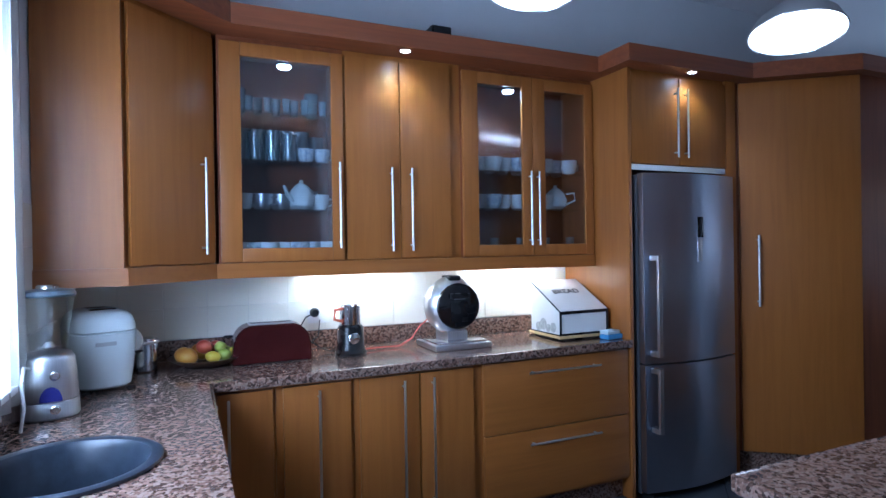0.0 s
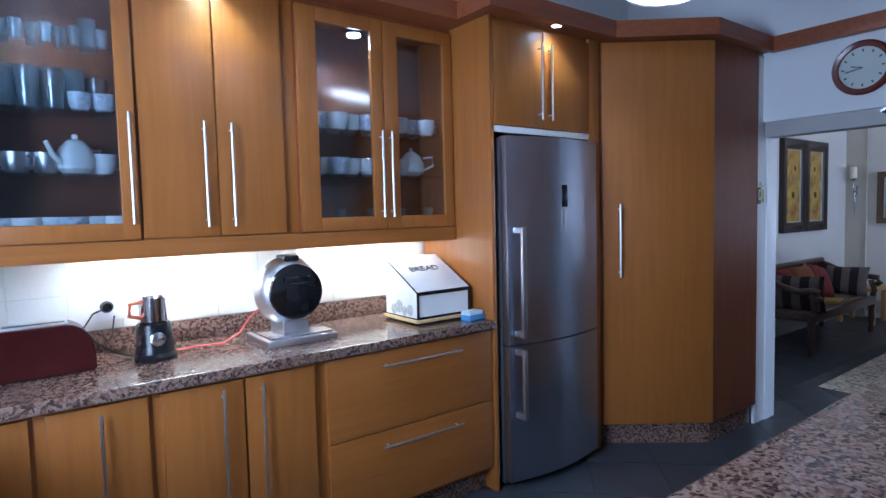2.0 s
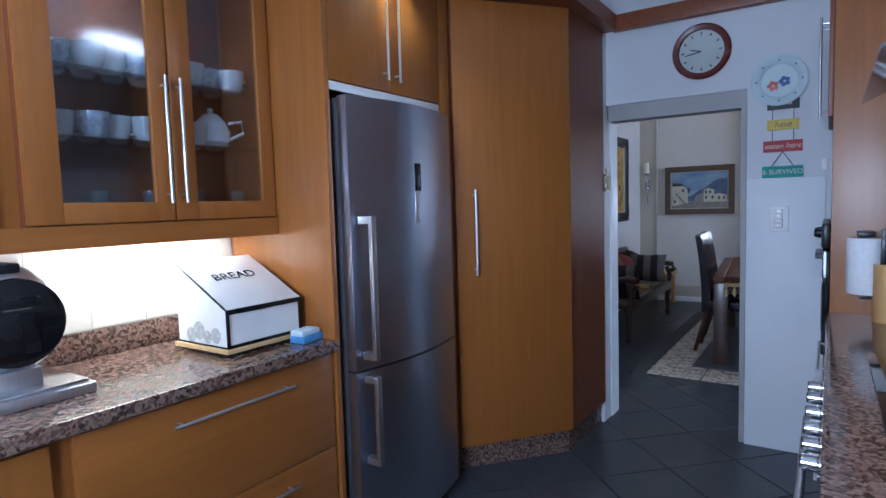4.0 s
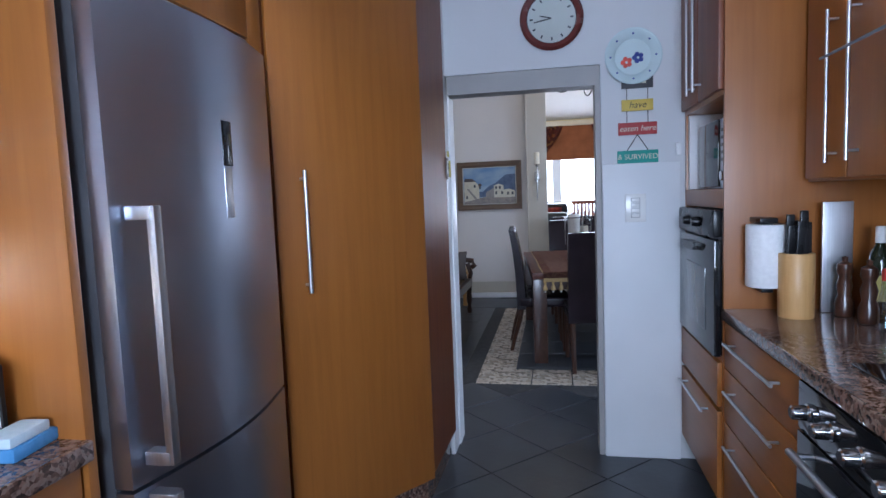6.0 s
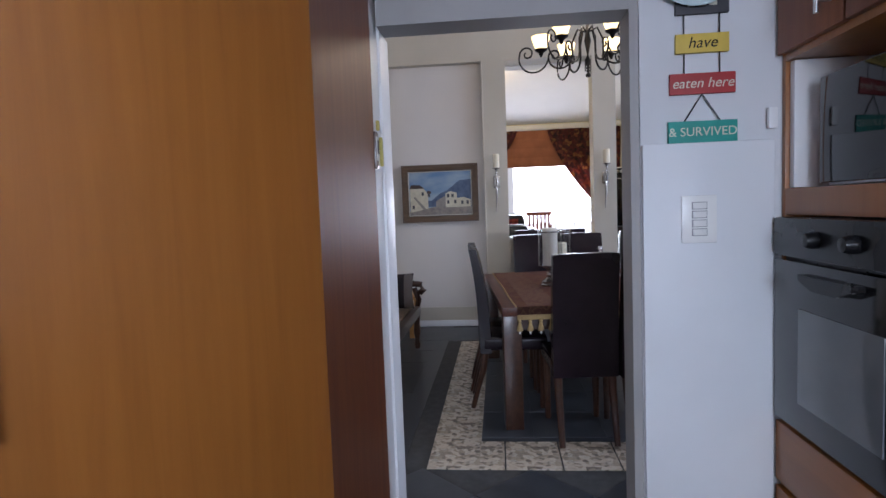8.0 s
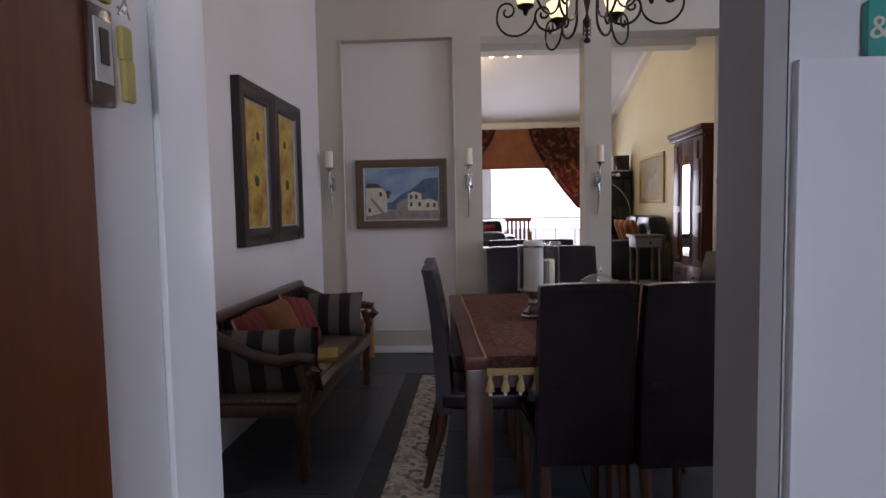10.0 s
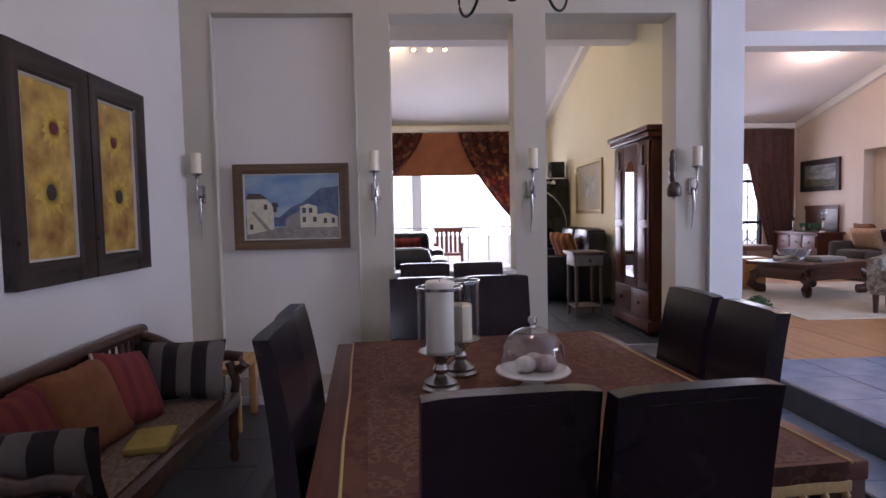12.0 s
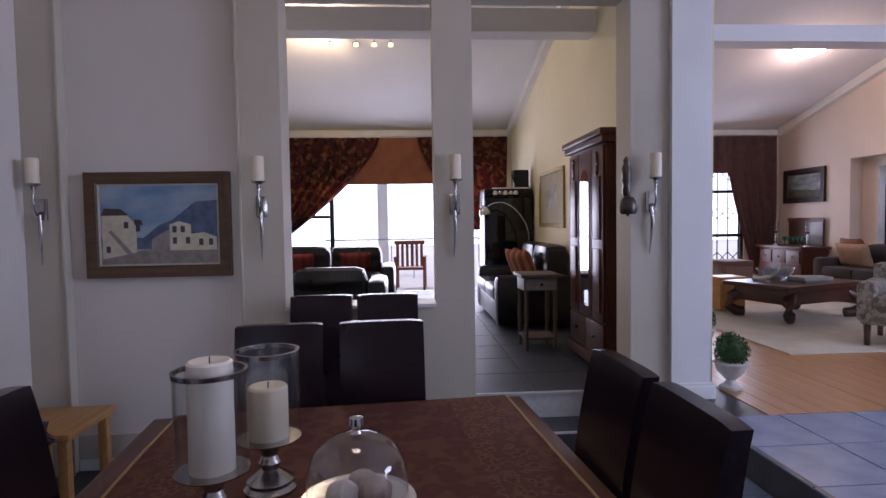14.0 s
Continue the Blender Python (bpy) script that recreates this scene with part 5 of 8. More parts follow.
boxpart("window_sill", WHITE, u, 1.22, 2.0, 1.04, 1.40, 4.42, 1.062)


def drape(name, a, b, z0, z1, folds, depth, mat, label, gather=None, parent=None):
    """Pleated cloth between two plan points; gather: share of its width left at the foot."""
    a, b = Vector((*a, 0)), Vector((*b, 0))
    d = (b - a)
    n = Vector((-d.y, d.x, 0)).normalized()
    bm = bmesh.new()
    cols_, rows_ = folds * 8, 14
    grid = []
    for j in range(rows_ + 1):
        v = j / rows_
        row = []
        for i in range(cols_ + 1):
            s = i / cols_
            k = s
            if gather is not None:
                e = v ** 1.4
                k = s * (1 - e) + (gather[0] + (gather[1] - gather[0]) * s) * e
            off = depth * math.sin(s * folds * 2 * math.pi + 0.6 * math.sin(v * 3)) * (0.6 + 0.4 * v)
            p = a + d * k + n * off
            row.append(bm.verts.new((p.x, p.y, z1 + (z0 - z1) * v)))
        grid.append(row)
    for r0, r1 in zip(grid, grid[1:]):
        for i in range(cols_):
            bm.faces.new((r0[i], r0[i + 1], r1[i + 1], r1[i]))
    bmesh.ops.solidify(bm, geom=list(bm.faces), thickness=0.006)
    if parent:
        return part(name, bm, mat, parent, label)
    u = thing(name, label, "curtain")
    part("cloth", bm, mat, u)
    return u


SHEER, nt, bs = base_mat("sheer_lace_curtain", 0.9)
bs.inputs["Base Color"].default_value = (0.78, 0.77, 0.74, 1)
weave = node(nt, "ShaderNodeTexNoise", Scale=160.0, Detail=2.0)
nt.links.new(coords(nt), weave.inputs["Vector"])
bump(nt, bs, weave.outputs["Fac"], 0.3)
thin = nt.nodes.new("ShaderNodeBsdfTranslucent")
thin.inputs["Color"].default_value = (0.85, 0.85, 0.83, 1)
gap = nt.nodes.new("ShaderNodeBsdfTransparent")
both, veil = node(nt, "ShaderNodeMixShader", Fac=0.55), node(nt, "ShaderNodeMixShader", Fac=0.5)
nt.links.new(bs.outputs[0], both.inputs[1])
nt.links.new(thin.outputs[0], both.inputs[2])
nt.links.new(both.outputs[0], veil.inputs[1])
nt.links.new(gap.outputs[0], veil.inputs[2])
nt.links.new(veil.outputs[0], nt.nodes["Material Output"].inputs["Surface"])
drape("curtain", (1.385, 4.05), (1.385, 4.55), 1.0, 2.35, 5, 0.018, SHEER, "pale gathered curtain beside the kitchen window")
# ---- dining room ----
solid("skirting", TAUPE, (11.035, 4.19, 0.07, 11.054, 5.245, 0.22), (10.955, 5.25, 0.0, 10.97, 5.46, 0.2), label="taupe skirting band in the niche")
solid("skirting_base", WHITE, (11.025, 4.19, 0, 11.054, 5.245, 0.068), label="white moulded skirting foot", bevel=0.006)
solid("column_foot", WHITE, (10.905, 1.195, PLAT, 11.265, 1.49, PLAT + 0.085), (10.915, 1.205, PLAT + 0.085, 11.255, 1.486, PLAT + 0.105), label="white moulded column foot", bevel=0.005)
solid("niche_edge", TAUPE, (10.955, 4.185, 0.0, 10.97, 4.20, 2.96), (10.955, 5.235, 0.0, 10.97, 5.25, 2.96), (10.955, 4.185, 2.96, 10.97, 5.25, 2.975), label="raised edge round the niche", bevel=0.003)
solid("window_ledge", WHITE, (10.95, 2.995, 0.99, 11.24, 3.935, 1.01), label="white ledge of the low opening")
solid("step_nosing", varied("pale_nosing", (0.4, 0.4, 0.4), (0.5, 0.5, 0.5), 9, 0.5), (11.17, 1.74, PLAT - 0.01, 11.20, 2.75, PLAT + 0.004), (10.89, 1.80, 0.165, 10.91, 2.74, 0.176), label="pale edge strip of the steps")
DOORW = varied("off_white_door_paint", (0.55, 0.54, 0.52), (0.62, 0.61, 0.59), 2, 0.4, bumps=0.06)
u = tagged(new("door_1"), "off-white panelled sliding door standing open", "door", "", "structure")
boxpart("leaf", DOORW, u, 7.35, 5.56, 0.01, 8.25, 5.60, 1.84, bevel=0.002)
for i in range(4):
    boxpart("panel", DOORW, u, 8.0, 5.552, 0.06 + i * 0.45, 8.21, 5.561, 0.47 + i * 0.45, bevel=0.004)
boxpart("lock", STEEL, u, 7.93, 5.545, 0.88, 7.975, 5.561, 0.98)
boxpart("jamb", TAUPE, u, 8.27, 5.465, 0, 8.325, 5.70, 1.86)
boxpart("lintel", TAUPE, u, 7.3, 5.464, 1.80, 8.27, 5.70, 1.86)

# table
TT = pose(8.86, 3.37, 0, 0, 0, 5)
u = thing("dining_table", "large dark mahogany dining table with square legs", "table", TT)
boxpart("tabletop", MAHOGX, u, -0.895, -0.755, 0.70, 0.895, 0.755, 0.755, bevel=0.006)
boxpart("apron", DWOOD, u, -0.82, -0.68, 0.60, 0.82, 0.68, 0.70)
for sx in (-1, 1):
    for sy in (-1, 1):
        boxpart("leg", DWOOD, u, sx * 0.835 - 0.055, sy * 0.695 - 0.055, 0, sx * 0.835 + 0.055, sy * 0.695 + 0.055, 0.70, bevel=0.004)
# cloth with a woven border, trims and tassels
u = thing("table_cloth", "brown-red woven table cover with gold trim and tassels", "table cloth", TT)
m, nt, bs = base_mat("woven_paisley", 0.85)
v = coords(nt)
w1 = node(nt, "ShaderNodeTexVoronoi", Scale=13.0)
w2 = node(nt, "ShaderNodeTexNoise", Scale=26.0, Detail=4.0)
w3 = node(nt, "ShaderNodeTexNoise", Scale=380.0, Detail=2.0)
for w in (w1, w2, w3):
    nt.links.new(v, w.inputs["Vector"])
mm = node(nt, "ShaderNodeMath")
mm.operation = "MULTIPLY"
nt.links.new(w1.outputs["Distance"], mm.inputs[0])
nt.links.new(w2.outputs["Fac"], mm.inputs[1])
nt.links.new(ramp(nt, mm.outputs[0], [(0.08, (0.115, 0.030, 0.021)), (0.20, (0.092, 0.023, 0.017)), (0.30, (0.135, 0.052, 0.026))]), bs.inputs["Base Color"])
bump(nt, bs, w3.outputs["Fac"], 0.5)
CLOTH = m
m, nt, bs = base_mat("gold_figured_border", 0.8)
v = coords(nt)
w1 = node(nt, "ShaderNodeTexVoronoi", Scale=24.0)
w2 = node(nt, "ShaderNodeTexNoise", Scale=45.0, Detail=4.0)
for w in (w1, w2):
    nt.links.new(v, w.inputs["Vector"])
mm = node(nt, "ShaderNodeMath")
mm.operation = "MULTIPLY"
nt.links.new(w1.outputs["Distance"], mm.inputs[0])
nt.links.new(w2.outputs["Fac"], mm.inputs[1])
nt.links.new(ramp(nt, mm.outputs[0], [(0.12, (0.085, 0.025, 0.018)), (0.20, (0.17, 0.085, 0.04)), (0.28, (0.10, 0.032, 0.02))]), bs.inputs["Base Color"])
bump(nt, bs, w2.outputs["Fac"], 0.4)
BORDER = m
GOLDT = varied("gold_cord", (0.36, 0.24, 0.09), (0.48, 0.33, 0.14), 90, 0.6, bumps=0.6, fine=260)
TOP = 0.7555
boxpart("cloth", CLOTH, u, -0.90, -0.69, TOP, 0.90, 0.665, TOP + 0.004, bevel=0.001)
for y0, y1 in ((-0.62, -0.43), (0.41, 0.60)):
    boxpart("border", BORDER, u, -0.88, y0, TOP + 0.004, 0.88, y1, TOP + 0.0052, bevel=0)
for y in (-0.695, 0.67):
    rod("piping", GOLDT, u, [(-0.902, y, TOP + 0.003), (-0.5, y + 0.004, TOP + 0.004), (0.0, y - 0.003, TOP + 0.004), (0.5, y + 0.003, TOP + 0.004), (0.902, y, TOP + 0.003)], 0.005, seg=8)
for sx in (-1, 1):
    bm = bmesh.new()
    n = 60
    rows_ = []
    for j in range(4):
        rows_.append([bm.verts.new((sx * (0.90 + 0.004 + 0.006 * math.sin(i * 0.9) * j / 3), -0.69 + 1.355 * i / n, TOP + 0.004 - 0.065 * j / 3)) for i in range(n + 1)])
    for r0, r1 in zip(rows_, rows_[1:]):
        for i in range(n):
            bm.faces.new((r0[i], r0[i + 1], r1[i + 1], r1[i]))
    bmesh.ops.solidify(bm, geom=list(bm.faces), thickness=0.003)
    part("flap", bm, BORDER, u)
    boxpart("braid", GOLDT, u, sx * 0.906 - 0.004, -0.69, TOP - 0.075, sx * 0.906 + 0.004, 0.665, TOP - 0.045, bevel=0.002)
    for i in range(22):
        y = -0.675 + i * 0.0632
        bm = bmesh.new()
        lathe(bm, [(0.003, 0.0), (0.008, -0.006), (0.012, -0.014), (0.008, -0.02), (0.018, -0.055), (0.020, -0.07), (0.014, -0.073), (0, -0.072)], 10, pose(sx * 0.907, y, TOP - 0.07))
        t_ = part("tassel", bm, GOLDT, u)
        bm = bmesh.new()
        lathe(bm, [(0.0, -0.072), (0.006, -0.076), (0.008, -0.083), (0.005, -0.090), (0, -0.092)], 8, pose(sx * 0.907, y, TOP - 0.07))
        part("bead", bm, CREAM, t_, "small clear bead")


def dining_chair():
    u = thing("dining_chair", "high-backed dark brown leather dining chair", "chair", group="chairs round the dining table")
    # seat faces +y of the chair; back stands at -y
    w = 0.184
    bm = bmesh.new()
    n = 16
    def spine(t):
        z = 0.38 + (1.09 - 0.38) * t
        return 0.0 - 0.06 * t ** 2.2, z
    front, back = [], []
    for j in range(n + 1):
        y, z = spine(j / n)
        th = 0.075 * (1 - 0.35 * (j / n) ** 2)
        for lst, yy in ((front, y + th), (back, y)):
            lst.append([bm.verts.new((x, yy, z - ((0.007 * (x / w) ** 6 if j == n else 0)))) for x in [w * (-1 + 2 * i / 10) for i in range(11)]])
    for g, flip in ((front, False), (back, True)):
        for r0, r1 in zip(g, g[1:]):
            for i in range(10):
                f = (r0[i], r0[i + 1], r1[i + 1], r1[i])
                bm.faces.new(f[::-1] if flip else f)
    for j in range(n):
        for i in (0, 10):
            bm.faces.new((front[j][i], front[j + 1][i], back[j + 1][i], back[j][i]))
    for i in range(10):
        bm.faces.new((front[n][i], front[n][i + 1], back[n][i + 1], back[n][i]))
        bm.faces.new((front[0][i], front[0][i + 1], back[0][i + 1], back[0][i]))
    sharp = [e for e in bm.edges if len(e.link_faces) == 2 and e.calc_face_angle() > 0.9]
    bmesh.ops.bevel(bm, geom=sharp, offset=0.012, segments=3, affect="EDGES")
    b_ = part("backrest", bm, LEATHER, u)
    rod("seam", LEATHER, b_, [(-w + 0.012, -0.050, 1.055), (-w * 0.5, -0.056, 1.061), (w * 0.5, -0.056, 1.061), (w - 0.012, -0.050, 1.055)], 0.0016, seg=6)
    bm = bmesh.new()
    box(bm, -w - 0.003, 0.02, 0.40, w + 0.003, 0.45, 0.49, 0.025, 3)
    part("seat", bm, LEATHER, u)
    for sx in (-1, 1):
        rod("leg", DWOOD, u, [(sx * (w - 0.03), 0.41, 0.0), (sx * (w - 0.03), 0.415, 0.42)], 0.018, seg=8, taper=0.025)
        rod("leg", DWOOD, u, [(sx * (w - 0.03), -0.06, 0.0), (sx * (w - 0.03), -0.02, 0.15), (sx * (w - 0.03), 0.02, 0.28), (sx * (w - 0.03), 0.04, 0.42)], 0.017, seg=8, taper=0.026)
    return u


ch = dining_chair()
ch.matrix_basis = pose(7.725, 3.58, 0, 0, 0, -85)
for x, y, r in ((7.72, 3.20, -83), (9.845, 3.735, 95), (9.87, 3.295, 93), (8.46, 4.20, 181), (8.83, 4.225, 182), (9.065, 2.555, 3), (8.655, 2.535, 1), (10.85, 3.70, 90), (10.85, 3.30, 91)):
    copy_thing(ch, pose(x, y, 0, 0, 0, r))

# on the table
SILVER = varied("hammered_silver", (0.40, 0.385, 0.37), (0.52, 0.50, 0.48), 40, 0.24, 1.0, bumps=0.4, fine=60)


def hurricane(x, y, h, r, label, wax):
    u = thing("candle_holder", label, "candle holder", pose(x, y, TOP + 0.004), "hurricane candle holders")
    bm = bmesh.new()
    lathe(bm, [(0.0, 0), (0.072, 0.0), (0.075, 0.012), (0.062, 0.022), (0.066, 0.034), (0.045, 0.05), (0.024, 0.065), (0.032, 0.085), (0.022, 0.105), (0.03, 0.125), (0.055, 0.142), (0.088, 0.152), (0.0895, 0.156), (0.0, 0.156)], 36)
    part("stem", bm, SILVER, u)
    bm = bmesh.new()
    lathe(bm, [(0.088, 0.157), (0.088, 0.405), (0.085, 0.405), (0.085, 0.157)], 40, cap=False)
    part("glass", bm, TGLASS, u, "clear glass chimney")
    bm = bmesh.new()
    lathe(bm, [(0.09, 0.396), (0.091, 0.408), (0.084, 0.408), (0.084, 0.396), (0.09, 0.396)], 40, cap=False)
    part("rim", bm, SILVER, u)
    c = thing("candle", "thick ivory pillar candle inside glass chimney", "candle", pose(x, y, TOP + 0.1605), "pillar candles")
    bm = bmesh.new()
    lathe(bm, [(r, 0), (r, h - 0.006), (r - 0.006, h), (r - 0.014, h - 0.004), (0, h - 0.008)], 32)
    part("pillar", bm, wax, c)
    rod("wick", BLACK, c, [(0, 0, h - 0.01), (0.002, 0, h + 0.008)], 0.0015, seg=6)


hurricane(8.79, 3.675, 0.275, 0.055, "silver hurricane candle holder with tall candle", varied("white_candle_wax", (0.70, 0.66, 0.58), (0.78, 0.74, 0.66), 3, 0.5, bumps=0.08))
hurricane(9.0, 3.585, 0.15, 0.055, "silver hurricane candle holder with short cream candle", WAX)
u = thing("cake_stand", "white china cake stand under a glass dome", "cake stand", pose(8.765, 3.315, TOP + 0.004))
bm = bmesh.new()
lathe(bm, [(0.0, 0.0), (0.052, 0.0), (0.054, 0.008), (0.035, 0.03), (0.035, 0.05), (0.06, 0.06), (0.14, 0.066), (0.147, 0.074), (0.144, 0.078), (0.0, 0.072)], 48, cap=False)
part("stand", bm, CREAM, u)
bm = bmesh.new()
lathe(bm, [(0.127, 0.079), (0.127, 0.125), (0.124, 0.15), (0.114, 0.182), (0.097, 0.207), (0.07, 0.228), (0.034, 0.242), (0.0, 0.245)], 40, cap=False)
g = part("dome", bm, clear("dome_glass", 0.01, (0.88, 0.89, 0.90), 0.14), u, "clear glass dome")
bm = bmesh.new()
lathe(bm, [(0.014, 0.243), (0.01, 0.252), (0.019, 0.265), (0.017, 0.282), (0.0, 0.287)], 20)
part("knob", bm, CHROME, g)
for i, (cx, cy, r, cc) in enumerate(((-0.035, 0.035, 0.040, (0.72, 0.69, 0.64)), (-0.03, -0.045, 0.042, (0.44, 0.34, 0.30)), (0.03, -0.01, 0.038, (0.50, 0.42, 0.36)))):
    k = thing("sea_urchin", "round ribbed shell ornament under the dome", "ornament", pose(8.765 + cx, 3.315 + cy, TOP + 0.004 + 0.076), "shell ornaments")
    bm = bmesh.new()
    n = 10
    for v in lathe(bm, [(r * math.sin(math.pi * (0.06 + 0.88 * j / n)), r * 0.75 * (1 - math.cos(math.pi * j / n))) for j in range(n + 1)], 30):
        a = math.atan2(v.co.y, v.co.x)
        f = 1 + 0.04 * math.cos(a * 10)
        v.co.x *= f
        v.co.y *= f
    part("shell", bm, varied("shell_skin", cc, tuple(c * 1.2 for c in cc), 60, 0.7, bumps=0.6, fine=200), k)

# bench with cushions
u = thing("bench_sofa", "long dark wooden settle with woven seat and scrolled arms", "bench")
bx0, bx1, by0, by1 = 8.32, 10.03, 4.86, 5.40
rod("back_rail", DWOOD, u, [(bx0 - 0.02, 5.41, 0.80), (bx1 + 0.02, 5.41, 0.80)], 0.035, seg=12)
boxpart("lower_rail", DWOOD, u, bx0, 5.38, 0.50, bx1, 5.42, 0.56)
for i in range(24):
    x = bx0 + 0.06 + i * (bx1 - bx0 - 0.12) / 23
    bm = bmesh.new()
    lathe(bm, [(0.010, 0.56), (0.014, 0.60), (0.008, 0.63), (0.016, 0.67), (0.009, 0.71), (0.013, 0.78)], 8, pose(x, 5.40, 0))
    part("spindle", bm, DWOOD, u)
boxpart("seat_frame", DWOOD, u, bx0, by0 - 0.02, 0.33, bx1, by0 + 0.04, 0.42, bevel=0.01)
boxpart("seat_frame", DWOOD, u, bx0, by0 + 0.04, 0.34, bx1, by1, 0.405, bevel=0.004)
boxpart("seat", varied("woven_cane", (0.07, 0.042, 0.025), (0.24, 0.18, 0.12), 24, 0.7, stretch=(1, 2.4, 1), bumps=0.7, fine=70), u, bx0 + 0.05, by0 + 0.05, 0.40, bx1 - 0.05, by1 - 0.02, 0.418, label="woven cane seat", bevel=0.002)
for x in (bx0 + 0.03, bx1 - 0.03):
    for y in (by0 + 0.02, by1 - 0.02):
        bm = bmesh.new()
        lathe(bm, [(0.022, 0), (0.03, 0.04), (0.02, 0.09), (0.034, 0.16), (0.026, 0.24), (0.036, 0.30), (0.036, 0.36)], 12, pose(x, y, 0))
        part("leg", bm, DWOOD, u)
    rod("arm", DWOOD, u, [(x, 5.41, 0.78), (x, 5.30, 0.74), (x, 5.15, 0.66), (x, 5.0, 0.62), (x, 4.90, 0.64), (x, 4.82, 0.63), (x, 4.80, 0.58), (x, 4.84, 0.55)], 0.032, seg=10)
    rod("arm_post", DWOOD, u, [(x, by0 + 0.02, 0.36), (x, by0 - 0.01, 0.48), (x, by0 + 0.03, 0.60)], 0.028, seg=10)
    rod("back_post", DWOOD, u, [(x, 5.40, 0.36), (x, 5.41, 0.82)], 0.028, seg=10)


def striped(name, cols, scale, axis="x"):
    """Woven stripes: bands of the given colours along one axis of the cushion."""
    m, nt, b = base_mat(name, 0.9)
    tc = nt.nodes.new("ShaderNodeTexCoord")
    sp = nt.nodes.new("ShaderNodeSeparateXYZ")
    nt.links.new(tc.outputs["Object"], sp.inputs[0])
    mu = node(nt, "ShaderNodeMath")
    mu.operation = "MULTIPLY"
    mu.inputs[1].default_value = scale
    nt.links.new(sp.outputs["XYZ".index(axis.upper())], mu.inputs[0])
    fr = node(nt, "ShaderNodeMath")
    fr.operation = "FRACT"
    nt.links.new(mu.outputs[0], fr.inputs[0])
    r = nt.nodes.new("ShaderNodeValToRGB")
    r.color_ramp.interpolation = "CONSTANT"
    while len(r.color_ramp.elements) < len(cols):
        r.color_ramp.elements.new(0.5)
    for i, (e, c) in enumerate(zip(r.color_ramp.elements, cols)):
        e.position, e.color = i / len(cols), (*c, 1)
    nt.links.new(fr.outputs[0], r.inputs[0])
    nt.links.new(r.outputs[0], b.inputs["Base Color"])
    n = node(nt, "ShaderNodeTexNoise", Scale=240.0, Detail=2.0)
    nt.links.new(tc.outputs["Object"], n.inputs["Vector"])
    bump(nt, b, n.outputs["Fac"], 0.5)
    return m


def cushion(label, w, h, d, mat, m, group="cushions on the settle", piping=None):
    u = thing("cushion", label, "cushion", m, group)
    bm = bmesh.new()
    n = 14
    for side in (1, -1):
        g = []
        for j in range(n + 1):
            row = []
            for i in range(n + 1):
                a, b = -1 + 2 * i / n, -1 + 2 * j / n
                t = (1 - a ** 4) * (1 - b ** 4)
                pin = 1 - 0.07 * (1 - abs(a)) * abs(b) ** 3
                pin2 = 1 - 0.07 * (1 - abs(b)) * abs(a) ** 3
                row.append(bm.verts.new((a * w / 2 * pin2, side * (d / 2) * t ** 0.55, b * h / 2 * pin)))
            g.append(row)
        for r0, r1 in zip(g, g[1:]):
            for i in range(n):
                bm.faces.new((r0[i], r0[i + 1], r1[i + 1], r1[i]))
    bmesh.ops.remove_doubles(bm, verts=bm.verts, dist=0.001)
    part("cover", bm, mat, u)
    if piping:
        for sx in (-1, 1):
            rod("trim", piping, u, [(sx * w / 2 * 0.98, 0, -h / 2 * 0.97), (sx * w / 2 * 0.93, 0, 0), (sx * w / 2 * 0.98, 0, h / 2 * 0.97)], 0.008, seg=8)
    return u


STR = striped("black_grey_stripe", [(0.016, 0.010, 0.012), (0.12, 0.10, 0.09)], 6.2)
REDC = striped("red_band_weave", [(0.16, 0.02, 0.02), (0.18, 0.028, 0.022), (0.13, 0.015, 0.018), (0.18, 0.03, 0.022)], 5)
ORAC = varied("rust_orange_weave", (0.15, 0.055, 0.02), (0.22, 0.085, 0.03), 12, 0.9, bumps=0.6, fine=180)
FRI = varied("pale_fringe", (0.38, 0.28, 0.20), (0.48, 0.36, 0.26), 90, 0.9)
cushion("striped black and grey cushion against settle arm", 0.56, 0.38, 0.15, STR, pose(8.48, 5.10, 0.59, -14, 0, 96))
cushion("striped black and grey cushion against far settle arm", 0.50, 0.34, 0.14, STR, pose(9.89, 5.13, 0.585, 14, 0, 92))
cushion("red woven cushion with pale fringe", 0.42, 0.40, 0.14, REDC, pose(8.82, 5.30, 0.60, -20, 0, 6), piping=FRI)
cushion("rust orange cushion on the settle", 0.46, 0.42, 0.14, ORAC, pose(9.2, 5.27, 0.60, -24, 0, -4))
cushion("red woven cushion leaning on settle back", 0.40, 0.40, 0.13, REDC, pose(9.52, 5.24, 0.60, -26, 12, -8), piping=FRI)
u = thing("folded_throw", "folded olive yellow cloth lying on settle", "throw", pose(9.22, 5.0, 0.419, 0, 0, 12))
boxpart("cloth", varied("olive_yellow_cloth", (0.30, 0.22, 0.05), (0.38, 0.29, 0.08), 12, 0.9, bumps=0.5), u, -0.14, -0.09, 0, 0.14, 0.09, 0.035, bevel=0.014)
u = thing("side_stool", "low honey-coloured wooden stool beside the settle", "stool", pose(10.66, 5.17, 0))
PINE = wood("honey_pine", (0.42, 0.20, 0.06), (0.52, 0.27, 0.09), (0.58, 0.33, 0.12), 0.4, "x")
boxpart("top", PINE, u, -0.25, -0.22, 0.41, 0.25, 0.22, 0.45, bevel=0.008)
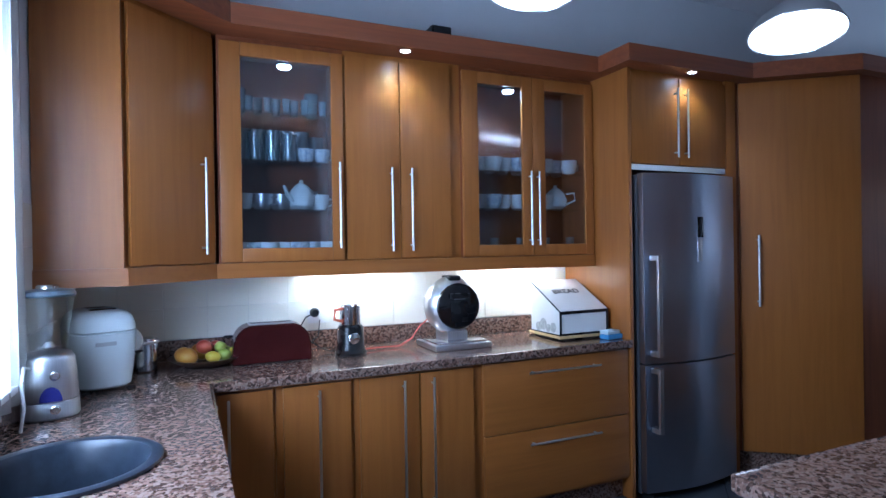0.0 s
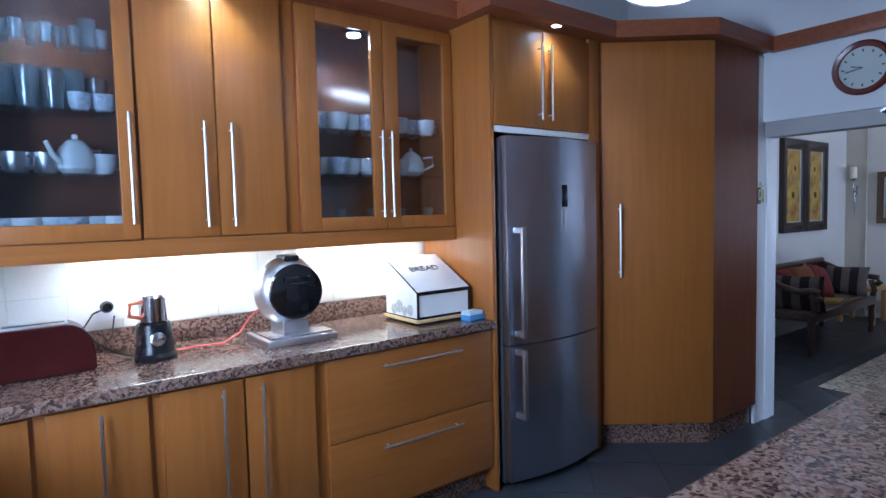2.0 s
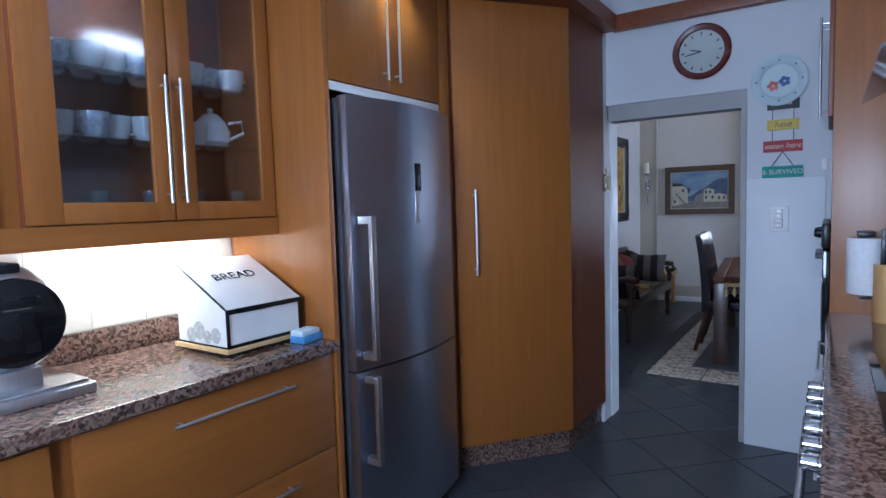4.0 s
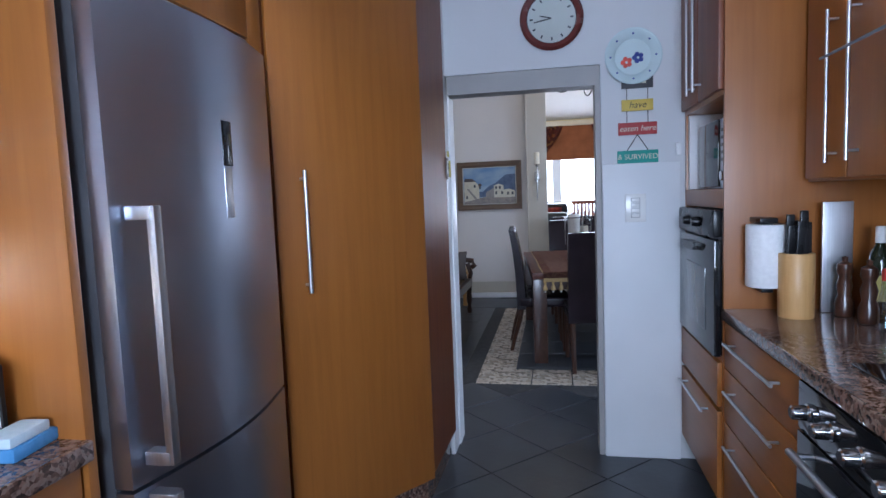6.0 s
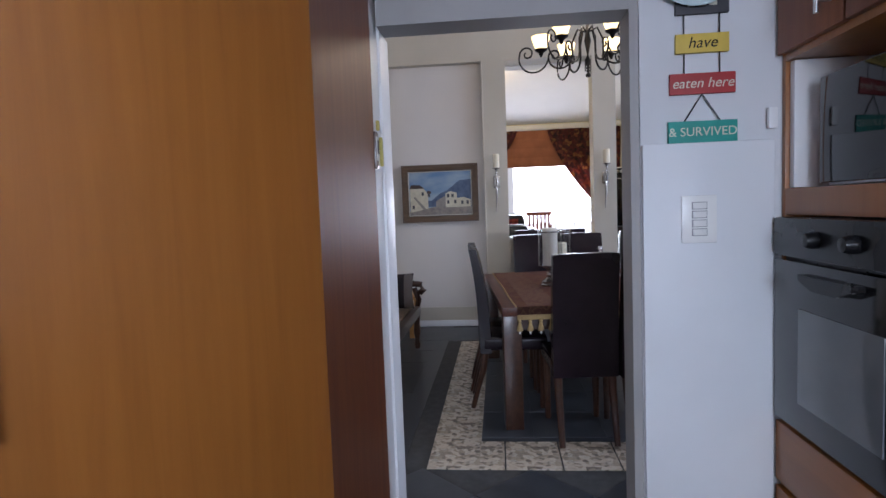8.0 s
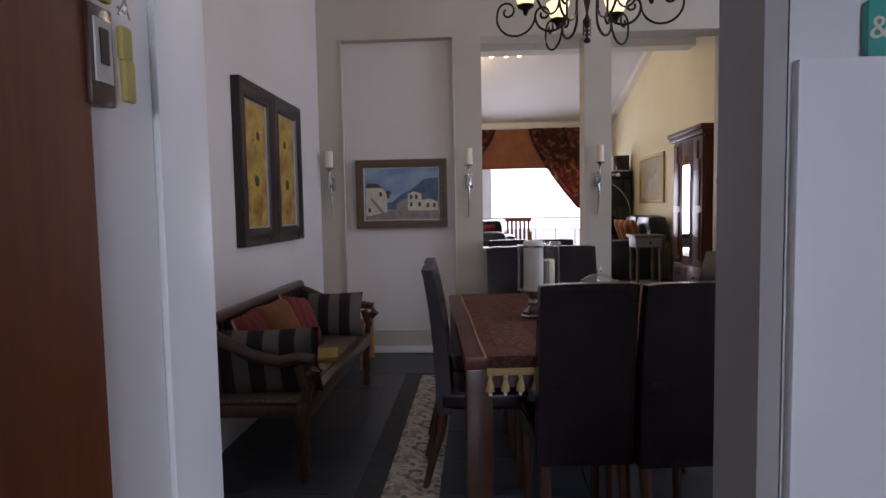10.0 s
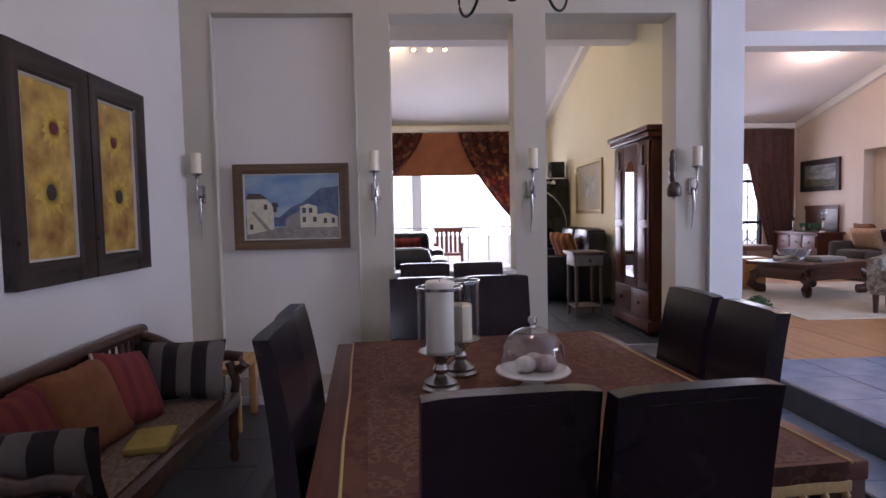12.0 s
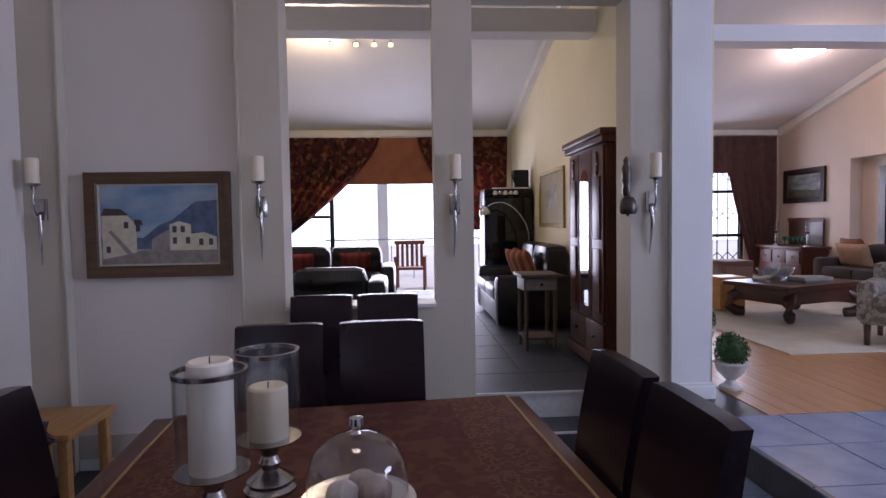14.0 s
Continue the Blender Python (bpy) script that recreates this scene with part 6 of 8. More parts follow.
for sx in (-1, 1):
    for sy in (-1, 1):
        boxpart("leg", PINE, u, sx * 0.2 - 0.025, sy * 0.17 - 0.025, 0, sx * 0.2 + 0.025, sy * 0.17 + 0.025, 0.41)
boxpart("rail", PINE, u, -0.18, -0.012, 0.33, 0.18, 0.012, 0.39)


# framed pictures
def frame_ring(bm, w, h, fw, d):
    """A moulded frame standing in the x-z plane, its face towards -y."""
    prof = [(0, 0), (0, d), (fw * 0.25, d), (fw * 0.55, d * 0.75), (fw * 0.85, d * 0.8), (fw, d * 0.45), (fw, 0)]
    loops = []
    for o, p in prof:
        a, b = w / 2 - o, h / 2 - o
        loops.append([bm.verts.new((sx * a, -p, sz * b)) for sx, sz in ((-1, -1), (1, -1), (1, 1), (-1, 1))])
    for l0, l1 in zip(loops, loops[1:]):
        for i in range(4):
            bm.faces.new((l0[i], l0[(i + 1) % 4], l1[(i + 1) % 4], l1[i]))


def flat(name, pts, mat, parent, y):
    bm = bmesh.new()
    vs = [bm.verts.new((x, y, z)) for x, z in pts]
    bm.faces.new(vs)
    return part(name, bm, mat, parent, smooth=False)


SUNM = varied("ochre_petal_wash", (0.20, 0.075, 0.012), (0.60, 0.41, 0.10), 8, 0.5, bumps=0.4, fine=90, detail=9.0)
FRAMED = varied("black_brown_frame", (0.018, 0.010, 0.008), (0.030, 0.017, 0.013), 8, 0.3, bumps=0.15)
for i, x in enumerate((9.31, 9.92)):
    u = thing("sunflower_painting", "tall ochre flower painting in wide dark frame", "painting", pose(x, 5.468, 1.685, 0, 0, 0.0), "pair of flower paintings")
    bm = bmesh.new()
    frame_ring(bm, 0.60, 1.05, 0.115, 0.055)
    part("frame", bm, FRAMED, u)
    bm = bmesh.new()
    frame_ring(bm, 0.375, 0.825, 0.012, 0.034)
    part("slip", bm, varied("pale_slip", (0.45, 0.42, 0.36), (0.52, 0.49, 0.43), 8, 0.4), u, "pale inner slip")
    c = boxpart("canvas", SUNM, u, -0.176, -0.022, -0.401, 0.176, -0.012, 0.401, bevel=0)
    rng = random.Random(5 + i)
    for fz, fx, r in ((0.20, 0.05 - 0.07 * i, 0.05), (-0.10, 0.01, 0.062)):
        for k in range(13):
            a = 2 * math.pi * k / 13
            bm = bmesh.new()
            ln = r * rng.uniform(1.5, 2.2)
            p = [(0.3 * r, -0.2 * r), (ln * 0.7, -0.32 * r), (ln, 0), (ln * 0.7, 0.32 * r), (0.3 * r, 0.2 * r)]
            vs = [bm.verts.new((max(-0.17, min(0.17, fx + px * math.cos(a) - pz * math.sin(a))), -0.0232, fz + px * math.sin(a) + pz * math.cos(a))) for px, pz in p]
            bm.faces.new(vs)
            part("petal", bm, varied("yellow_petal_paint", (0.46, 0.27, 0.03), (0.6, 0.42, 0.08), 30, 0.5), c, smooth=False)
        bm = bmesh.new()
        lathe(bm, [(r * 0.62, 0), (r * 0.5, 0.001), (0, 0.0012)], 14, pose(fx, -0.0236, fz, 90), cap=False)
        part("flower_heart", bm, varied("dark_flower_heart", (0.10, 0.012, 0.02) if fz > 0 else (0.03, 0.025, 0.02), (0.16, 0.02, 0.03) if fz > 0 else (0.06, 0.05, 0.03), 40, 0.5), c)

u = thing("street_painting", "painting of white houses below a blue mountain", "painting", pose(11.05, 4.705, 1.535, 0, 0, -90))
bm = bmesh.new()
frame_ring(bm, 0.87, 0.65, 0.075, 0.045)
part("frame", bm, wood("aged_gilt_wood", (0.07, 0.038, 0.018), (0.11, 0.062, 0.03), (0.15, 0.09, 0.045), 0.4, "x"), u)
bm = bmesh.new()
frame_ring(bm, 0.725, 0.505, 0.012, 0.03)
part("slip", bm, varied("pale_slip", (0.45, 0.42, 0.36), (0.52, 0.49, 0.43), 8, 0.4), u)
c = boxpart("canvas", varied("sky_paint", (0.09, 0.20, 0.38), (0.34, 0.42, 0.48), 3.0, 0.5, stretch=(1, 1, 2.2), bumps=0.3, fine=140), u, -0.352, -0.02, -0.242, 0.352, -0.01, 0.242, bevel=0)
P = {k: varied(k, a, b, 26, 0.55, bumps=0.3, fine=140) for k, a, b in (("mountain_paint", (0.05, 0.08, 0.15), (0.10, 0.14, 0.22)), ("house_paint", (0.50, 0.46, 0.34), (0.64, 0.60, 0.46)), ("house_shade_paint", (0.22, 0.20, 0.18), (0.30, 0.27, 0.24)), ("road_paint", (0.18, 0.16, 0.15), (0.30, 0.26, 0.22)), ("roof_paint", (0.05, 0.035, 0.03), (0.09, 0.06, 0.05)), ("window_paint", (0.04, 0.04, 0.05), (0.07, 0.07, 0.08)))}
flat("mountain", [(-0.352, -0.07), (-0.10, -0.08), (0.0, 0.0), (0.08, 0.03), (0.22, 0.14), (0.352, 0.15), (0.352, -0.15), (-0.352, -0.15)], P["mountain_paint"], c, -0.0206)
flat("road", [(-0.352, -0.242), (0.352, -0.242), (0.352, -0.16), (-0.05, -0.15), (-0.352, -0.19)], P["road_paint"], c, -0.0212)
flat("house", [(-0.345, -0.21), (-0.14, -0.17), (-0.14, 0.0), (-0.19, 0.06), (-0.345, 0.06)], P["house_paint"], c, -0.0218)
flat("house", [(0.06, -0.16), (0.19, -0.16), (0.19, 0.0), (0.12, 0.02), (0.06, 0.0)], P["house_paint"], c, -0.0218)
flat("house", [(0.19, -0.16), (0.345, -0.16), (0.345, -0.08), (0.27, -0.05), (0.19, -0.06)], P["house_paint"], c, -0.0218)
flat("house", [(-0.05, -0.16), (0.06, -0.16), (0.06, -0.03), (0.0, -0.06), (-0.05, -0.09)], P["house_shade_paint"], c, -0.0216)
flat("stairs", [(-0.31, -0.04), (-0.29, -0.03), (-0.16, -0.18), (-0.19, -0.19)], P["house_shade_paint"], c, -0.0222)
flat("roof", [(-0.35, 0.06), (-0.18, 0.06), (-0.23, 0.10), (-0.33, 0.105)], P["roof_paint"], c, -0.0222)
flat("roof", [(-0.15, 0.0), (-0.10, 0.0), (-0.11, 0.03), (-0.15, 0.035)], P["roof_paint"], c, -0.0222)
for wx, wz in ((-0.20, 0.0), (-0.13, -0.02), (-0.31, -0.15), (0.09, -0.03), (0.14, -0.03), (0.09, -0.10), (0.17, -0.10), (0.25, -0.11), (0.31, -0.11)):
    flat("painted_window", [(wx - 0.013, wz - 0.02), (wx + 0.013, wz - 0.02), (wx + 0.013, wz + 0.02), (wx - 0.013, wz + 0.02)], P["window_paint"], c, -0.0226)


def sconce(y):
    u = thing("wall_sconce", "antique silver candle sconce with ivory candle", "wall sconce", pose(10.968, y, 0), "candle sconces on the piers")
    boxpart("back_plate", SILVER, u, -0.014, -0.035, 1.57, 0, 0.035, 1.70, bevel=0.006)
    rod("tail", SILVER, u, [(-0.02, 0, 1.60), (-0.03, 0, 1.50), (-0.02, 0.004, 1.40), (-0.008, 0.01, 1.30)], 0.016, taper=0.003)
    rod("arm", SILVER, u, [(-0.01, 0, 1.62), (-0.06, 0, 1.60), (-0.085, 0, 1.64), (-0.08, 0, 1.70), (-0.08, 0, 1.75)], 0.008)
    bm = bmesh.new()
    lathe(bm, [(0.0, 1.745), (0.018, 1.75), (0.012, 1.765), (0.042, 1.78), (0.044, 1.786), (0.0, 1.785)], 20, pose(-0.08, 0, 0))
    part("cup", bm, SILVER, u)
    bm = bmesh.new()
    lathe(bm, [(0.036, 1.787), (0.036, 1.93), (0.032, 1.936), (0.0, 1.928)], 20, pose(-0.08, 0, 0))
    part("candle", bm, WAX, u, "ivory candle")


for y in (5.36, 4.06, 2.87, 1.605):
    sconce(y)
u = thing("bell_ornament", "bronze bell on carved bracket hanging from pier", "ornament", pose(10.968, 1.775, 0))
BRONZE = varied("dark_bronze", (0.07, 0.06, 0.05), (0.14, 0.12, 0.10), 20, 0.4, 0.9)
bm = bmesh.new()
lathe(bm, [(0.0, 1.66), (0.020, 1.67), (0.030, 1.70), (0.020, 1.735), (0.032, 1.77), (0.024, 1.81), (0.030, 1.845), (0.018, 1.875), (0.022, 1.90), (0.0, 1.925)], 14, pose(-0.030, 0, 0))
part("bracket", bm, DWOOD, u, "dark carved wooden bracket")
bm = bmesh.new()
lathe(bm, [(0.046, 1.555), (0.054, 1.57), (0.056, 1.60), (0.050, 1.635), (0.034, 1.66), (0.012, 1.672), (0, 1.674)], 20, pose(-0.058, 0, 0))
part("bell", bm, BRONZE, u)
bm = bmesh.new()
lathe(bm, [(0.0, 1.54), (0.01, 1.548), (0.008, 1.57), (0, 1.58)], 10, pose(-0.05, 0, 0))
part("clapper", bm, BRONZE, u)

# chandelier
IRON = varied("dark_wrought_iron", (0.012, 0.010, 0.009), (0.022, 0.018, 0.016), 20, 0.45, 0.7)
CX, CY = 8.88, 3.36
u = thing("chandelier", "wrought iron chandelier with scrolled arms and glass cups", "chandelier", pose(CX, CY, 0))
bm = bmesh.new()
lathe(bm, [(0.0, 2.285), (0.018, 2.292), (0.02, 2.305), (0.008, 2.32), (0.006, 2.36), (0.02, 2.40), (0.006, 2.45), (0.025, 2.55), (0.012, 2.62), (0.01, 2.95)], 14)
part("spindle", bm, IRON, u)
rod("chain", IRON, u, [(0, 0, 2.94), (0, 0, H2)], 0.007)
for s in range(5):
    a = s * 2 * math.pi / 5
    pts = [(0.022 * math.cos(a + k * 0.7), 0.022 * math.sin(a + k * 0.7), 2.33 + k * 0.013) for k in range(8)]
    rod("twist", IRON, u, pts, 0.003, seg=6)


def spiral(c, r0, r1, a0, a1, n=16):
    return [(c[0] + (r0 + (r1 - r0) * i / n) * math.cos(a0 + (a1 - a0) * i / n), c[1] + (r0 + (r1 - r0) * i / n) * math.sin(a0 + (a1 - a0) * i / n)) for i in range(n + 1)]


for k in range(6):
    a = k * math.pi / 3 + 0.35
    ca, sa = math.cos(a), math.sin(a)
    prof = [(0.02, 2.62), (0.07, 2.64), (0.11, 2.55)] + spiral((0.20, 2.46), 0.09, 0.085, math.pi, 2 * math.pi) + spiral((0.24, 2.47), 0.045, 0.012, 0, 2.2 * math.pi, 14)
    ar = rod("arm", IRON, u, [(r * ca, r * sa, z) for r, z in prof], 0.0075, seg=8)
    prof = spiral((0.40, 2.47), 0.115, 0.105, math.pi, 2 * math.pi + 0.3, 14) + spiral((0.445, 2.50), 0.055, 0.014, 0.3, 2.3 * math.pi, 14)
    rod("scroll", IRON, u, [(r * ca, r * sa, z) for r, z in prof], 0.0065, seg=8)
    bm = bmesh.new()
    lathe(bm, [(0.008, 2.47), (0.02, 2.50), (0.045, 2.515), (0.05, 2.525), (0, 2.525)], 16, pose(0.34 * ca, 0.34 * sa, 0))
    part("drip_pan", bm, IRON, u)
    bm = bmesh.new()
    lathe(bm, [(0.02, 2.527), (0.045, 2.54), (0.06, 2.58), (0.07, 2.62), (0.066, 2.62), (0.055, 2.58), (0.04, 2.545), (0, 2.535)], 18, pose(0.34 * ca, 0.34 * sa, 0), cap=False)
    part("glass_cup", bm, glow("lit_cream_glass", (1.0, 0.78, 0.38), 1.6), u, "lit cream glass cup")
lamp_ = new("chandelier_light", bpy.data.lights.new("chandelier_light", "POINT"))
lamp_.data.energy, lamp_.data.color, lamp_.data.shadow_soft_size = 18, (1.0, 0.84, 0.6), 0.2
lamp_.location = (CX, CY, 2.75)
# ---- lounge ----
FLO = PLAT + 0.002
CORN = varied("white_cornice", (0.70, 0.68, 0.64), (0.76, 0.74, 0.70), 3, 0.6)
for nm, y, s in (("cornice_lounge", 1.3, 1), ("cornice_living", -3.65, 1)):
    bm = bmesh.new()
    extrude(bm, [(17.4, 2.99), (11.25, 4.60), (11.25, 4.73), (17.4, 3.12)], "y", y, y + 0.09)
    tagged(part(nm, bm, CORN), "white moulded cornice along the slope", "", "", "structure")
solid("cornice_east", CORN, (17.31, 1.3, 3.0, 17.4, 6.0, 3.1), (17.41, -3.65, 3.0, 17.5, 1.05, 3.1), label="white moulded cornice above the windows", bevel=0.01)
GREENF = varied("dark_green_steel", (0.012, 0.022, 0.020), (0.02, 0.034, 0.03), 8, 0.4, 0.3)
u = tagged(new("window_2"), "wide patio opening with dark green steel frame", "window", "", "structure")
for y in (1.78, 4.45, 5.56):
    boxpart("post", GREENF, u, 17.46, y - 0.035, PLAT, 17.53, y + 0.035, 2.75)
boxpart("bar", GREENF, u, 17.46, 4.48, 1.62, 17.53, 5.54, 1.67)
boxpart("head", GREENF, u, 17.46, 1.75, 2.70, 17.53, 5.6, 2.75)
g = boxpart("pane", PANE, u, 17.49, 4.48, PLAT, 17.495, 5.54, 2.70, bevel=0)
g.visible_shadow = False
CURT = granite("red_patterned_brocade", [(0.25, (0.022, 0.008, 0.008)), (0.40, (0.13, 0.018, 0.014)), (0.52, (0.05, 0.014, 0.012)), (0.64, (0.20, 0.045, 0.02)), (0.76, (0.26, 0.13, 0.04)), (0.85, (0.09, 0.015, 0.012))], 15, 0.8)
RUST = varied("rust_orange_blind", (0.22, 0.075, 0.03), (0.28, 0.10, 0.045), 5, 0.85, bumps=0.3)
drape("curtain", (17.28, 5.5), (17.28, 3.6), 1.38, 2.98, 8, 0.04, CURT, "red patterned swagged curtain tied back", (0.0, 0.22))
drape("curtain", (17.26, 2.95), (17.26, 1.40), 1.38, 2.98, 6, 0.04, CURT, "red patterned swagged curtain tied aside", (0.62, 0.98))
u = thing("roman_blind", "rust orange fabric blind at the patio opening", "blind")
for i in range(4):
    boxpart("fold", RUST, u, 17.33, 1.9, 2.19 + i * 0.2, 17.35 + 0.006 * (3 - i), 5.3, 2.40 + i * 0.2, bevel=0.006)
rod("rail", STEEL, u, [(17.33, 1.45, 2.99), (17.33, 5.5, 2.99)], 0.012)
u = thing("armoire", "tall carved mahogany armoire with mirror door", "wardrobe", pose(0, 0, FLO))
ax0, ax1, ay0, ay1, at_ = 11.50, 12.40, 1.305, 1.725, 1.84
boxpart("body", MAHOG, u, ax0, ay0, 0.08, ax1, ay1 - 0.02, at_ - 0.08, bevel=0.004)
bm = bmesh.new()
box(bm, ax0 - 0.04, ay0, at_ - 0.10, ax1 + 0.04, ay1 + 0.03, at_ - 0.05, 0.012)
box(bm, ax0 - 0.06, ay0, at_ - 0.05, ax1 + 0.06, ay1 + 0.05, at_, 0.014)
part("crown", bm, MAHOGX, u)
boxpart("base", MAHOGX, u, ax0 - 0.02, ay0, 0.03, ax1 + 0.02, ay1 + 0.02, 0.12, bevel=0.008)
for a, b, mid in ((ax0 + 0.02, ax0 + 0.28, False), (ax0 + 0.29, ax1 - 0.29, True), (ax1 - 0.28, ax1 - 0.02, False)):
    d = boxpart("door", MAHOG, u, a, ay1 - 0.02, 0.40, b, ay1, at_ - 0.12, bevel=0.005)
    if mid:
        bm = bmesh.new()
        n = 12
        c_, w_ = (a + b) / 2, (b - a) / 2 - 0.06
        arch = [(c_ - w_, 0.48), (c_ + w_, 0.48)] + [(c_ + w_ * math.cos(math.pi * i / n), 1.45 + 0.12 * math.sin(math.pi * i / n)) for i in range(n + 1)]
        extrude(bm, arch, "y", ay1, ay1 + 0.006)
        part("mirror", bm, varied("mirror_glass", (0.75, 0.76, 0.76), (0.8, 0.81, 0.81), 2, 0.03, 1.0, bumps=0, spread=0.01), d)
    else:
        boxpart("panel", MAHOG, d, a + 0.05, ay1, 0.46, b - 0.05, ay1 + 0.012, 0.95, bevel=0.01)
        boxpart("panel", MAHOG, d, a + 0.05, ay1, 1.02, b - 0.05, ay1 + 0.012, 1.50, bevel=0.01)
        for k in range(5):
            bm = bmesh.new()
            lathe(bm, [(0.03 - 0.003 * k, 0), (0.02, 0.01), (0, 0.014)], 10, pose((a + b) / 2, ay1 + 0.002, 1.53 + k * 0.035, -90))
            part("carving", bm, MAHOG, d)
for a, b in ((ax0 + 0.02, (ax0 + ax1) / 2 - 0.005), ((ax0 + ax1) / 2 + 0.005, ax1 - 0.02)):
    d = boxpart("drawer", MAHOGX, u, a, ay1 - 0.02, 0.14, b, ay1, 0.38, bevel=0.006)
    bm = bmesh.new()
    lathe(bm, [(0.012, 0), (0.016, 0.02), (0, 0.026)], 12, pose((a + b) / 2, ay1, 0.26, -90))
    part("knob", bm, BRONZE, d)
for x in (ax0 + 0.05, ax1 - 0.05):
    for y in (ay0 + 0.06, ay1 - 0.04):
        bm = bmesh.new()
        lathe(bm, [(0.03, 0), (0.045, 0.015), (0.03, 0.035)], 12, pose(x, y, 0))
        part("foot", bm, MAHOG, u)
u = thing("console_table", "small weathered console table with one drawer", "side table", pose(12.58, 1.98, FLO))
GREYW = wood("weathered_grey_wood", (0.07, 0.05, 0.036), (0.10, 0.075, 0.055), (0.15, 0.11, 0.085), 0.5, "z")
boxpart("top", GREYW, u, -0.20, -0.18, 0.66, 0.20, 0.18, 0.69, bevel=0.005)
d = boxpart("drawer", varied("pale_painted_wood", (0.22, 0.22, 0.22), (0.30, 0.30, 0.30), 8, 0.5), u, -0.178, -0.14, 0.55, -0.16, 0.14, 0.655)
boxpart("body", GREYW, u, -0.16, -0.15, 0.54, 0.17, 0.15, 0.66)
for sx in (-0.15, 0.15):
    for sy in (-0.13, 0.13):
        bm = bmesh.new()
        lathe(bm, [(0.014, 0), (0.02, 0.08), (0.014, 0.12), (0.022, 0.30), (0.016, 0.45), (0.022, 0.54)], 10, pose(sx, sy, 0))
        part("leg", bm, GREYW, u)
boxpart("shelf", GREYW, u, -0.16, -0.14, 0.10, 0.16, 0.14, 0.12)
bm = bmesh.new()
lathe(bm, [(0.012, 0), (0.014, 0.015), (0, 0.02)], 10, pose(-0.178, 0, 0.60, 0, -90, 0))
part("knob", bm, BLACK, d)


def sofa(label, w, m, back=0.80, seats=2, mat=BLACKL):
    """A padded sofa facing +y of its own, w wide."""
    u = thing("sofa", label, "sofa", m)
    boxpart("base", mat, u, -w / 2 + 0.15, -0.40, 0.05, w / 2 - 0.15, 0.40, 0.30, bevel=0.03)
    for s in (-1, 1):
        boxpart("arm", mat, u, s * (w / 2 - 0.09) - 0.10, -0.42, 0.03, s * (w / 2 - 0.09) + 0.10, 0.42, 0.58, bevel=0.07)
    sw = (w - 0.36) / seats
    for i in range(seats):
        x = -w / 2 + 0.18 + sw * i
        boxpart("seat_cushion", mat, u, x + 0.005, -0.20, 0.29, x + sw - 0.005, 0.43, 0.46, bevel=0.05)
        boxpart("back_cushion", mat, u, x + 0.005, -0.42, 0.30, x + sw - 0.005, -0.17, back, bevel=0.085)
        boxpart("headrest", mat, u, x + 0.02, -0.44, back - 0.22, x + sw - 0.02, -0.15, back + 0.04, bevel=0.10)
    return u


sofa("black leather sofa standing with its back to the ledge", 1.9, pose(13.65, 4.35, FLO, 0, 0, -90), 0.68)
sofa("black leather sofa below the patio window", 1.9, pose(15.75, 4.3, FLO, 0, 0, 90), 0.80)
sofa("black leather recliner sofa along the cream wall", 1.7, pose(14.3, 1.80, FLO, 0, 0, 0), 0.86)
ORS = striped("orange_stripe_weave", [(0.26, 0.08, 0.03), (0.42, 0.20, 0.09), (0.20, 0.06, 0.03)], 9)
cushion("orange striped cushion on black sofa", 0.42, 0.42, 0.15, ORS, pose(13.85, 1.86, FLO + 0.66, -24, 0, 25), "lounge cushions")
cushion("rust cushion on black sofa", 0.40, 0.40, 0.15, ORAC, pose(14.25, 1.80, FLO + 0.66, -22, 0, -10), "lounge cushions")
cushion("dark red cushion on the window sofa", 0.45, 0.30, 0.14, REDC, pose(15.60, 4.7, FLO + 0.62, -20, 0, 96), "lounge cushions")
cushion("dark red cushion on the window sofa", 0.45, 0.30, 0.14, REDC, pose(15.60, 3.9, FLO + 0.62, -20, 0, 86), "lounge cushions")
u = thing("media_tower", "tall black media rack with small ornaments on top", "cabinet", pose(15.87, 1.69, FLO))
boxpart("body", BLACK, u, -0.25, -0.35, 0, 0.25, 0.35, 1.64, bevel=0.01)
boxpart("door", BGLASS, u, -0.262, -0.33, 0.04, -0.25, 0.33, 1.50)
boxpart("display_shelf", BLACK, u, -0.27, -0.35, 1.53, -0.25, 0.35, 1.545)
for i in range(5):
    bm = bmesh.new()
    lathe(bm, [(0.0, 0), (0.032, 0.004), (0.036, 0.03), (0.022, 0.06), (0, 0.065)], 10, pose(-0.262, 0.19 - i * 0.075, 1.55))
    part("ornament", bm, SILVER if i % 2 else CREAM, u)
boxpart("top_tray", CREAM, u, -0.22, -0.30, 1.64, 0.10, 0.20, 1.66, label="pale tray lying on top")
u = thing("speaker", "black box speaker on top of the media rack", "speaker", pose(15.85, 1.47, FLO + 1.66))
boxpart("cabinet", BLACK, u, -0.11, -0.11, 0, 0.11, 0.11, 0.26, bevel=0.01)
boxpart("grille", varied("speaker_cloth", (0.01, 0.01, 0.011), (0.016, 0.016, 0.018), 90, 0.9), u, -0.118, -0.095, 0.02, -0.11, 0.095, 0.24)
u = thing("arc_lamp", "chrome arc floor lamp with dome shade", "floor lamp", pose(15.32, 1.50, FLO))
bm = bmesh.new()
lathe(bm, [(0.15, 0), (0.15, 0.03), (0.02, 0.05)], 24)
part("base", bm, CHROME, u)
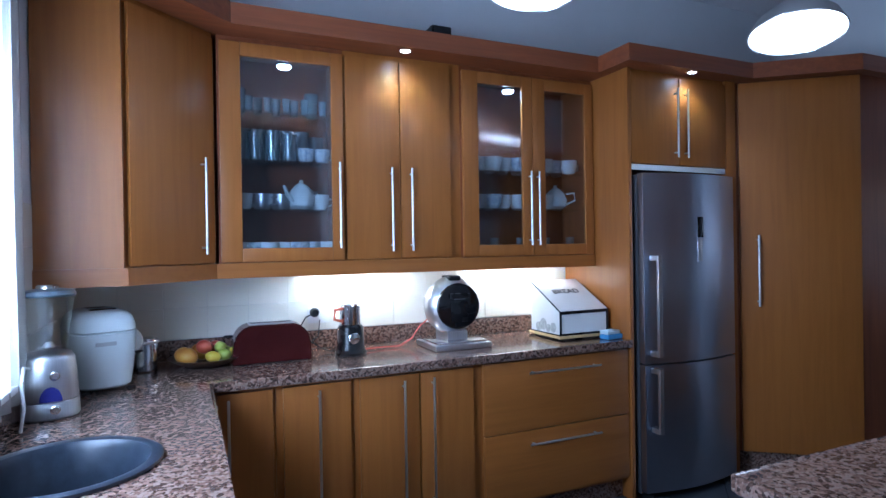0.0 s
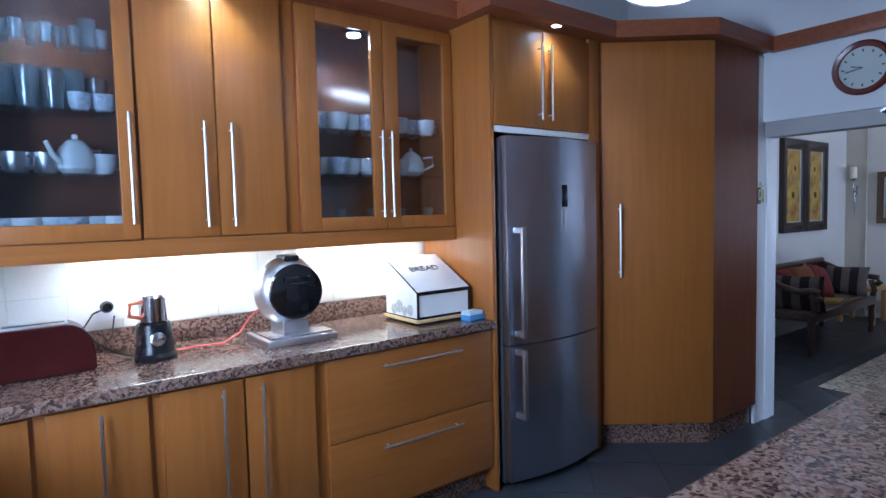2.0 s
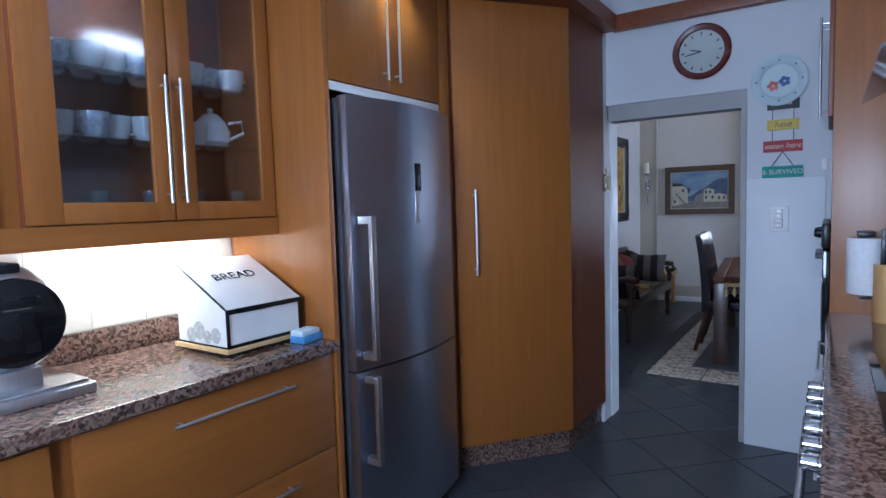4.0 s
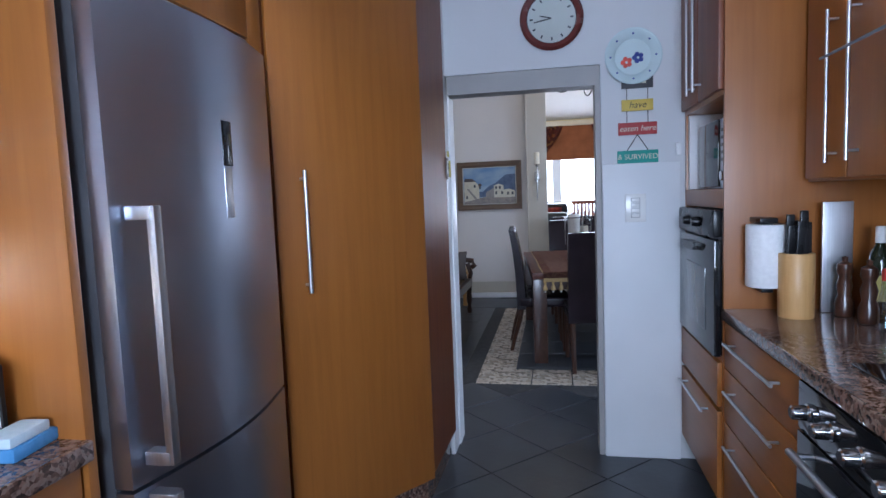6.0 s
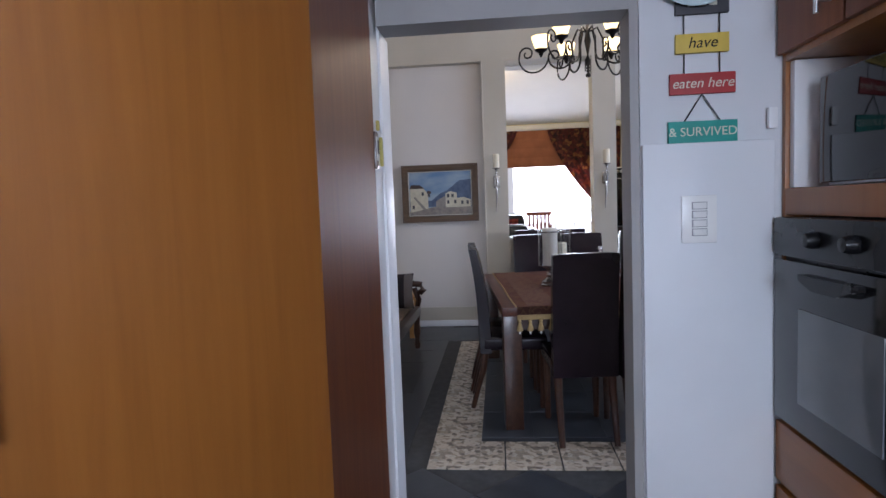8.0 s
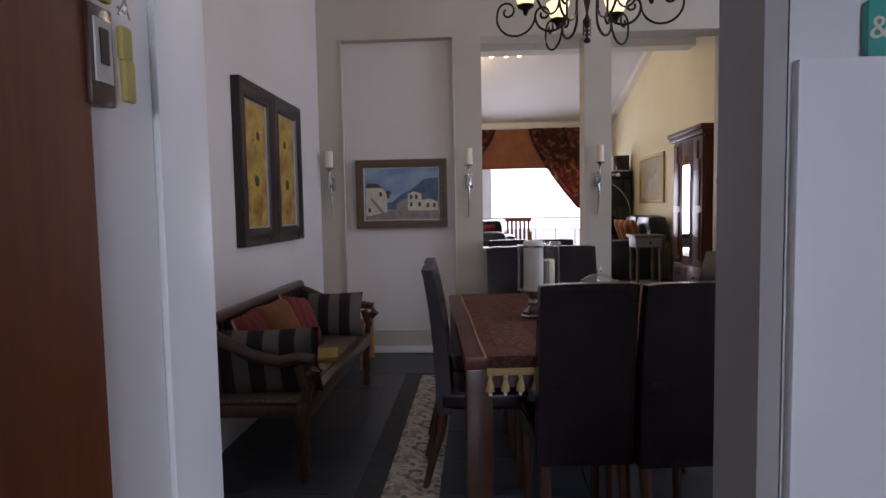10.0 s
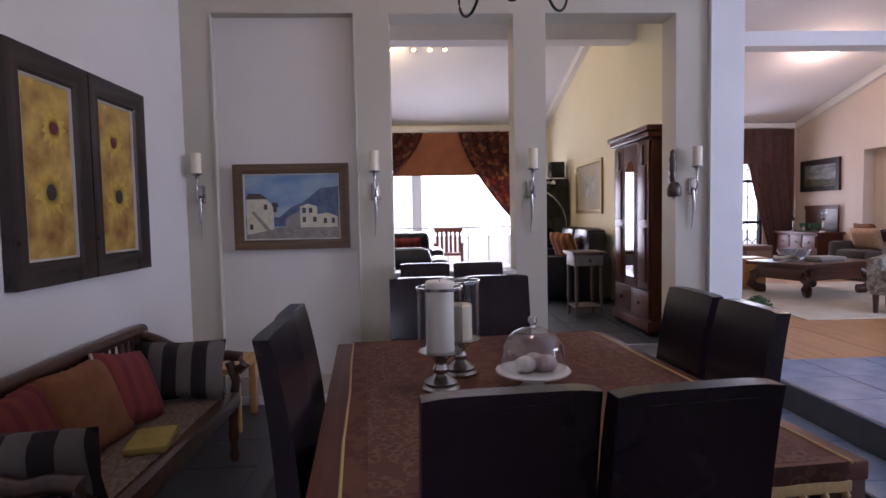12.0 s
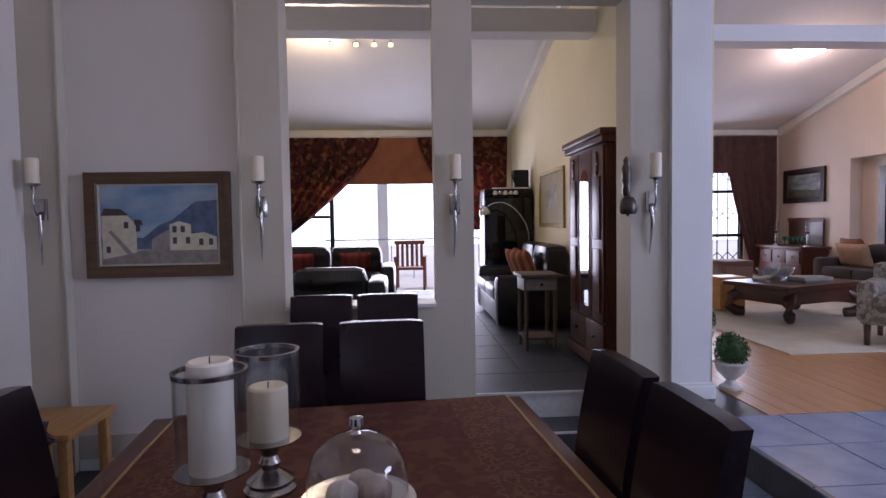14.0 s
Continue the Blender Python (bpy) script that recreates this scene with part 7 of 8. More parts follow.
rod("arc", CHROME, u, [(0, 0, 0.04), (0, 0, 0.55), (-0.03, -0.03, 0.80), (-0.09, -0.02, 0.99), (-0.12, 0.03, 1.14), (-0.12, 0.10, 1.25), (-0.12, 0.18, 1.34), (-0.12, 0.27, 1.40), (-0.12, 0.37, 1.43), (-0.12, 0.47, 1.415), (-0.12, 0.55, 1.38)], 0.011)
bm = bmesh.new()
lathe(bm, [(0.082, 0), (0.080, 0.03), (0.066, 0.075), (0.03, 0.105), (0.012, 0.115), (0.012, 0.13), (0, 0.13)], 24, pose(-0.12, 0.585, 1.265, -12))
part("shade", bm, CHROME, u)
u = thing("framed_print", "pale landscape print in gilt frame", "picture", pose(14.62, 1.302, 1.80, 0, 0, 180))
bm = bmesh.new()
frame_ring(bm, 1.2, 0.73, 0.05, 0.03)
part("frame", bm, varied("gilt_frame", (0.30, 0.22, 0.08), (0.40, 0.30, 0.12), 20, 0.4, 0.5), u)
c = boxpart("mount", varied("cream_mount", (0.36, 0.32, 0.22), (0.43, 0.38, 0.28), 5, 0.7), u, -0.555, -0.012, -0.32, 0.555, -0.004, 0.32, bevel=0)
flat("print", [(-0.25, -0.13), (0.25, -0.13), (0.25, 0.16), (-0.25, 0.16)], varied("faded_print", (0.16, 0.16, 0.14), (0.50, 0.49, 0.44), 7, 0.6), c, -0.0135)
u = thing("spotlight_bar", "ceiling spotlight bar with four lit bulbs", "ceiling light", pose(14.5, 0, 3.79))
boxpart("bar", CHROME, u, -0.015, 3.2, -0.02, 0.015, 4.5, 0.02)
for y in (3.32, 3.52, 3.74, 4.05):
    hd = thing("spot_head", "", "")
    hd.parent = u
    bm = bmesh.new()
    lathe(bm, [(0.018, 0.05), (0.04, 0.0), (0.036, 0.0), (0.015, 0.045)], 16, pose(0, y, -0.10, 0, 25, 0), cap=False)
    part("cup", bm, CHROME, hd)
    bm = bmesh.new()
    lathe(bm, [(0.0, -0.02), (0.028, 0.0), (0.02, 0.03), (0, 0.035)], 14, pose(0, y, -0.10, 0, 25, 0), cap=False)
    part("bulb", bm, glow("warm_bulb", (1.0, 0.70, 0.22), 6), hd)
    rod("stalk", CHROME, hd, [(0, y, -0.06), (0, y, 0)], 0.006, seg=6)
wash = new("spotlight_wash", bpy.data.lights.new("spotlight_wash", "POINT"))
wash.data.energy, wash.data.color, wash.data.shadow_soft_size = 60, (1.0, 0.76, 0.40), 0.06
wash.location = (14.35, 4.2, 3.66)

# terrace beyond the opening
PALEW = varied("white_terrace_wall", (0.80, 0.80, 0.78), (0.85, 0.85, 0.83), 1.5, 0.8, bumps=0.1)
solid("terrace_wall", PALEW, (21.5, 3.6, 0, 21.75, 3.85, 3.4), (21.5, 1.2, 3.2, 21.75, 9.0, 3.4), label="white terrace pillar and beam in sunlight")
solid("backdrop", glow("bright_sky_haze", (0.95, 0.98, 1.0), 2.6), (40, -40, -2, 40.2, 40, 25), label="plain bright hazy sky distance", kind="backdrop")
# rail colour lightened so the outdoor glare seems to wash it out
PALEM = varied("glare_paled_metal", (0.42, 0.42, 0.42), (0.52, 0.52, 0.52), 8, 0.4, 0.3)
u = thing("terrace_rail", "metal terrace railing paled to suit outdoor glare", "railing")
for y in [1.0 + 0.5 * i for i in range(9)]:
    rod("post", PALEM, u, [(20.5, y, 0.25), (20.5, y, 1.15)], 0.012, seg=6)
rod("top_rail", PALEM, u, [(20.5, 1.0, 1.15), (20.5, 5.0, 1.15)], 0.018, seg=8)
u = thing("slat_armchair", "reddish wooden slatted armchair on the terrace", "chair", pose(18.45, 3.09, 0.25, 0, 0, 86))
TEAK = wood("reddish_teak", (0.13, 0.04, 0.025), (0.18, 0.055, 0.03), (0.23, 0.075, 0.04), 0.45)
for i in range(6):
    boxpart("slat", TEAK, u, -0.25 + i * 0.09, 0.24, 0.45, -0.20 + i * 0.09, 0.27, 0.88)
boxpart("top_rail", TEAK, u, -0.29, 0.23, 0.86, 0.29, 0.28, 0.94)
boxpart("seat", TEAK, u, -0.27, -0.25, 0.38, 0.27, 0.25, 0.43)
for sx in (-0.27, 0.27):
    boxpart("arm", TEAK, u, sx - 0.035, -0.28, 0.60, sx + 0.035, 0.26, 0.63)
    for sy in (-0.24, 0.25):
        boxpart("leg", TEAK, u, sx - 0.025, sy - 0.025, 0, sx + 0.025, sy + 0.025, 0.62)

# ---- living room ----
u = tagged(new("window_3"), "living room window with dark security grille", "window", "", "structure")
for y in (-2.98, -2.3, -1.62):
    boxpart("post", GREENF, u, 17.54, y - 0.03, PLAT, 17.60, y + 0.03, 2.6)
for z in (0.38, 1.2, 2.0, 2.57):
    boxpart("bar", GREENF, u, 17.54, -3.0, z - 0.03, 17.60, -1.6, z + 0.03)
for i in range(7):
    rod("grille_bar", GREENF, u, [(17.52, -2.9 + i * 0.2, 0.4), (17.52, -2.9 + i * 0.2, 2.55)], 0.012, seg=6)
for z in (0.8, 1.6, 2.3):
    for i in range(6):
        rod("grille_cross", GREENF, u, [(17.52, -2.9 + i * 0.2, z - 0.1), (17.52, -2.7 + i * 0.2, z + 0.1)], 0.008, seg=6)
        rod("grille_cross", GREENF, u, [(17.52, -2.9 + i * 0.2, z + 0.1), (17.52, -2.7 + i * 0.2, z - 0.1)], 0.008, seg=6)
DUSTY = varied("dusty_rose_curtain", (0.15, 0.075, 0.065), (0.20, 0.105, 0.09), 9, 0.85, bumps=0.3)
drape("curtain", (17.42, -3.55), (17.42, -2.55), 0.5, 2.98, 7, 0.035, DUSTY, "dusty rose full-length curtain tied back", (0.0, 0.42))
drape("curtain", (17.38, -3.3), (17.38, -1.5), 2.32, 2.98, 9, 0.03, DUSTY, "dusty rose gathered valance")
u = thing("landscape_painting", "small landscape painting in dark frame", "painting", pose(16.8, -3.648, 2.05, 0, 0, 180))
bm = bmesh.new()
frame_ring(bm, 1.0, 0.58, 0.10, 0.05)
part("frame", bm, FRAMED, u)
c = boxpart("canvas", varied("dusky_landscape", (0.05, 0.06, 0.07), (0.30, 0.30, 0.28), 4, 0.5, stretch=(1, 1, 3)), u, -0.41, -0.02, -0.20, 0.41, -0.01, 0.20, bevel=0)
flat("field", [(-0.4, -0.2), (0.4, -0.2), (0.4, -0.09), (-0.4, -0.05)], varied("dark_field_paint", (0.04, 0.04, 0.02), (0.09, 0.09, 0.04), 12, 0.6), c, -0.0215)
u = thing("sideboard", "mahogany sideboard with drawers against the wall", "sideboard", pose(0, 0, FLO))
boxpart("top", MAHOGX, u, 16.15, -3.64, 0.64, 17.35, -3.12, 0.68, bevel=0.008)
boxpart("body", MAHOGX, u, 16.2, -3.62, 0.10, 17.3, -3.17, 0.64)
for i in range(3):
    d = boxpart("drawer", MAHOGX, u, 16.23 + i * 0.355, -3.17, 0.40, 16.56 + i * 0.355, -3.15, 0.61, bevel=0.006)
    bm = bmesh.new()
    lathe(bm, [(0.014, 0), (0.018, 0.02), (0, 0.025)], 10, pose(16.395 + i * 0.355, -3.15, 0.50, -90))
    part("knob", bm, BRONZE, d)
for x in (16.25, 17.25):
    for y in (-3.58, -3.2):
        boxpart("leg", MAHOG, u, x - 0.04, y - 0.03, 0, x + 0.04, y + 0.03, 0.12)
u = thing("carved_panel", "dark carved wooden tray standing on sideboard", "tray", pose(16.7, -3.60, FLO + 0.68))
boxpart("panel", DWOOD, u, -0.42, -0.015, 0, 0.42, 0.015, 0.46, bevel=0.006)
boxpart("border", MAHOGX, u, -0.44, 0.012, 0.40, 0.44, 0.02, 0.47)
GGL = varied("green_glass", (0.03, 0.10, 0.06), (0.05, 0.15, 0.09), 8, 0.08, bumps=0)
for i in range(5):
    k = thing("goblet", "small green glass goblet on sideboard", "glass", pose(16.45 + i * 0.12, -3.38, FLO + 0.681), "green goblets")
    bm = bmesh.new()
    lathe(bm, [(0.03, 0), (0.006, 0.01), (0.006, 0.06), (0.03, 0.09), (0.035, 0.15), (0.031, 0.15), (0.0, 0.09)], 14)
    part("bowl", bm, GGL, k)
    bm = bmesh.new()
    lathe(bm, [(0.032, 0.0), (0.034, 0.004), (0.0, 0.008)], 14)
    part("foot", bm, GGL, k)
for x in (17.1, 16.3):
    k = thing("candle_stand", "silver candle stand on the sideboard", "candle holder", pose(x, -3.34, FLO + 0.681), "sideboard candle stands")
    bm = bmesh.new()
    lathe(bm, [(0.06, 0), (0.05, 0.02), (0.012, 0.04), (0.02, 0.12), (0.01, 0.2), (0.045, 0.24), (0.0, 0.245)], 16)
    part("stem", bm, SILVER, k)
    bm = bmesh.new()
    lathe(bm, [(0.035, 0.246), (0.05, 0.33), (0.045, 0.40), (0.042, 0.40), (0.046, 0.33), (0.0, 0.25)], 16, cap=False)
    part("glass", bm, TGLASS, k)
TWEED = varied("brown_tweed", (0.03, 0.024, 0.022), (0.055, 0.042, 0.036), 60, 0.9, bumps=0.4)
sofa("dark brown sofa by the peach wall", 1.5, pose(14.68, -3.2, FLO, 0, 0, 0), 0.72, 2, TWEED)
BEI = varied("peach_cushion_cloth", (0.42, 0.26, 0.16), (0.52, 0.34, 0.22), 14, 0.9, bumps=0.4)
cushion("peach patterned cushion on brown sofa", 0.5, 0.36, 0.15, BEI, pose(15.0, -3.08, FLO + 0.62, -22, 0, 10), "living room cushions")
cushion("tan cushion on brown sofa", 0.48, 0.36, 0.15, ORAC, pose(15.15, -3.2, FLO + 0.68, -18, 0, -8), "living room cushions")
u = thing("glazed_door", "dark framed door with frosted pane", "door", pose(14.93, -3.845, FLO))
bm = bmesh.new()
for b in ((-0.5, 0.0, 0, -0.38, 0.05, 1.9), (0.38, 0.0, 0, 0.5, 0.05, 1.9), (-0.38, 0.0, 1.76, 0.38, 0.05, 1.9), (-0.38, 0.0, 0, 0.38, 0.05, 0.3)):
    box(bm, *b)
part("frame", bm, DWOOD, u)
boxpart("pane", varied("frosted_pane", (0.25, 0.27, 0.25), (0.32, 0.34, 0.32), 6, 0.3), u, -0.38, 0.01, 0.3, 0.38, 0.025, 1.76)
DARKRED = wood("dark_red_mahogany", (0.030, 0.007, 0.005), (0.048, 0.012, 0.008), (0.072, 0.019, 0.012), 0.34, "x", 1.0, 0.1)
u = thing("coffee_table", "low mahogany coffee table with curled feet", "coffee table", pose(13.72, -1.3, FLO + 0.012, 0, 0, -72) @ Matrix.Diagonal((0.88, 0.93, 1, 1)))
boxpart("top", DARKRED, u, -0.72, -0.46, 0.37, 0.72, 0.46, 0.42, bevel=0.012)
boxpart("apron", DARKRED, u, -0.62, -0.38, 0.20, 0.62, 0.38, 0.37, bevel=0.03)
for sx in (-1, 1):
    for sy in (-1, 1):
        rod("leg", DARKRED, u, [(sx * 0.52, sy * 0.32, 0.30), (sx * 0.64, sy * 0.40, 0.22), (sx * 0.66, sy * 0.42, 0.12), (sx * 0.58, sy * 0.37, 0.065), (sx * 0.50, sy * 0.32, 0.06)], 0.075, seg=12, taper=0.055)
TZ = FLO + 0.012 + 0.42
u = thing("glass_bowl", "wide clear glass bowl on the coffee table", "bowl", pose(13.76, -1.10, TZ))
bm = bmesh.new()
lathe(bm, [(0.08, 0), (0.09, 0.01), (0.17, 0.08), (0.20, 0.15), (0.195, 0.15), (0.165, 0.085), (0.08, 0.015), (0, 0.012)], 28, cap=False)
part("bowl", bm, CGLASS, u)
bm = bmesh.new()
lathe(bm, [(0.06, 0.013), (0.05, 0.05), (0, 0.06)], 14)
part("stones", bm, varied("amber_stones", (0.2, 0.1, 0.03), (0.32, 0.18, 0.06), 50, 0.4), u)
for i, (bx, by, bz, rr) in enumerate(((13.55, -1.36, 0, 100), (13.56, -1.37, 0.03, 95), (13.86, -1.62, 0, 84))):
    k = thing("book", "large coffee table book lying flat", "book", pose(bx, by, TZ + bz, 0, 0, rr), "coffee table books")
    boxpart("cover", varied("book_cover", (0.10 + 0.2 * i, 0.10 + 0.18 * i, 0.10 + 0.16 * i), (0.16 + 0.2 * i, 0.15 + 0.18 * i, 0.14 + 0.16 * i), 4, 0.4), k, -0.17, -0.13, 0, 0.17, 0.13, 0.03, bevel=0.003)
    boxpart("pages", CREAM, k, -0.172, -0.126, 0.004, -0.168, 0.126, 0.026, bevel=0)
u = thing("horn_ornament", "curved ivory-coloured horn on the coffee table", "ornament", pose(13.80, -0.86, TZ, 0, 0, 60))
rod("horn", varied("ivory_horn", (0.55, 0.48, 0.36), (0.65, 0.58, 0.46), 8, 0.3), u, [(0, 0, 0.035), (-0.08, 0.02, 0.03), (-0.18, 0.04, 0.06), (-0.25, 0.05, 0.13), (-0.27, 0.05, 0.22)], 0.032, taper=0.008)
rod("tip", BLACK, u, [(-0.27, 0.05, 0.22), (-0.272, 0.05, 0.24)], 0.008, taper=0.003)
u = thing("rug", "cream woven rug below the coffee table", "rug")
boxpart("weave", varied("cream_rug", (0.50, 0.44, 0.36), (0.60, 0.54, 0.45), 5, 0.95, bumps=0.6, fine=80), u, 11.98, -2.7, FLO - 0.001, 14.7, -0.05, FLO + 0.012, bevel=0.003)
u = thing("armchair", "patterned grey armchair with dark feet", "armchair", pose(12.17, -1.34, FLO + 0.001, 0, 0, 40))
PATT = granite("grey_leaf_weave", [(0.3, (0.14, 0.12, 0.10)), (0.45, (0.24, 0.21, 0.18)), (0.6, (0.34, 0.31, 0.27)), (0.8, (0.18, 0.16, 0.14))], 26, 0.9)
boxpart("base", PATT, u, -0.34, -0.36, 0.20, 0.34, 0.36, 0.34, bevel=0.03)
boxpart("seat_cushion", PATT, u, -0.25, -0.22, 0.33, 0.25, 0.37, 0.46, bevel=0.04)
boxpart("backrest", PATT, u, -0.35, -0.40, 0.22, 0.35, -0.22, 0.72, bevel=0.06)
for s in (-1, 1):
    boxpart("arm", PATT, u, s * 0.30 - 0.07, -0.34, 0.22, s * 0.30 + 0.07, 0.36, 0.58, bevel=0.05)
    for sy in (-0.3, 0.3):
        rod("foot", DWOOD, u, [(s * 0.29, sy, 0), (s * 0.29, sy, 0.21)], 0.022, seg=8, taper=0.03)
u = thing("footstool", "fringed upholstered stool beside the coffee table", "stool", pose(16.7, -2.3, FLO + 0.001))
boxpart("cushion_top", varied("dark_striped_seat", (0.10, 0.05, 0.04), (0.16, 0.09, 0.07), 20, 0.8), u, -0.25, -0.25, 0.36, 0.25, 0.25, 0.46, bevel=0.04)
boxpart("skirt", striped("fringe_skirt", [(0.20, 0.13, 0.10), (0.10, 0.06, 0.05)], 24), u, -0.235, -0.235, 0.12, 0.235, 0.235, 0.37, bevel=0.01)
for sx in (-0.2, 0.2):
    for sy in (-0.2, 0.2):
        boxpart("leg", DWOOD, u, sx - 0.02, sy - 0.02, 0, sx + 0.02, sy + 0.02, 0.14)
u = thing("wooden_chest", "small honey wooden chest of drawers", "chest", pose(14.34, -0.84, FLO + 0.013))
boxpart("body", PINE, u, -0.16, -0.16, 0.02, 0.16, 0.16, 0.40, bevel=0.006)
for i in range(2):
    boxpart("drawer", PINE, u, -0.17, -0.14, 0.05 + i * 0.17, -0.16, 0.14, 0.20 + i * 0.17)
boxpart("top", PINE, u, -0.18, -0.18, 0.40, 0.18, 0.18, 0.425, bevel=0.005)
u = thing("ceiling_lamp", "flush glass ceiling lamp shining", "ceiling light", pose(14.8, -2.25, 3.72))
bm = bmesh.new()
lathe(bm, [(0.20, 0.06), (0.20, 0.03), (0.16, -0.02), (0.08, -0.05), (0, -0.055)], 24, cap=False)
part("bowl", bm, glow("lit_ceiling_glass", (1.0, 0.86, 0.68), 9), u)
bm = bmesh.new()
lathe(bm, [(0.21, 0.10), (0.21, 0.05), (0.20, 0.05)], 24, cap=False)
part("ring", bm, CHROME, u)
lw = new("ceiling_lamp_light", bpy.data.lights.new("ceiling_lamp_light", "POINT"))
lw.data.energy, lw.data.color, lw.data.shadow_soft_size = 26, (1.0, 0.74, 0.52), 0.15
lw.location = (14.8, -2.25, 3.5)
# topiary in urns
LEAF = varied("topiary_leaf", (0.020, 0.060, 0.014), (0.045, 0.115, 0.028), 60, 0.7)
URN = varied("white_stone_urn", (0.55, 0.54, 0.50), (0.65, 0.64, 0.60), 20, 0.6, bumps=0.3)
leaf_rng = random.Random(11)


def topiary(x, y):
    u = thing("topiary", "clipped green ball bush in white footed urn", "potted plant", pose(x, y, FLO), "topiary urns")
    bm = bmesh.new()
    lathe(bm, [(0.0, 0), (0.075, 0), (0.075, 0.018), (0.045, 0.03), (0.03, 0.06), (0.05, 0.08), (0.09, 0.12), (0.105, 0.17), (0.118, 0.18), (0.112, 0.186), (0.0, 0.175)], 28)
    part("urn", bm, URN, u)
    bm = bmesh.new()
    for _ in range(1500):
        d = Vector((leaf_rng.gauss(0, 1), leaf_rng.gauss(0, 1), leaf_rng.gauss(0, 1))).normalized()
        r = leaf_rng.uniform(0.075, 0.118) * (1 + 0.04 * math.sin(9 * d.x) * math.cos(7 * d.y))
        p = d * r + Vector((0, 0, 0.27))
        t = d.cross(Vector((leaf_rng.gauss(0, 1), leaf_rng.gauss(0, 1), leaf_rng.gauss(0, 1)))).normalized()
        b = (d * 0.8 + t * 0.6).normalized()
        s = leaf_rng.uniform(0.008, 0.015)
        vs = [bm.verts.new(p - t * s * 0.5), bm.verts.new(p + b * s), bm.verts.new(p + t * s * 0.5), bm.verts.new(p - b * s * 0.6)]
        bm.faces.new(vs)
    part("foliage", bm, LEAF, u, smooth=False)
    bm = bmesh.new()
    bmesh.ops.create_icosphere(bm, subdivisions=2, radius=0.09, matrix=Matrix.Translation((0, 0, 0.27)))
    part("core", bm, LEAF, u)


topiary(11.12, 0.97)
topiary(12.3, 0.55)

# ---- floor and wall pieces ----
def slab(w, d, h=0.006, b=0.0015):
    bm = bmesh.new()
    box(bm, -w / 2, -d / 2, -h, w / 2, d / 2, 0.0)
    for v in bm.verts:
        if v.co.z > -0.001:
            v.co.x *= 1 - b / w * 2
            v.co.y *= 1 - b / d * 2
    return bm


def lay(parent, name, mat, w, d, places, h=0.006, b=0.0015):
    me = mesh_of(name, slab(w, d, h, b), mat, False)
    for m in places:
        ob = new(name, me)
        ob.parent, ob.matrix_basis = parent, m


tile_rng = random.Random(21)
floor_bed = bpy.data.objects["floor"]
places = []
S = 0.40
for i in range(-16, 30):
    for j in range(-16, 30):
        x, y = 4.0 + (i - j) * S * 0.7071, 4.2 + (i + j) * S * 0.7071
        if 1.9 < x < 7.2 and 3.05 < y < 5.0 and not (x > 6.3 and not 3.3 < y < 4.9):
            places.append(pose(x, y, tile_rng.uniform(-0.0006, 0.0006), 0, 0, 45))
lay(floor_bed, "tile", SLATE, S - 0.006, S - 0.006, places)
places = []
for i in range(8):
    for j in range(9):
        x, y = 7.38 + 0.21 + i * 0.42, 1.99 + j * 0.42
        places.append(pose(x, y, tile_rng.uniform(-0.0006, 0.0006)))
keep = [m for m in places if 2.50 < m.translation.y < 4.10 and 7.80 < m.translation.x < 10.3 or m.translation.y > 4.72 or m.translation.x > 10.5]
lay(floor_bed, "tile", SLATE, 0.415, 0.415, keep)
solid("floor_field", SLATE, (6.35, 1.79, -0.005, 7.37, 3.30, -0.0005), (7.75, 2.2, -0.005, 10.93, 4.18, -0.002), (6.55, 4.60, -0.005, 11.05, 5.46, -0.002), (10.31, 1.79, -0.005, 10.96, 5.46, -0.0025), (7.38, 1.79, -0.005, 10.93, 2.0, -0.0015), label="dark slate flooring around the table")
# pale pebble border round the table
border = tagged(new("floor_border"), "pale pebble mosaic border in the dark floor", "floor", "", "structure")
places = [pose(7.56, 2.10 + 0.30 * j, 0.0015) for j in range(8)]
lay(border, "tile", PEBBLE, 0.355, 0.292, places)
for y in (4.325, 2.13):
    lay(border, "tile", PEBBLE, 0.352, 0.28, [pose(7.56 + 0.36 * i, y, 0.002) for i in range(0 if y > 4 else 1, 8)])
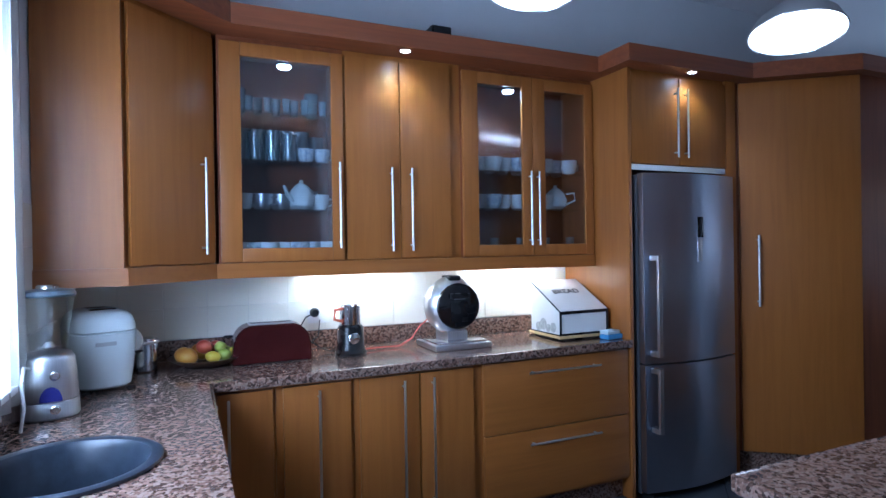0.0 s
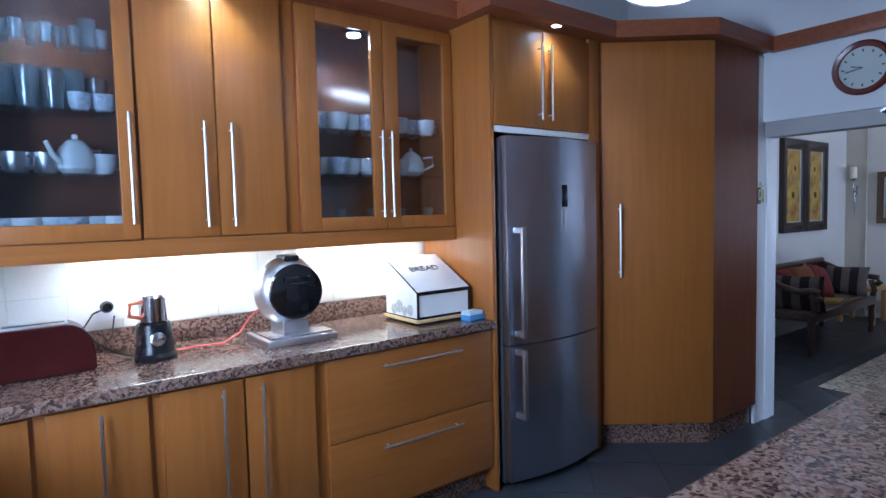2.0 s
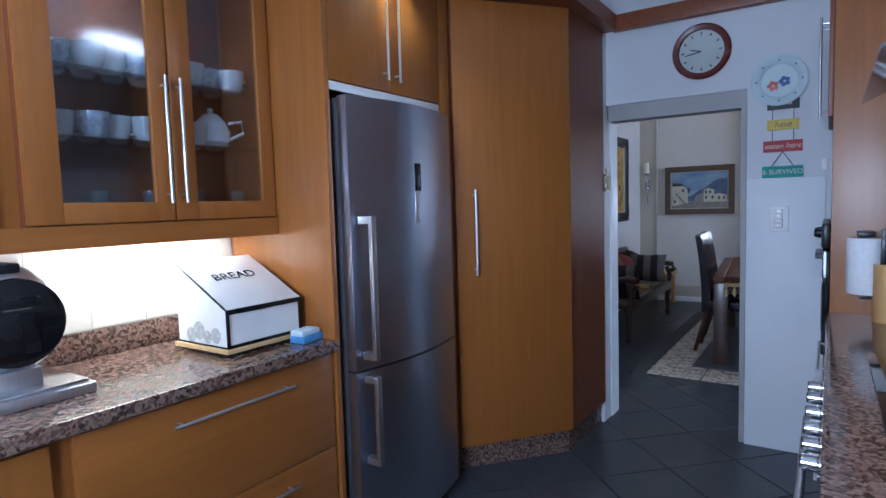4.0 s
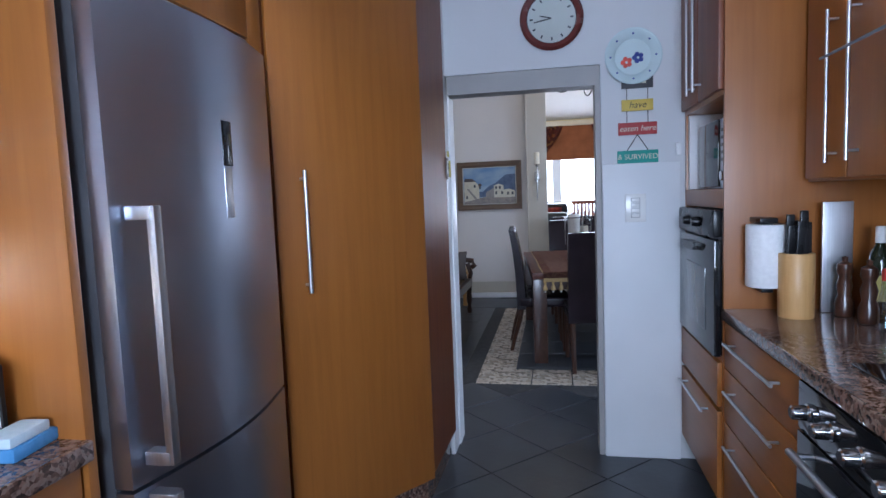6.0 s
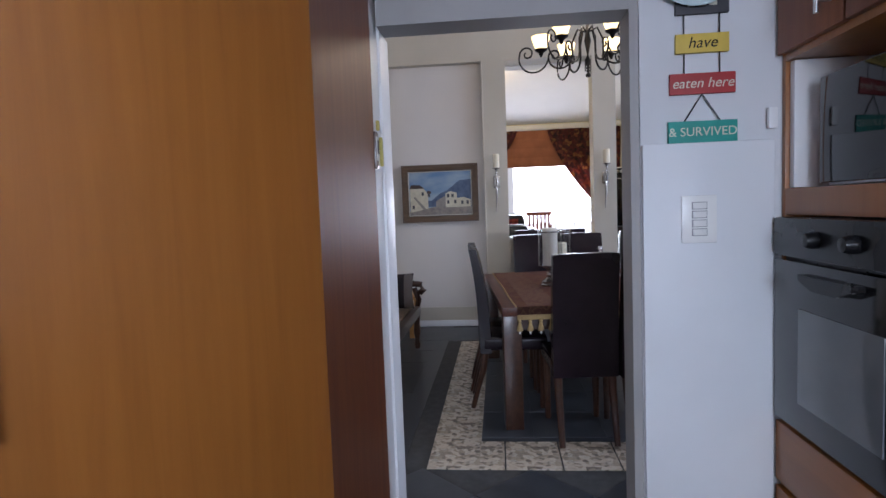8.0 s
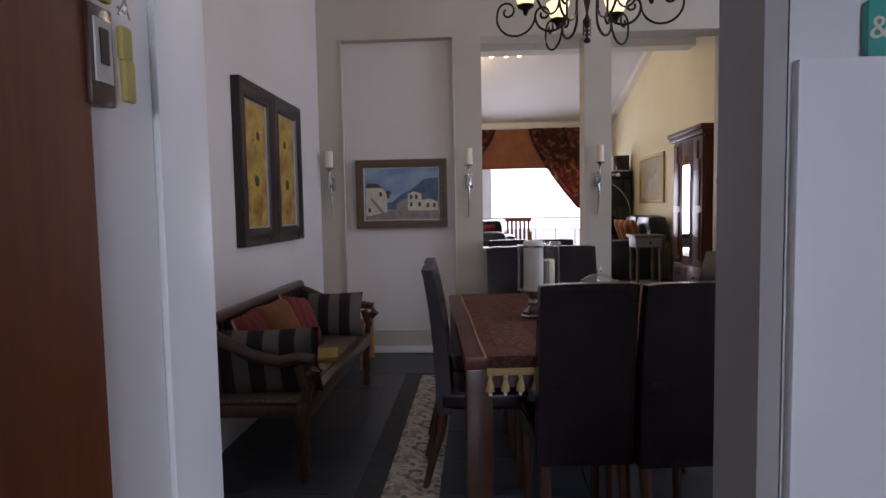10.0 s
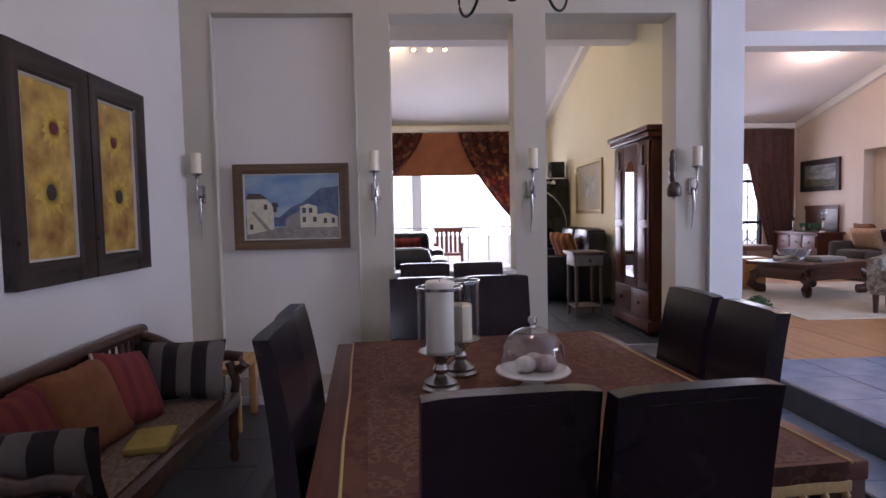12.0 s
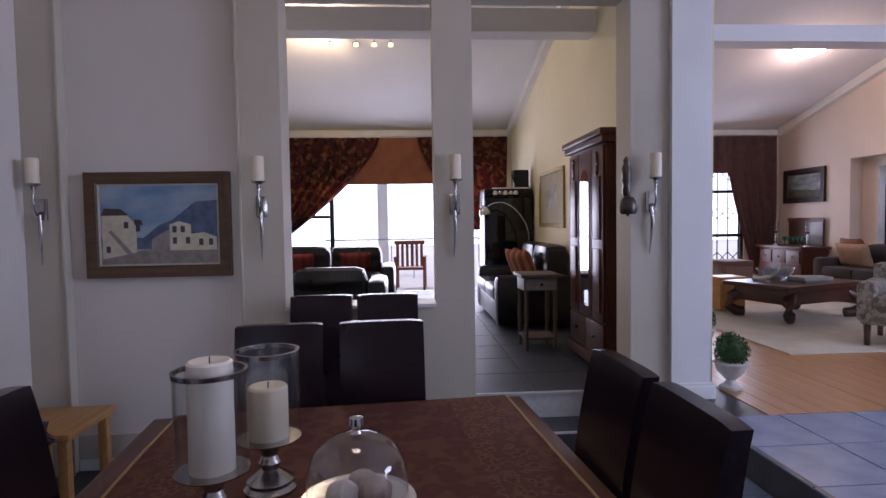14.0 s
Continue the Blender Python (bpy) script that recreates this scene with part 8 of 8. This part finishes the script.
# raised slate tiles, daylight sheen put into their colour
raised = bpy.data.objects["floor_raised"]
PG = varied("pale_grey_grout", (0.42, 0.42, 0.42), (0.5, 0.5, 0.5), 20, 0.9)
raised.data.materials[0] = PG
places = []
for i in range(9):
    for j in range(9):
        x, y = 10.58 - 0.225 - i * 0.45, 1.42 - 0.20 - j * 0.45
        places.append(pose(x, y, PLAT + tile_rng.uniform(-0.0006, 0.0006)))
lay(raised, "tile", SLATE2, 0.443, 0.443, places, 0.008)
places = []
for i in range(12):
    for j in range(9):
        places.append(pose(11.45 + i * 0.5, 1.56 + j * 0.5, PLAT))
lay(raised, "tile", SLATEL, 0.494, 0.494, places, 0.008)
solid("riser_band", SLATE, (6.37, 1.415, 0.172, 10.585, 1.432, PLAT + 0.001), (10.585, 1.49, 0.0, 10.96, 1.508, PLAT + 0.001), label="dark slate riser band")
step = bpy.data.objects["floor_step"]
# step tiles carry the same painted daylight sheen
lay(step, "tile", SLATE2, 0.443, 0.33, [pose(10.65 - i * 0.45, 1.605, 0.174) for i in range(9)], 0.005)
# oak boards
boards = bpy.data.objects["floor_living"]
places = []
for j in range(28):
    y = 1.05 - 0.065 - j * 0.13
    x = 10.58
    k = 0
    ln = 1.1
    while x + ln < 17.4 and k < 5:
        places.append(pose(x + ln / 2, y, PLAT + tile_rng.uniform(-0.0008, 0.0008)))
        x += ln
        k += 1
lay(boards, "board", OAK, 1.0985, 0.1292, places, 0.006, 0.0007)
# kitchen wall tiles
walln = bpy.data.objects["wall_north"]
bm = bmesh.new()
box(bm, -0.1003, -0.005, -0.0775, 0.1003, 0.0, 0.0775, 0.0012, 1)
me = mesh_of("tile", bm, TILEW)
for i in range(14):
    for j in range(2):
        ob = new("tile", me)
        ob.parent, ob.matrix_basis = walln, pose(1.47 + i * 0.2015, 5.459, 1.10 + j * 0.156)
wallw = bpy.data.objects["wall_west"]
for i in range(5):
    for j in range(4):
        ob = new("tile", me)
        ob.parent, ob.matrix_basis = wallw, pose(1.361, 4.53 + i * 0.2015, 1.10 + j * 0.156, 0, 0, 90)
